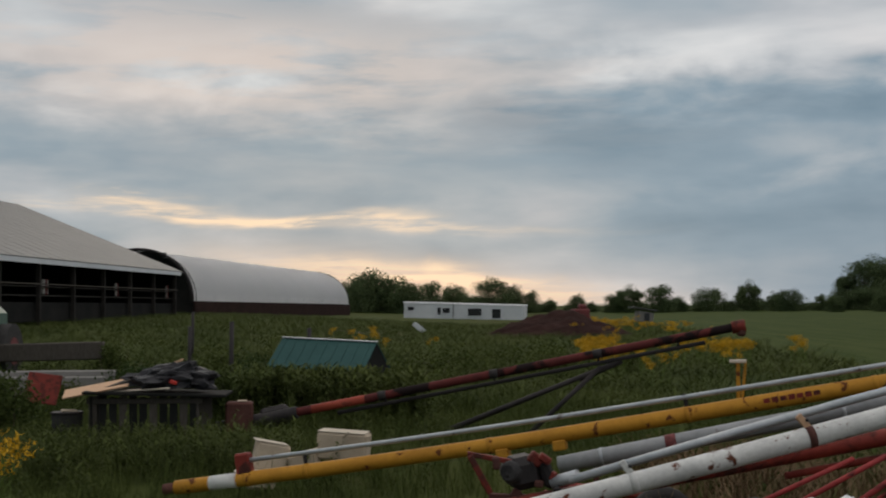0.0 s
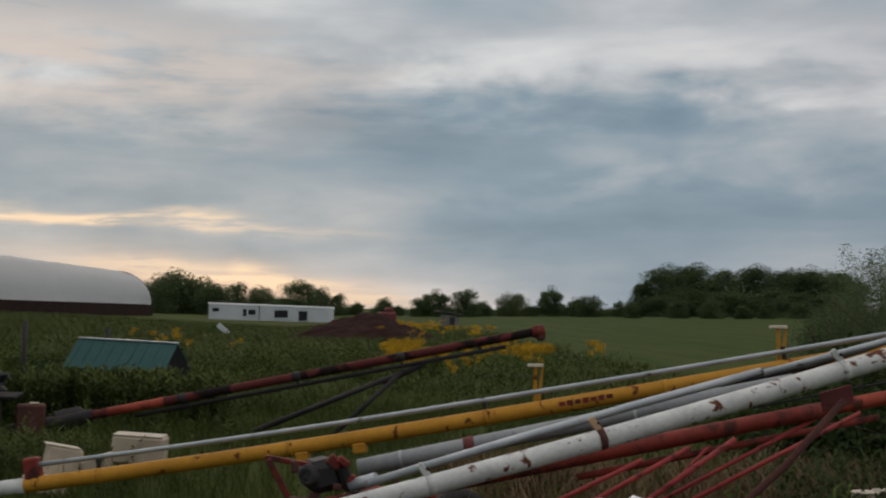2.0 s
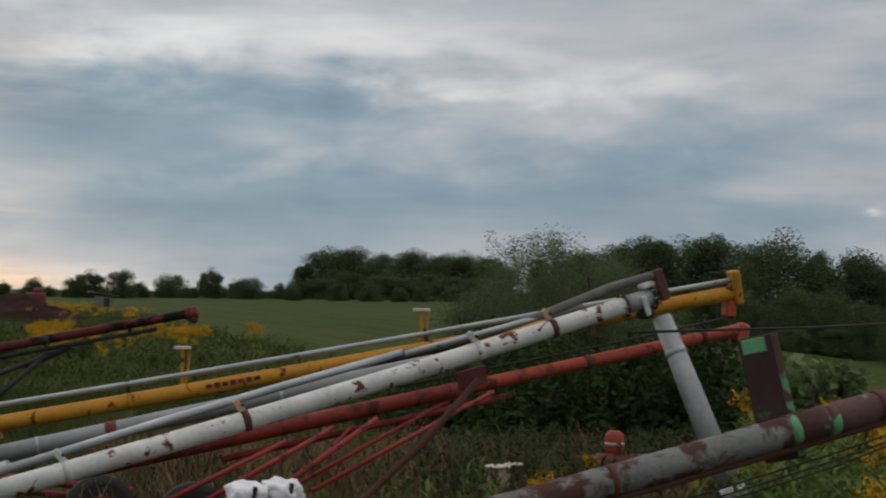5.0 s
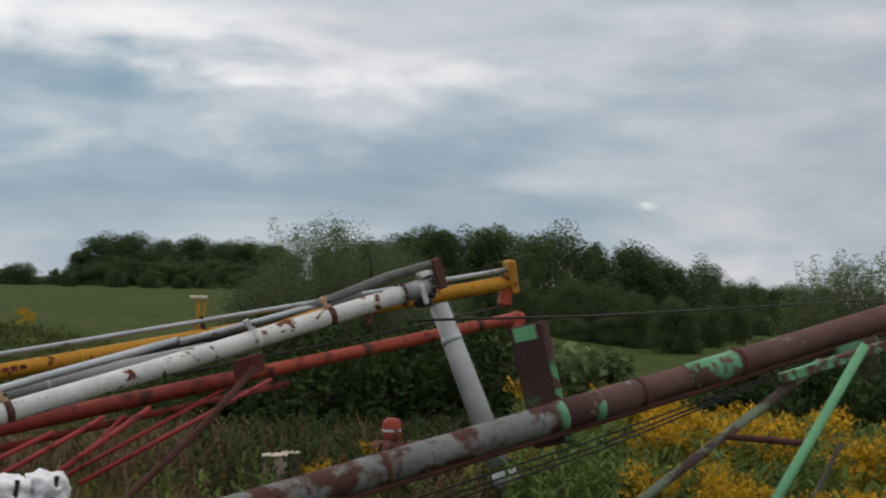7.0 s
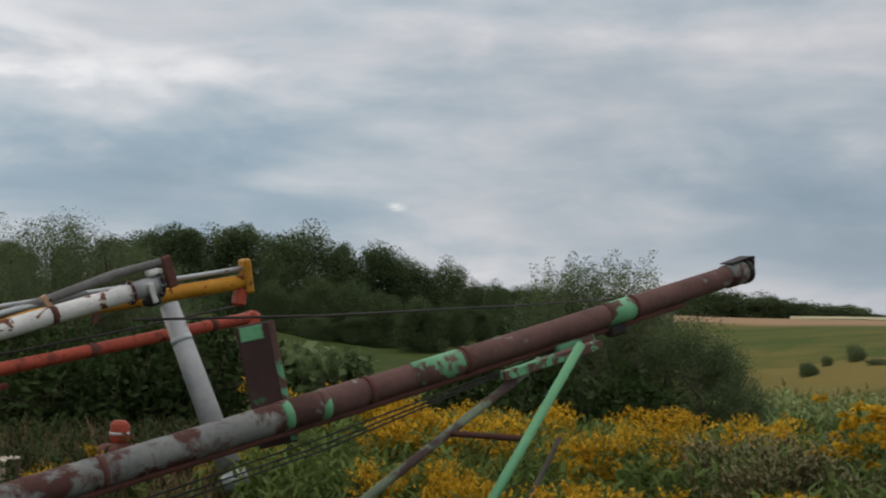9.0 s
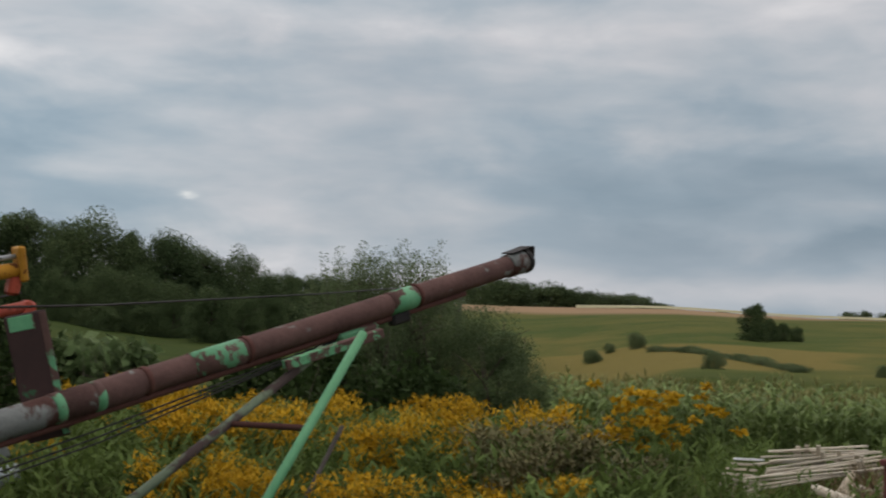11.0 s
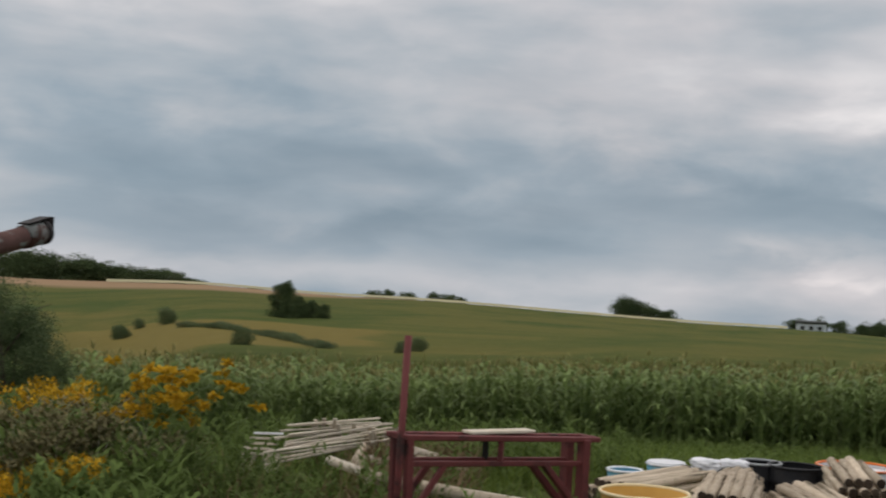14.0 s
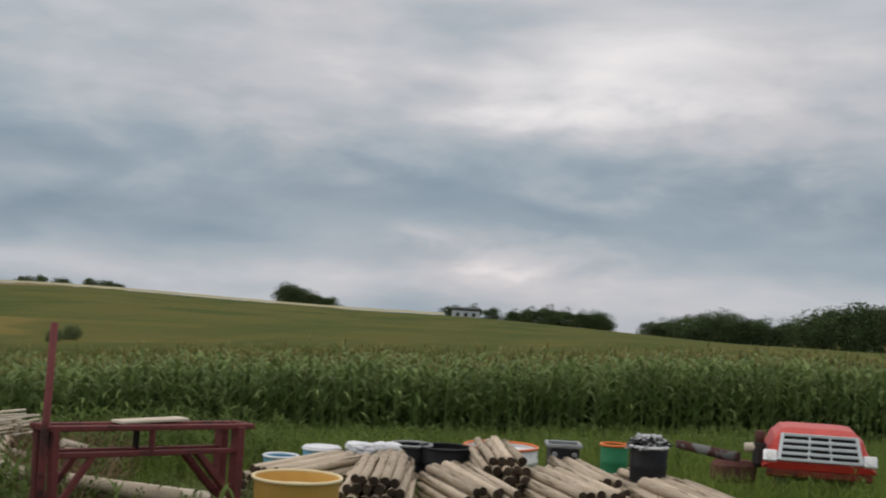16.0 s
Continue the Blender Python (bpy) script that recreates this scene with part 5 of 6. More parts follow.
def pile(cx, cy, yaw, first, layers, seed, z0=0.06, dip=0.0):
    """Fence logs stacked in layers; yaw: the way the logs point, in degrees from +x."""
    rng = random.Random(seed)
    ux, uy = math.cos(radians(yaw)), math.sin(radians(yaw))
    gap = 0.102
    for l in range(layers):
        n = first - (l + 1) // 2 if l < layers - 1 else first - 3
        for i in range(n):
            o = (i - (n - 1) / 2) * gap + rng.uniform(-0.012, 0.012)
            s = rng.uniform(-0.07, 0.07)
            x, y = cx - uy * o + ux * s, cy + ux * o + uy * s
            ob = new("log", LOGS[rng.randrange(4)])
            ob.matrix_world = Matrix.Translation((x, y, z0 + l * gap * 0.87)) @ pose(0, 0, 0, 0, 0, yaw + rng.uniform(-0.8, 0.8)) @ pose(0, 0, 0, 0, 90 + dip + rng.uniform(-1, 1), 0) @ pose(0, 0, 0, 0, 0, rng.uniform(0, 360))
            tagged(ob, "peeled round fence log with dark end, stacked", "log", "logs stacked in piles")


def truck_front():
    t = thing("truck_front", (16.0, -5.0, -0.17), "red truck front with white grille lying in grass", "truck part")
    m0 = Matrix.Translation((16.2, -5.05, -0.10)) @ Matrix.Rotation(radians(-100), 4, "Z") @ Matrix.Scale(0.84, 4)     # local x across, y to the rear

    def put(bm):
        bm.transform(m0)
        return bm
    bm = bmesh.new()
    prof = [(-0.30, 0.42), (-0.33, 0.52), (-0.24, 0.72), (-0.10, 0.93), (0.05, 1.0), (0.7, 1.02), (1.0, 0.95), (1.05, 0.42)]
    rings = []
    for x, k in ((-0.80, 0.30), (-0.76, 0.5), (-0.68, 0.80), (-0.56, 0.97), (-0.40, 1.0), (0.40, 1.0), (0.56, 0.97), (0.68, 0.80), (0.76, 0.5), (0.80, 0.30)):
        rings.append([bm.verts.new((x * (1 - 0.16 * max(0, z - 0.5)), y * (0.93 if abs(x) > 0.7 else 1), 0.42 + (z - 0.42) * k)) for y, z in prof])
    for r, s in zip(rings, rings[1:]):
        for i in range(len(prof)):
            bm.faces.new((r[i], s[i], s[(i + 1) % len(prof)], r[(i + 1) % len(prof)]))
    bm.faces.new(rings[0])
    bm.faces.new(rings[-1][::-1])
    bmesh.ops.recalc_face_normals(bm, faces=bm.faces)
    part("shell", put(bm), BRIGHT_RED, t)
    # grille lies on the sloping face
    a, b = Vector((0, -0.325, 0.54)), Vector((0, -0.125, 0.91))
    u = (b - a)
    n = Vector((0, -u.z, u.y)).normalized() * 0.03
    g = part("grille_backing", put(beam(a + n * 0.2, b + n * 0.2, 1.10, 0.02, 0.004)), BARN_WALL, t)
    for s in (0.04, 0.27, 0.5, 0.73, 0.96):
        c = a + u * s + n
        w = 0.58 - 0.06 * s
        part("grille_bar", put(beam(c + Vector((-w, 0, 0)), c + Vector((w, 0, 0)), 0.035, 0.042, 0.006)), PANEL_WHITE, g)
    for sx in (-1, 1):
        part("grille_side", put(beam(a + n + Vector((0.58 * sx, 0, 0)), b + n + Vector((0.52 * sx, 0, 0)), 0.05, 0.035, 0.006)), PANEL_WHITE, g)
        part("grille_rib", put(beam(a + n + Vector((0.16 * sx, 0, 0)), b + n + Vector((0.14 * sx, 0, 0)), 0.022, 0.02, 0.004)), PANEL_WHITE, g)
        c = Vector((0.70 * sx, -0.29, 0.60))
        bz = part("lamp_bezel", put(block(c, (0.2, 0.06, 0.18), (-28, 0, 0), 0.02)), CHROME, t)
        part("headlight", put(pipe([c + n * 0.6, c + n * 1.6], [0.062, 0.055], 16)), LENS, bz)
    part("bumper", put(block((0, -0.26, 0.36), (1.5, 0.10, 0.12), (0, 0, 1), 0.03)), RED_PAINT, t, "dull red bumper")
    part("bumper_gap", put(block((0, 0.2, 0.32), (1.2, 0.5, 0.2), (0, 0, 0), 0.05)), BLACK_PLASTIC, t)
    for x in (-0.5, 0.35):
        w = part("wheel", put(pipe([(x - 0.1, -0.0, 0.12), (x + 0.12, -0.0, 0.12)], 0.2, 20)), TYRE, t)
        part("rim", put(pipe([(x - 0.12, -0.0, 0.12), (x + 0.14, -0.0, 0.12)], 0.11, 16)), RUST_DARK, w)
    t = thing("rusty_implement", (16.4, -3.9, -0.2), "rusty implement with grey pipe in grass", "farm machine")
    part("frame", block((16.55, -4.1, 0.12), (0.3, 0.55, 0.28), (0, 0, 10), 0.06), RUST_DARK, t)
    part("gear_case", block((16.4, -4.38, 0.38), (0.16, 0.16, 0.34), (0, 6, 0), 0.05), DARK_STEEL, t)
    part("hub", pipe([(16.4, -4.38, 0.5), (16.4, -4.38, 0.66)], 0.06, 12), RUST_DARK, t)
    part("grey_pipe", pipe([(16.95, -3.45, 0.38), (16.5, -4.15, 0.30)], [0.055, 0.07], 18), RUSTY_GREY, t, "grey sheet metal pipe")
    part("side_arm", pipe([(16.45, -4.2, 0.44), (16.4, -4.4, 0.46)], 0.06, 10), PALE_WOOD, t)


rack()
tub()
pile(13.9, 0.95, 152, 8, 4, 2)                # dark ends towards the rack
pile(13.15, 0.2, 179, 8, 5, 3)
pile(13.0, -0.68, 197, 8, 5, 4, 0.03)
pile(14.3, -1.02, 184, 7, 6, 5)
pile(13.1, -1.72, 194, 8, 5, 6, 0.03)
pile(13.25, -3.0, 196, 9, 4, 7, 0.03)
pile(15.1, -2.15, 262, 3, 2, 8)
pile(14.3, -1.95, 190, 7, 4, 9)
pile(14.45, -2.85, 198, 7, 3, 10)
pile(14.35, 0.25, 172, 6, 4, 11)
drum("blue_bin", (15.2, 1.45, -0.1), 0.2, 0.3, BLUE_PLASTIC, "pale blue plastic bin", 0.9, BAG)
drum("blue_bin", (15.4, 1.0, -0.1), 0.22, 0.38, BLUE_PLASTIC, "pale blue plastic bin with white lid", 0.9, BAG, BAG)
drum("black_barrel", (15.2, -0.45, -0.1), 0.3, 0.5, BLACK_PLASTIC, "black plastic barrel behind logs", 1.0)
drum("black_barrel", (15.3, -0.05, -0.1), 0.24, 0.5, BLACK_PLASTIC, "black plastic barrel behind logs", 1.0, GREY_STEEL)
drum("orange_barrel", (16.4, -1.15, -0.2), 0.46, 0.50, BAG, "pale wide barrel with orange rim", 1.0, ORANGE_PLASTIC)
drum("green_barrel", (15.9, -2.5, -0.15), 0.17, 0.6, GREEN_PLASTIC, "green plastic barrel with orange rim", 0.95, ORANGE_PLASTIC)
t = drum("black_barrel", (14.7, -2.72, -0.06), 0.21, 0.66, BLACK_PLASTIC, "black barrel topped with crumpled white plastic", 0.95, BAG)
crumple = bmesh.new()
bmesh.ops.create_icosphere(crumple, subdivisions=4, radius=1)
for v in crumple.verts:
    k = 1 + 0.75 * noise.fractal(v.co * 2.6, 1, 2, 5)
    v.co = Vector((14.7 + v.co.x * 0.19 * k, -2.72 + v.co.y * 0.20 * k, 0.61 + max(v.co.z, -0.3) * 0.10 * k))
part("crumpled_cover", crumple, surface("torn_plastic", (0.02, 0.02, 0.022), (0.05, 0.05, 0.053), 5.0, 0.35, 0.3, patch=(0.72, 0.73, 0.75), patch_scale=7.0, cut=0.5, soft=0.03), t, "torn black and white plastic cover")
t = thing("trash_bin", (15.3, -1.82, -0.1), "black rectangular bin with pale rim", "bin")
part("body", block((15.3, -1.82, 0.2), (0.34, 0.34, 0.56), (0, 0, 4), 0.03), BLACK_PLASTIC, t)
for dx, dy, wx, wy in ((-0.18, 0, 0.035, 0.40), (0.18, 0, 0.035, 0.40), (0, -0.19, 0.33, 0.035), (0, 0.19, 0.33, 0.035)):
    part("rim", block((15.3 + dx, -1.82 + dy, 0.495), (wx, wy, 0.045), (0, 0, 0), 0.01), GREY_STEEL, t)
for dy in (-0.19, 0.19):
    part("grip", block((15.11, -1.82 + dy * 0.6, 0.40), (0.03, 0.06, 0.05), (0, 0, 0), 0.01), GREY_STEEL, t)
for k in range(2):
    at = (15.0 + 0.1 * k, 0.52 - 0.3 * k, 0.30)
    sack(at, (0.3, 0.34, 0.13), 30 + k)
t = thing("low_trestle", (15.05, 0.38, -0.1), "low dark trestle holding white sacks", "trestle")
part("top", block((15.05, 0.38, 0.275), (0.5, 0.9, 0.05), (0, 0, 0), 0.01), OLD_WOOD, t)
for sy in (-0.35, 0.35):
    part("leg", beam((15.05, 0.38 + sy, -0.12), (15.05, 0.38 + sy, 0.26), 0.4, 0.06), OLD_WOOD, t)


def slat_pile():
    rng = random.Random(9)
    t = thing("slat_bundle", (14.9, 5.1, -0.2), "bleached wooden slats and pallet dumped in weeds", "slat pile")
    for i in range(15):          # long rails fanned out
        s = i / 14
        p = Vector((14.3 + 0.5 * s, 5.55 - 0.1 * s, 0.06 + 0.028 * i))
        q = Vector((15.1 + 0.4 * s, 4.3 + 0.25 * s, 0.36 + 0.012 * i))
        j1, j2 = Vector((rng.uniform(-.08, .08), rng.uniform(-.1, .1), rng.uniform(-.04, .04))), Vector((rng.uniform(-.12, .12), rng.uniform(-.12, .12), rng.uniform(-.06, .05)))
        part("rail", beam(p + j1, q + j2, 0.045, 0.022, 0.004), PALE_WOOD, t)
    for i in range(17):         # short uprights across the top
        p = Vector((15.3 + rng.uniform(-0.2, 0.1), 5.35 - i * 0.065, 0.22 + rng.uniform(-0.06, 0.04)))
        part("slat", beam(p, p + Vector((-0.14 + rng.uniform(-0.08, 0.05), rng.uniform(-0.1, 0.04), 0.26 + rng.uniform(-0.06, 0.05))), 0.05, 0.02, 0.004), PALE_WOOD, t)
    for i in range(5):
        part("pallet_board", block((14.6 + 0.1 * i, 5.8, 0.10 + 0.05 * i), (0.09, 0.36, 0.03), (0, 8, 4 + 5 * i), 0.005), BAG if i > 3 else PALE_WOOD, t)
    for sy in (-0.15, 0.15):
        part("pallet_block", block((14.75, 5.8 + sy, -0.02), (0.5, 0.05, 0.22), (0, 8, 4), 0.006), PALE_WOOD, t)
    for i in range(7):
        x, y = 13.6 + rng.uniform(-0.4, 1.2), 3.8 + rng.uniform(-0.5, 0.7)
        b = thing("split_log", (x, y, -0.05), "pale split log in weeds", "log", "split logs near the slats")
        an = rng.uniform(0, 3.1)
        part("log", pipe([(x - 0.3 * math.cos(an), y - 0.3 * math.sin(an), 0.16), (x + 0.3 * math.cos(an), y + 0.3 * math.sin(an), 0.22 + rng.uniform(0, 0.15))], [0.06, 0.05], 8), PALE_WOOD if i % 2 else CARD, b)


slat_pile()
truck_front()


# ---- plants ----
def strip(base, yaw, length, width, rise, droop, n=3):
    """A leaf or stalk as a bent strip of quads."""
    quads, p = [], np.array(base, float)
    side = np.array([-math.sin(yaw), math.cos(yaw), 0])
    ang = rise
    prev = None
    for i in range(n + 1):
        w = width * (1 - (i / n) ** 2 * 0.9) * (0.75 if i == 0 else 1)
        edge = (p - side * w / 2, p + side * w / 2)
        if prev:
            quads.append((prev[0], prev[1], edge[1], edge[0]))
        prev = edge
        p = p + np.array([math.cos(yaw) * math.cos(ang), math.sin(yaw) * math.cos(ang), math.sin(ang)]) * length / n
        ang -= droop / n
    return quads


class Template:
    def __init__(self):
        self.q, self.m = [], []

    def put(self, quads, mat):
        self.q += quads
        self.m += [mat] * len(quads)
        return self

    def done(self):
        return np.array(self.q, np.float32).reshape(-1, 3), np.array(self.m, np.int32)


def scatter(name, temps, places, sizes, mats, label, category, rng, lean=0.12, wide=None):
    """One mesh of many plants, for what nobody could count."""
    vs, ms = [], []
    pick = rng.integers(0, len(temps), len(places))
    yaw = rng.uniform(0, 2 * np.pi, len(places))
    for k, (v, mi) in enumerate(temps):
        j = np.where(pick == k)[0]
        if not len(j):
            continue
        c, s = np.cos(yaw[j])[:, None], np.sin(yaw[j])[:, None]
        x = v[None, :, 0] * c - v[None, :, 1] * s
        y = v[None, :, 0] * s + v[None, :, 1] * c
        z = np.repeat(v[None, :, 2], len(j), 0)
        lx, ly = rng.normal(0, lean, (len(j), 1)), rng.normal(0, lean, (len(j), 1))
        x, y = x + z * lx, y + z * ly
        sz = sizes[j][:, None]
        wd = sz if wide is None else wide[j][:, None]
        vs.append(np.stack([x * wd + places[j, 0:1], y * wd + places[j, 1:2], z * sz + places[j, 2:3]], -1).reshape(-1, 3))
        ms.append(np.tile(mi, len(j)))
    v = np.concatenate(vs)
    ob = raw_mesh(name, v, np.arange(len(v)).reshape(-1, 4), mats, None, np.concatenate(ms))
    return tagged(ob, label, category, kind="stuff")


def sector(rng, n, az0, az1, d0, d1, power=2.0):
    """Places strewn over a sector of the ground."""
    a = np.radians(rng.uniform(min(az0, az1), max(az0, az1), n))
    d = (rng.uniform(d0 ** power, d1 ** power, n)) ** (1 / power)
    x, y = -np.sin(a) * d, np.cos(a) * d
    return np.stack([x, y, ground(x, y) - 0.02], 1)


def clumpy(p, rng, scale=0.35, cut=0.0, seed=0.0):
    keep = np.array([noise.noise(Vector((x * scale, y * scale, seed))) for x, y, _ in p]) + rng.normal(0, 0.15, len(p)) > cut
    return p[keep]


prng = np.random.default_rng(5)


def away_from_logs(p):
    """Keeps the stacking place and the rack free of tall plants."""
    x, y = p[:, 0], p[:, 1]
    free = ~((x > 9.0) & (x < 15.6) & (y > -4.2) & (y < 2.6)) & ~((x > 14.6) & (x < 17.2) & (y > -6.2) & (y < -3))
    az = np.degrees(np.arctan2(-x, y))
    free &= ~((az < -65.6) & (az > -73.5) & (np.hypot(x, y) < 16.2) & (np.hypot(x, y) > 12.3))
    return p[free]


def grass_templates(k=4, blades=9, mat=0):
    out = []
    for _ in range(k):
        t = Template()
        for _ in range(blades):
            b = prng.normal(0, 0.09, 2)
            t.put(strip((b[0], b[1], 0), prng.uniform(0, 6.3), prng.uniform(0.6, 1.1), prng.uniform(0.015, 0.028), prng.uniform(1.1, 1.5), prng.uniform(0.3, 1.4), 2), mat)
        out.append(t.done())
    return out


def weed_templates(k=4, stems=3):
    out = []
    for _ in range(k):
        t = Template()
        for _ in range(stems):
            b = prng.normal(0, 0.08, 2)
            h = prng.uniform(0.75, 1.05)
            t.put(strip((b[0], b[1], 0), prng.uniform(0, 6.3), h, 0.014, 1.5, 0.15, 2), 1)
            for i in range(15):
                z = h * (0.1 + 0.88 * i / 15)
                t.put(strip((b[0], b[1], z), prng.uniform(0, 6.3), prng.uniform(0.10, 0.2), prng.uniform(0.03, 0.055), prng.uniform(0.2, 1.0), prng.uniform(0.5, 1.4), 2), 0)
        out.append(t.done())
    return out


def goldenrod_templates(k=5):
    out = []
    for _ in range(k):
        t = Template()
        for _ in range(3):
            b = prng.normal(0, 0.09, 2)
            h = prng.uniform(0.72, 0.92)
            t.put(strip((b[0], b[1], 0), prng.uniform(0, 6.3), h, 0.012, 1.53, 0.1, 2), 0)
            for i in range(13):
                z = h * (0.15 + 0.8 * i / 13)
                t.put(strip((b[0], b[1], z), prng.uniform(0, 6.3), prng.uniform(0.09, 0.15), 0.024, prng.uniform(0.4, 1.1), 0.9, 2), 0)
            for i in range(8):
                yw, L = prng.uniform(0, 6.3), prng.uniform(0.08, 0.19)
                z0 = h - 0.13 + 0.17 * i / 8
                for q in range(13):
                    f = (q + 0.6) / 13
                    c = np.array([b[0] + math.cos(yw) * L * f, b[1] + math.sin(yw) * L * f, z0 + 0.09 * f - 0.05 * f * f]) + prng.normal(0, 0.018, 3)
                    t.put(strip(c, prng.uniform(0, 6.3), prng.uniform(0.026, 0.046), prng.uniform(0.020, 0.034), prng.uniform(0.1, 1.2), 0.8, 1), 1)
        out.append(t.done())
    return out


def corn_templates(k=4):
    out = []
    for _ in range(k):
        t = Template()
        t.put(strip((0, 0, 0), 0, 0.86, 0.028, 1.55, 0.02, 2), 0)
        t.put(strip((0, 0, 0), 1.57, 0.86, 0.028, 1.55, 0.02, 2), 0)
        turn = prng.uniform(0, 6.3)
        for i in range(12):
            z = 0.10 + 0.72 * i / 12
            t.put(strip((0, 0, z), turn + (i % 2) * math.pi + prng.normal(0, 0.35), prng.uniform(0.28, 0.44) * (0.75 if i > 9 else 1), prng.uniform(0.042, 0.060), prng.uniform(0.8, 1.25), prng.uniform(1.3, 2.4), 4), 0)
        for i in range(6):
            t.put(strip((0, 0, 0.86), prng.uniform(0, 6.3), prng.uniform(0.08, 0.13), 0.012, prng.uniform(0.7, 1.5), 0.5, 2), 1)
        out.append(t.done())
    return out


# near and farther grass
G = grass_templates()
p = sector(prng, 9000, 30, -22, 6.0, 30)
scatter("rough_grass", G, p, prng.uniform(0.25, 0.6, len(p)), [MEADOW_SHADED], "long dark grass around the old augers", "grass", prng)
p = sector(prng, 12000, -20, -130, 6.0, 32)
b, d = np.degrees(np.arctan2(-p[:, 0], p[:, 1])), np.hypot(p[:, 0], p[:, 1])
p = p[(b < -37) | (d < 10.5)]
p = p[(p[:, 0] < 8.5) | (p[:, 1] > 3.2) | (prng.uniform(0, 1, len(p)) < 0.8)]
scatter("grass", G, p, prng.uniform(0.2, 0.5, len(p)), [GRASS], "long uncut green grass among the machinery", "grass", prng)
p = sector(prng, 24000, 25, -45, 26, 130, 1.5)


def bearing(p):
    return np.degrees(np.arctan2(-p[:, 0], p[:, 1])), np.hypot(p[:, 0], p[:, 1])


b, d = bearing(p)
p = p[(p[:, 0] < 12.6 + 0.06 * p[:, 1] + prng.normal(0, 0.7, len(p))) | (d < 36)]
scatter("meadow_grass", G, p, prng.uniform(0.3, 0.6, len(p)), [MEADOW_SHADED], "long meadow grass towards the barns", "grass", prng, wide=prng.uniform(1.0, 2.4, len(p)))
p = away_from_logs(clumpy(sector(prng, 6000, -8, -78, 7.0, 17), prng, 0.4, -0.05, 4))
scatter("dry_grass", grass_templates(3, 9), p, prng.uniform(0.45, 0.85, len(p)), [DRY], "dry brown stalks among green weeds", "grass", prng)

# leafy weeds
W = weed_templates()
p = away_from_logs(clumpy(sector(prng, 2200, 26, -22, 14, 50, 1.6), prng, 0.22, 0.05, 1))
b, d = bearing(p)
p = p[(b > -12) | (d < 33)]
scatter("weeds", W, p, prng.uniform(0.35, 0.85, len(p)), [MEADOW_SHADED, MEADOW_SHADED], "tall dark green weeds", "weeds", prng)
p = away_from_logs(clumpy(sector(prng, 4200, -20, -84, 8.0, 22), prng, 0.4, -0.12, 2))
b, d = bearing(p)
p = p[(b < -38) | ((d < 12.5) & (prng.uniform(0, 1, len(p)) < 0.22))]
scatter("yard_weeds", W, p, prng.uniform(0.45, 0.95, len(p)), [WEED, GRASS], "tall green weeds around the augers", "weeds", prng)
p = away_from_logs(np.concatenate([sector(prng, 2200, -76, -125, 8.0, 34), sector(prng, 1500, -66, -115, 24, 36)]))
scatter("short_weeds", W, p, prng.uniform(0.2, 0.62, len(p)), [WEED, GRASS], "short weeds and grass before the corn", "weeds", prng)
p = away_from_logs(clumpy(sector(prng, 420, -58, -64, 10.0, 13), prng, 0.6, -0.25, 3))
scatter("bloomed_weeds", W, p, prng.uniform(0.8, 1.15, len(p)), [WEED, PALE_BLOOM], "weeds with whitish faded blooms", "weeds", prng)
p = sector(prng, 260, -60, -66, 8.2, 10.5)
scatter("leafy_weeds", W, p, prng.uniform(0.7, 1.0, len(p)), [WEED, WEED], "dense green leafy weeds beside the slats", "weeds", prng)

p = sector(prng, 2000, -38, -64, 10.3, 17)
scatter("tall_weeds", W, p, prng.uniform(0.7, 1.05, len(p)), [WEED, GRASS], "tall leafy weeds among the goldenrod", "weeds", prng)
p = sector(prng, 900, -40, -64, 8.4, 11.4)
scatter("front_weeds", W, p, prng.uniform(0.5, 0.85, len(p)), [WEED, DRY], "green leafy weeds before the goldenrod", "weeds", prng)
p = sector(prng, 560, 1.0, 10.5, 23.8, 26.2)
scatter("hut_weeds", W, p, prng.uniform(0.75, 1.12, len(p)), [MEADOW_SHADED, MEADOW_SHADED], "tall weeds hiding the hut's walls", "weeds", prng)
p = sector(prng, 620, 6.5, 19, 17.0, 20.4)
scatter("crate_weeds", W, p, prng.uniform(0.35, 0.62, len(p)), [MEADOW_SHADED, MEADOW_SHADED], "green weeds growing up before the crate", "weeds", prng)
p = np.stack([prng.uniform(14.9, 16.1, 260), prng.uniform(-6.3, -3.3, 260), np.full(260, -0.2)], 1)
scatter("tall_grass", G, p, prng.uniform(0.34, 0.56, len(p)), [GRASS], "long green grass round the truck front", "grass", prng)
p = np.stack([prng.uniform(9.7, 12.6, 260), prng.uniform(1.0, 3.3, 260), np.full(260, -0.04)], 1)
scatter("rack_weeds", W, p, prng.uniform(0.22, 0.48, len(p)), [WEED, DRY], "green weeds under the steel rack", "weeds", prng)
p = sector(prng, 340, -65.5, -72, 9.6, 12.6)
scatter("slat_weeds", W, p, prng.uniform(0.4, 0.68, len(p)), [WEED, GRASS], "green weeds growing before the slats", "weeds", prng)
p = away_from_logs(sector(prng, 7000, -74, -125, 13.5, 33))
scatter("verge_grass", G, p, prng.uniform(0.25, 0.62, len(p)), [GRASS], "bright green grass before the corn", "grass", prng)

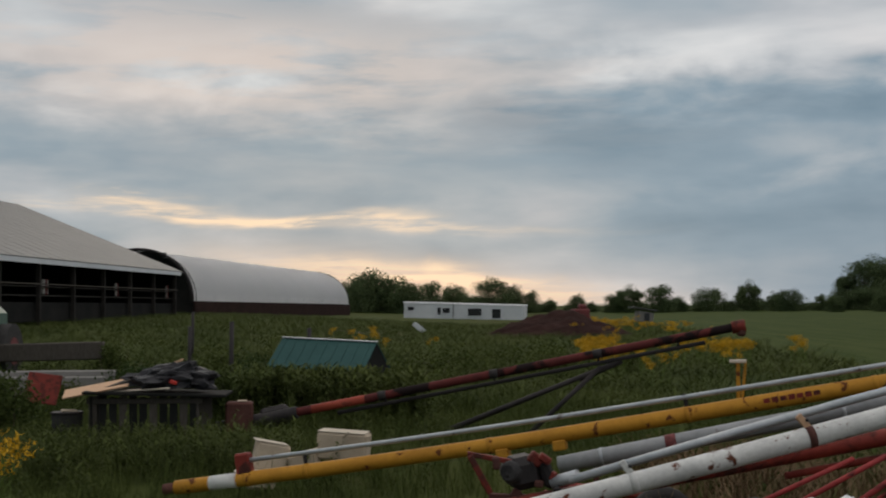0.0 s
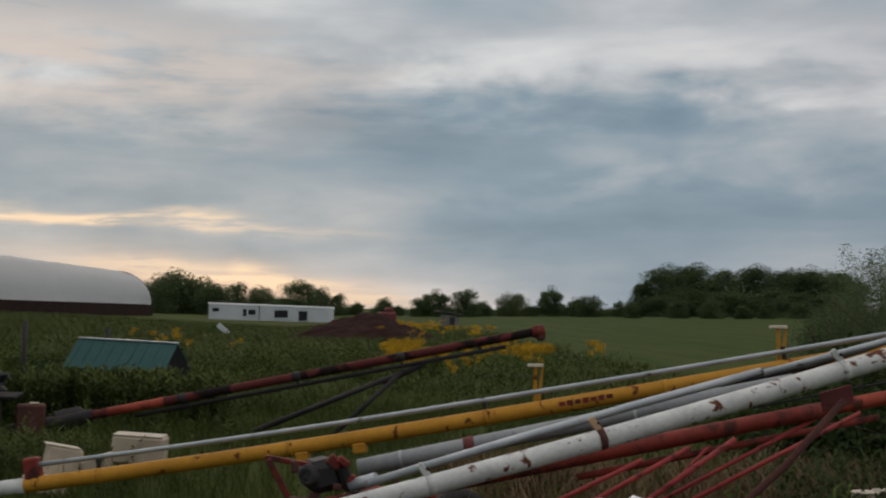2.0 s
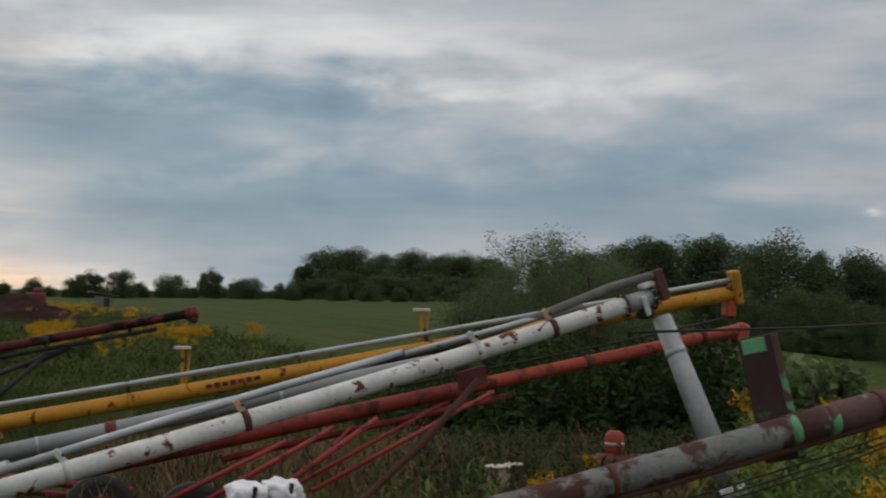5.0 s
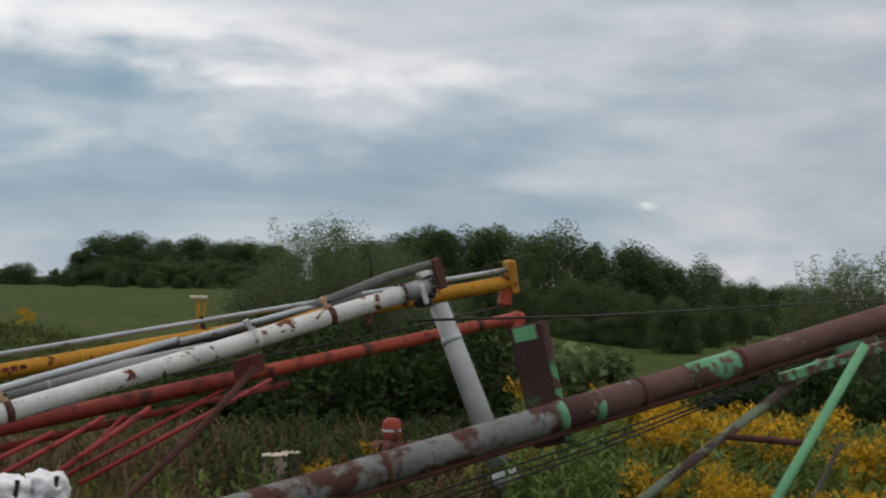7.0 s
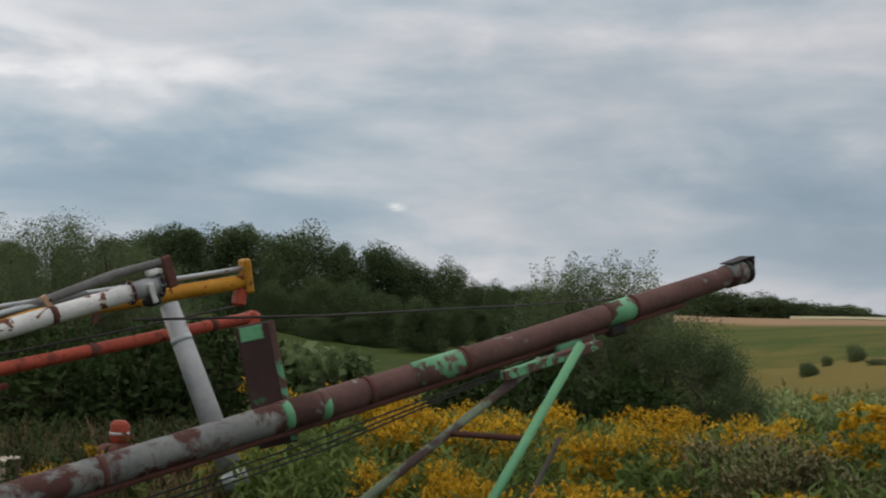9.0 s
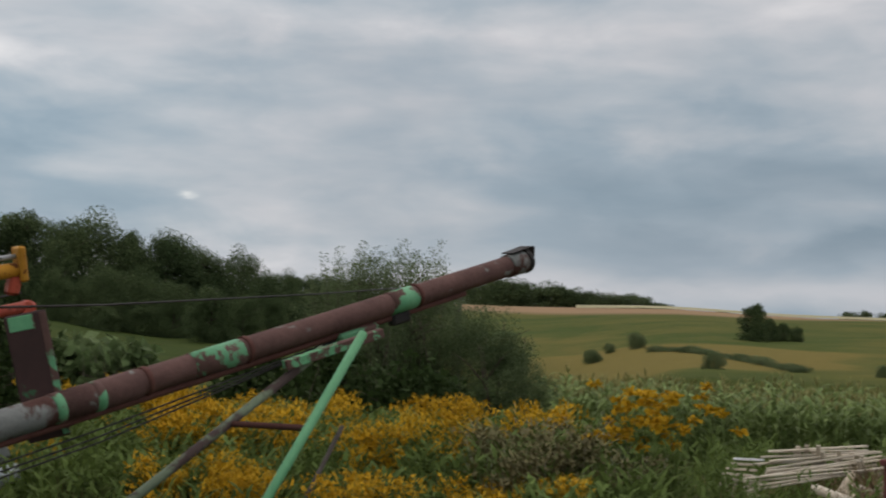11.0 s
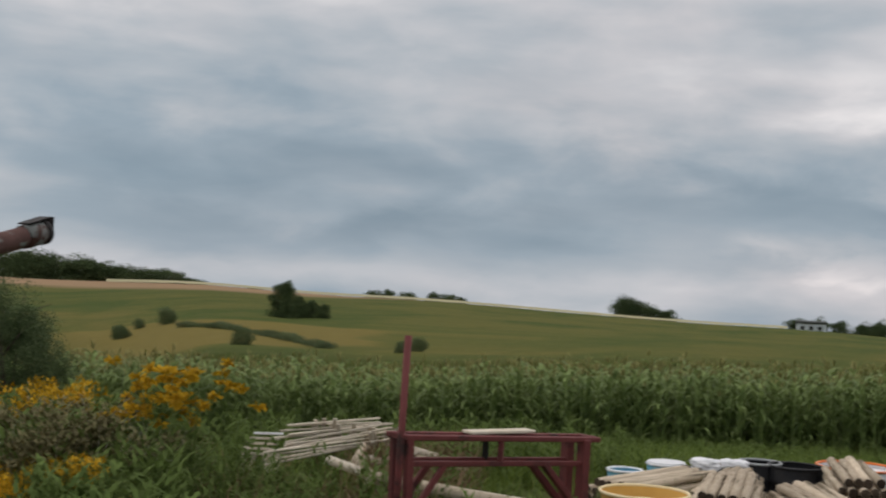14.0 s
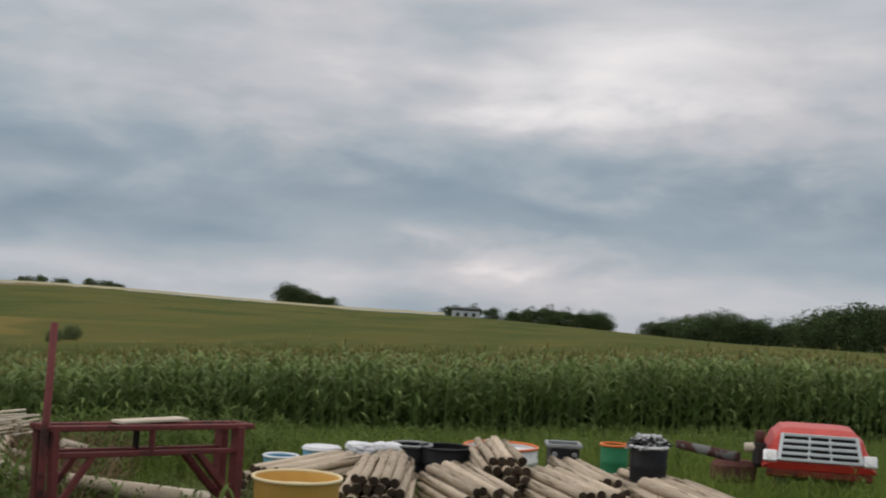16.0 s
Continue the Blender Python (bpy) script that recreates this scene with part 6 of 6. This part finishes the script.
# goldenrod
R = goldenrod_templates()
p = clumpy(sector(prng, 900, -38, -63, 11.0, 15.8), prng, 1.4, 0.28, 7)
scatter("goldenrod", R, p, prng.uniform(0.8, 1.35, len(p)), [WEED, PLUME], "stand of goldenrod in orange-yellow bloom", "goldenrod", prng)
p = clumpy(sector(prng, 340, -42, -64, 8.6, 11.2), prng, 0.9, 0.24, 17)
scatter("near_goldenrod", R, p, prng.uniform(0.8, 1.05, len(p)), [WEED, PLUME], "goldenrod plants at the edge of the stand", "goldenrod", prng)
p = sector(prng, 5, -28, -36, 11.5, 13)
scatter("goldenrod_sprigs", R, p, prng.uniform(0.6, 0.8, len(p)), [WEED, PLUME], "scattered goldenrod in bloom between augers", "goldenrod", prng)
p = np.concatenate([clumpy(sector(prng, 420, -6, -13.5, 34, 50), prng, 0.3, 0.22, 9), clumpy(sector(prng, 110, -10, -16, 46, 56), prng, 0.2, 0.22, 19), clumpy(sector(prng, 120, 6, -8, 42, 70), prng, 0.2, 0.36, 29)])
p = p[p[:, 0] < 12.0 + 0.06 * p[:, 1]]
scatter("goldenrod_patch", R, p, prng.uniform(0.9, 1.2, len(p)), [WEED, PLUME], "yellow goldenrod patch in the meadow", "goldenrod", prng)
p = np.concatenate([clumpy(sector(prng, 260, -6, -11.5, 80, 125), prng, 0.06, 0.1, 2), clumpy(sector(prng, 130, -10, -16.5, 72, 88), prng, 0.1, 0.1, 5)])
p = p[p[:, 0] < 12.4 + 0.06 * p[:, 1]]
scatter("goldenrod_strip", R, p, prng.uniform(0.8, 1.1, len(p)), [WEED, PLUME], "thin strip of goldenrod at the field edge", "goldenrod", prng, wide=prng.uniform(1.2, 2.0, len(p)))
p = sector(prng, 2600, -14, -38, 7.6, 14)
scatter("yard_grass", G, p, prng.uniform(0.22, 0.46, len(p)), [GRASS], "uneven green grass below the augers", "grass", prng)
p = sector(prng, 900, -14, -38, 7.6, 13)
scatter("withered_grass", grass_templates(3, 9), p, prng.uniform(0.25, 0.55, len(p)), [DRY], "withered brown grass below the augers", "grass", prng)
p = clumpy(sector(prng, 900, -22, -38, 11.8, 17), prng, 0.5, -0.1, 14)
scatter("dark_undergrowth", W, p, prng.uniform(0.4, 0.8, len(p)), [LEAF, DRY], "dark undergrowth with brown stalks below the willows", "weeds", prng)
p = np.array([[*polar(a, 12.2), 0.0] for a in (19.3, 19.8, 14.8)])
scatter("goldenrod_tuft", R, p, np.array([1.3, 1.1, 0.6]), [WEED, PLUME], "few goldenrod stems in bloom in grass", "goldenrod", prng, 0.03)


p = clumpy(sector(prng, 75, -59, -64, 9.8, 12.5), prng, 0.6, 0.0, 3)
scatter("faded_goldenrod", R, p, prng.uniform(0.95, 1.3, len(p)), [WEED, SEED_HEAD], "faded weeds gone to whitish seed", "weeds", prng)


def tall_flower(x, y, seed):
    rng = np.random.default_rng(seed)
    t = thing("coneflower_clump", on_ground(x, y), "tall clump of orange-yellow coneflowers", "flowers")
    green = Template()
    for _ in range(28):
        b = rng.normal(0, 0.16, 2)
        h = rng.uniform(1.0, 1.55)
        lean = rng.normal(0, 0.12, 2)
        top = np.array([b[0] + lean[0] * h, b[1] + lean[1] * h, h])
        for i in range(7):
            f = (i + 1) / 7.5
            green.put(strip((b[0] * f + top[0] * (1 - f), b[1] * f + top[1] * (1 - f), h * (1 - f)), rng.uniform(0, 6.3), 0.2, 0.05, 0.6, 1.2, 2), 0)
        green.put(strip((b[0], b[1], 0), math.atan2(lean[1], lean[0]), h, 0.015, 1.4, 0, 3), 0)
        v, f = [top], []
        for i in range(28):
            u, w2 = rng.normal(0, 1, 3), rng.normal(0, 0.012, 3)
            u *= rng.uniform(0.045, 0.10) / np.linalg.norm(u) * np.array([1, 1, 0.6])
            v += [top + u * 0.7 + w2, top + u, top + u * 0.7 - w2]
            f.append((0, 3 * i + 1, 3 * i + 2, 3 * i + 3))
        raw_mesh("bloom", np.array(v), f, [PLUME], t)
    v, _m = green.done()
    tagged(raw_mesh("foliage", v, np.arange(len(v)).reshape(-1, 4), [WEED], t), kind="stuff")


tall_flower(*polar(-64.7, 11.3), 3)
tall_flower(*polar(-66.0, 11.4), 4)

# the corn: rows that run along the edge of the yard
C = corn_templates()
e0, e1 = Vector(EDGE0), Vector(EDGE1)
along_row = (e1 - e0).normalized()
inward = Vector((-along_row.y, along_row.x))
if inward.x < 0:
    inward = -inward
pts = []
for row in range(12):
    step = 0.23 if row < 5 else 0.32
    n = int((e1 - e0).length / step)
    s = (np.arange(n) + prng.uniform(-0.3, 0.3, n)) * step
    x = e0.x + along_row.x * s + inward.x * (row * 0.76 + prng.normal(0, 0.06, n))
    y = e0.y + along_row.y * s + inward.y * (row * 0.76 + prng.normal(0, 0.06, n))
    pts.append(np.stack([x, y, ground(x, y)], 1))
p = np.concatenate(pts)
scatter("corn", C, p, prng.normal(2.3, 0.16, len(p)), [CORN_LEAF, TASSEL], "tall green corn with pale tassels in dense rows", "corn", prng, 0.03)


# ---- trees ----
def make_tree(h, w, n, leaf, mat, seed, stems=1, spiky=0.0, low=0.25, name="tree", label="", category="tree", hang=False):
    """Trunk with limbs, and a crown of many small leaves in uneven clumps; built at the origin."""
    rng = np.random.default_rng(seed)
    t = thing(name, (0, 0, 0), label, category)
    wood = bmesh.new()
    tips = []
    for s in range(stems):
        a = rng.uniform(0, 6.3)
        r0 = 0.0 if stems == 1 else 0.12 * w
        b = Vector((math.cos(a) * r0, math.sin(a) * r0, -0.3))
        lean = rng.uniform(0.0, 0.06) if stems == 1 else rng.uniform(0.1, 0.3)
        top = Vector((b.x + math.cos(a) * lean * w, b.y + math.sin(a) * lean * w, h * rng.uniform(0.78, 0.92)))
        k = h * 0.022 / math.sqrt(stems)
        pipe([b, b.lerp(top, 0.4) + Vector((0.02 * h, 0, 0)), top], [k, k * 0.7, k * 0.15], 7, bm=wood)
        for i in range(7 if stems == 1 else 4):
            f = rng.uniform(low, 0.85)
            c = b.lerp(top, f)
            an = rng.uniform(0, 6.3)
            e = c + Vector((math.cos(an) * w * 0.36, math.sin(an) * w * 0.36, h * rng.uniform(0.08, 0.24)))
            pipe([c, c.lerp(e, 0.5) + Vector((0, 0, 0.02 * h)), e], [k * 0.5, k * 0.3, k * 0.1], 5, bm=wood)
            tips.append(np.array(e))
    # clump centres fill an uneven crown
    cl = []
    m = 72 if n > 9000 else 52 if n > 1500 else 40
    while len(cl) < m:
        q = rng.uniform(-1, 1, 3)
        r = np.linalg.norm(q * np.array([1, 1, 0.55 if q[2] < 0 else 1]))
        lim = 1 + (0.22 if n > 9000 else 0.35) * noise.noise(Vector(q * 1.6) + Vector((seed, 0, 0)))
        if r < lim and (r > 0.35 or q[2] < 0.2):
            zc = low + (1 - low) * (0.5 + 0.5 * q[2])
            taper = 1 - 0.35 * max(0, q[2])
            cl.append((q[0] * w / 2 * taper, q[1] * w / 2 * taper, zc * h * 0.97))
    cl = np.array(cl)
    cl[:, :2] *= 0.86
    rad = rng.uniform(0.14, 0.24, len(cl)) * w
    pick = rng.integers(0, len(cl), n)
    off = rng.normal(0, 1, (n, 3))
    off *= (rng.uniform(0.1, 1, n) ** 0.45 / np.linalg.norm(off, axis=1) * rad[pick])[:, None]
    c = cl[pick] + off * np.array([1, 1, 0.75])
    if spiky:
        ns, k = int(n * spiky), 64
        sx = np.clip(rng.normal(0, 0.24, (k, 2)), -0.36, 0.36) * w
        lean = np.clip(rng.normal(0, 0.1, (k, 2)), -0.16, 0.16) * w + sx * 0.2
        hh = h * (1.04 - 1.3 * (sx ** 2).sum(1) / w ** 2) * rng.uniform(0.84, 1.04, k)
        for i in range(k):
            pipe([(sx[i, 0], sx[i, 1], 0.1 * h), (sx[i, 0] + lean[i, 0] * 0.5, sx[i, 1] + lean[i, 1] * 0.5, hh[i] * 0.6), (sx[i, 0] + lean[i, 0] * 0.9, sx[i, 1] + lean[i, 1] * 0.9, hh[i] * 0.9)], [0.012, 0.008, 0.002], 4, bm=wood)
        pk = rng.integers(0, k, ns)
        zz = 0.3 + 0.7 * rng.uniform(0, 1, ns) ** 0.8
        sp = 0.105 * w * (1.22 - zz)
        c[:ns] = np.stack([sx[pk, 0] + lean[pk, 0] * zz + rng.normal(0, 1, ns) * sp, sx[pk, 1] + lean[pk, 1] * zz + rng.normal(0, 1, ns) * sp, zz * hh[pk]], 1)
    c[:, 2] = np.maximum(c[:, 2], 0.05 * h)
    u = rng.normal(0, 1, (n, 3))
    if hang:
        u[:, 2] = u[:, 2] * 0.6 + 1.2
    u /= np.linalg.norm(u, axis=1)[:, None]
    v = np.cross(u, rng.normal(0, 1, (n, 3)))
    v /= np.linalg.norm(v, axis=1)[:, None]
    L = leaf * rng.uniform(0.6, 1.3, n)[:, None]
    wd = L * (0.35 if hang else 0.6)
    quad = np.stack([c - u * L / 2, c + v * wd / 2, c + u * L / 2, c - v * wd / 2], 1).reshape(-1, 3)
    if stems == 1:
        part("trunk", wood, BARK, t)
    else:
        tagged(part("branchwork", wood, BARK, t), kind="stuff")
    raw_mesh("crown", quad, np.arange(4 * n).reshape(-1, 4), [mat], t)
    return t


def plant_tree(src, az, d, h, h0, label="", group="", wide=1.0, turn=0.0, sink=0.0, lift=None):
    x, y = polar(az, d)
    z = float(ground(x, y)) - sink
    s = h / h0
    c = copy_thing(src, Matrix.Translation((x, y, z)) @ Matrix.Rotation(turn, 4, "Z") @ Matrix.Diagonal((s * wide, s * wide, s, 1)))
    return tagged(c, label, "", group)


trng = random.Random(12)
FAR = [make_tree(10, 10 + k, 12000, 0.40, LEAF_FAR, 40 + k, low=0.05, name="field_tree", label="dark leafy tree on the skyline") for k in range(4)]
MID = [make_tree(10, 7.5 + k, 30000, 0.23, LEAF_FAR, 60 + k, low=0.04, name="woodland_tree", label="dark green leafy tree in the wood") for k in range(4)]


SKYLINE = ((3.9, 230, 6.3), (3.3, 235, 7.7), (2.4, 235, 7.4), (1.6, 230, 5.7), (0.6, 260, 6.4), (-0.5, 260, 5.5), (-1.3, 260, 3.6), (-2.2, 240, 6.8), (-3.1, 250, 5.4), (-3.9, 250, 4.4), (-4.8, 260, 2.9), (-6.0, 240, 3.5), (-6.6, 250, 2.1), (-7.6, 240, 3.6), (-8.3, 240, 5.1), (-9.6, 240, 5.3), (-10.4, 250, 2.9), (-11.7, 250, 4.8), (-12.6, 250, 2.3), (-13.5, 250, 5.9), (-14.6, 250, 3.7), (-15.3, 245, 4.3), (-16.5, 250, 3.2))
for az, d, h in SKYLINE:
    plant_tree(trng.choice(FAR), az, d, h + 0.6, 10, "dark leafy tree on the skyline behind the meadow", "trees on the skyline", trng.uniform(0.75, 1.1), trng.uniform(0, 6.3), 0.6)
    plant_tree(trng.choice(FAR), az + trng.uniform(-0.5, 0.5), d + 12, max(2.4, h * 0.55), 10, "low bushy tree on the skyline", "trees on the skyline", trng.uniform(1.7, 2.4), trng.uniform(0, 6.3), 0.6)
HILL_WOOD = ((-17.6, 260, 7.0), (-18.5, 260, 9.9), (-19.6, 265, 10.8), (-20.9, 260, 9.8), (-22.4, 265, 10.5), (-23.7, 260, 9.6), (-24.9, 260, 9.4), (-19.1, 225, 3.2), (-20.6, 225, 3.2), (-17.1, 225, 2.9), (-22.9, 225, 3.0), (-21.9, 220, 2.4), (-24.4, 225, 3.1), (-26.1, 255, 9.0), (-24.8, 250, 8.8), (-25.8, 250, 8.9))
for az, d, h in HILL_WOOD:
    if h > 4:
        for k in (0, 1):
            plant_tree(trng.choice(MID), az + trng.uniform(-0.7, 0.7), d - 8 + 14 * k, h * trng.uniform(0.5, 0.72), 10, "low bushy tree of the hill wood", "trees of the hill wood", trng.uniform(1.9, 2.5), trng.uniform(0, 6.3), 1.0)
    plant_tree(trng.choice(MID), az, d, h + 0.6, 10, "dense dark tree of the hill wood", "trees of the hill wood", trng.uniform(1.0, 1.5), trng.uniform(0, 6.3), 0.6)
WOOD = ((-31.9, 115, 7.2), (-33.3, 112, 7.5), (-34.7, 118, 7.3), (-36.1, 115, 8.4), (-37.6, 108, 7.5), (-38.7, 110, 8.6), (-40.1, 112, 8.0), (-41.8, 110, 8.4), (-42.8, 112, 7.5), (-43.7, 112, 6.8), (-45.1, 115, 7.0), (-46.1, 120, 5.2), (-44.0, 85, 3.9), (-35.5, 95, 3.8), (-37.3, 92, 3.8), (-39.3, 94, 4.5), (-40.8, 95, 4.5), (-42.3, 92, 4.1), (-30.1, 118, 6.5), (-28.3, 120, 5.9))
WOOD_EDGE = ((-47.1, 135, 5.3), (-48.1, 140, 5.0), (-49.3, 145, 5.2), (-50.2, 150, 5.2), (-46.2, 150, 5.0), (-47.4, 155, 5.1), (-48.7, 160, 5.2), (-50.4, 170, 5.1), (-52.4, 180, 5.0), (-54.2, 200, 4.6), (-45.3, 100, 3.3), (-46.7, 110, 3.1))
for az, d, h in WOOD + WOOD_EDGE:
    if h > 4.4:
        plant_tree(trng.choice(MID), az + trng.uniform(-0.6, 0.6), d - 3, h * trng.uniform(0.45, 0.62), 10, "low bushy tree at the edge of the wood", "trees of the wood", trng.uniform(1.3, 1.8), trng.uniform(0, 6.3), 0.6)
    plant_tree(trng.choice(MID), az, d, h + 0.4, 10, "dark green tree at the edge of the wood", "trees of the wood", trng.uniform(0.65, 1.0), trng.uniform(0, 6.3), 0.4)
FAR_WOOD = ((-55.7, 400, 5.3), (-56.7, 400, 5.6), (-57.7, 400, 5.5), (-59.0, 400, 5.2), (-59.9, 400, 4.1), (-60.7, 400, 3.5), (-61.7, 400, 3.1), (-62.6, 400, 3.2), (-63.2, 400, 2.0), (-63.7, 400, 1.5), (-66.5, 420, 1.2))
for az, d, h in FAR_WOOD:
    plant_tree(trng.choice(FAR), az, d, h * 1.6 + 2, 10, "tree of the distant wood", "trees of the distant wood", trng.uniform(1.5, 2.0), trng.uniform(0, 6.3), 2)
BUSH = make_tree(10, 13, 9000, 0.42, WILLOW, 71, stems=4, low=0.02, name="field_bush", label="grey-green bush in the field", category="bush")
LONE = ((-67.9, 100, 2.9), (-68.5, 103, 1.9), (-69.1, 104, 1.5), (-69.7, 106, 1.2), (-60.9, 81, 1.2), (-73.5, 54, 0.9), (-74.2, 56, 1.1), (-62.9, 87, 1.9), (-66.4, 56, 1.3), (-61.0, 79, 1.5), (-61.7, 88, 1.2))
for i, (az, d, h) in enumerate(LONE):
    plant_tree(MID[i % 4] if d > 95 else BUSH, az, d, (h if d > 95 else h * 0.6) + 0.2, 10, "dark bushy tree standing alone in the field" if d > 95 else "grey-green bush standing alone in the field", "trees in the field", 1.0 if d > 95 else 0.85, trng.uniform(0, 6.3), 0.2)
for k in range(18):
    f = k / 17
    plant_tree(BUSH, -63.8 - 6.2 * f, 80 - 22 * f, trng.uniform(0.3, 0.55), 10, "low dark hedge bush at the edge of the hollow", "hedge bushes of the hollow", 2.2, trng.uniform(0, 6.3), 0.15)
CREST = ((-71.8, 400, 1.7), (-72.4, 400, 2.0), (-73.2, 400, 1.8), (-74.4, 400, 2.1), (-75.0, 400, 2.0), (-75.6, 400, 1.2), (-83.0, 360, 5.6), (-83.5, 360, 4.8), (-84.2, 360, 3.9), (-84.8, 360, 3.1), (-90.3, 420, 4.8), (-91.3, 430, 5.9), (-92.1, 420, 5.0), (-93.1, 400, 4.5), (-93.8, 400, 5.5), (-94.6, 400, 6.5), (-95.4, 400, 6.2), (-96.2, 400, 6.1), (-96.9, 400, 6.2), (-96.9, 400, 5.5))
RIGHT_WOOD = ((-99.2, 420, 5.8), (-99.9, 420, 7.1), (-100.9, 410, 8.4), (-101.6, 400, 9.0), (-102.5, 400, 10.0), (-103.3, 400, 8.7), (-104.0, 400, 8.9), (-105.0, 400, 9.1), (-105.9, 395, 11.0), (-106.8, 390, 13.2), (-107.6, 385, 12.9), (-108.5, 381, 14.1), (-109.6, 381, 14.4), (-110.7, 381, 14.9))
for az, d, h in CREST + RIGHT_WOOD:
    plant_tree(trng.choice(FAR), az, d, h * 1.1 + (3.0 if az > -76 else 1.5), 10, "tree beyond the crest of the field", "trees beyond the crest", trng.uniform(0.9, 1.3), trng.uniform(0, 6.3), 1.5)


for src in FAR + MID + [BUSH]:
    for o in (*src.children_recursive, src):
        bpy.data.objects.remove(o)

# near shrubs and willows
for az, d, h, w, n, seed, sp in ((-28.8, 25.5, 3.75, 3.2, 24000, 5, 0.5), (-31.7, 26.5, 3.5, 2.4, 14000, 6, 0.25), (-26.2, 26.5, 2.7, 2.2, 11000, 7, 0.25), (-33.6, 24.5, 2.4, 2.6, 12000, 8, 0.0)):
    t = make_tree(h, w, int(n * 3.2), 0.046, WILLOW, seed, stems=5, spiky=sp, low=0.02, name="willow_shrub", label="grey-green willow shrub with upright shoots", category="shrub", hang=True)
    t.location = on_ground(*polar(az, d))
for az, d, h, w, n, seed, sp in ((-51.6, 26, 4.3, 2.3, 17000, 15, 0.5), (-53.7, 27, 4.6, 2.4, 17000, 16, 0.5), (-56.2, 26, 3.75, 2.6, 16000, 17, 0.0), (-58.0, 25.3, 3.2, 1.7, 9000, 18, 0.0)):
    t = make_tree(h, w, int(n * 3.4), 0.052, WILLOW, seed, stems=3, spiky=sp, low=0.03, name="willow_tree", label="grey-green bushy willow beside the corn", category="tree", hang=True)
    t.location = on_ground(*polar(az, d))
for az, d, h, w, n, seed in ((-50.4, 21.5, 1.9, 2.2, 2500, 25), (-53.2, 21, 2.0, 2.2, 2500, 26), (-47.5, 20, 1.6, 2.2, 2200, 27), (-39.4, 20.5, 1.75, 1.9, 1500, 28), (-41.2, 20, 1.6, 1.5, 1200, 29), (-36.0, 22, 1.6, 2.4, 2200, 30)):
    pale = seed in (28, 29)
    t = make_tree(h, w, n, 0.24 if pale else 0.16, BROADLEAF if pale else LEAF, seed, stems=6, low=0.02, name="broadleaf_bush", label="pale broad-leaved bush in the weeds" if pale else "low dark green bush behind goldenrod", category="bush")
    t.location = on_ground(*polar(az, d))
# dark brush below and before the willows
for k in range(26):
    az, d = -23.5 - 12.5 * (k + trng.uniform(0, 1)) / 26, trng.uniform(17.5, 23)
    t = make_tree(trng.uniform(1.1, 2.0), trng.uniform(1.6, 2.6), 2200, 0.12, LEAF, 300 + k, stems=5, low=0.02, name="brush", label="dark tangled brush below the willows", category="bush")
    t.location = on_ground(*polar(az, d))
    tagged(t, group="brush below the willows")
# dark brush in the weeds near the hut and barns
for k in range(24):
    az, d = trng.uniform(1, 21), trng.uniform(23, 38)
    if k > 17:
        az, d = trng.uniform(-10, 2), trng.uniform(30, 48)
    t = make_tree(trng.uniform(0.6, 1.15), trng.uniform(1.2, 2.4), 1500, 0.085, LEAF if k % 2 and k <= 17 else MEADOW_SHADED, 200 + k, stems=4, low=0.02, name="brush", label="dark green brush in the meadow", category="bush")
    t.location = on_ground(*polar(az, d))
    tagged(t, group="brush in the meadow")


# pale track along the crest of the crop field, sky light in its colour
tv, tf = [], []
for i in range(61):
    az = -60 - 30 * i / 60
    for d, lift in ((322, 0.12), (350, 0.75)):
        x, y = polar(az, d)
        tv.append((x, y, float(ground(x, y)) + lift))
    if i:
        k = 2 * i
        tf.append((k - 2, k - 1, k + 1, k))
tagged(raw_mesh("field_track", tv, tf, [surface("pale_skylit_stubble", (0.27, 0.25, 0.13), (0.40, 0.36, 0.21), 0.05, 0.95, 0.1)]), "pale dry strip along the field crest", "field strip", kind="structure")
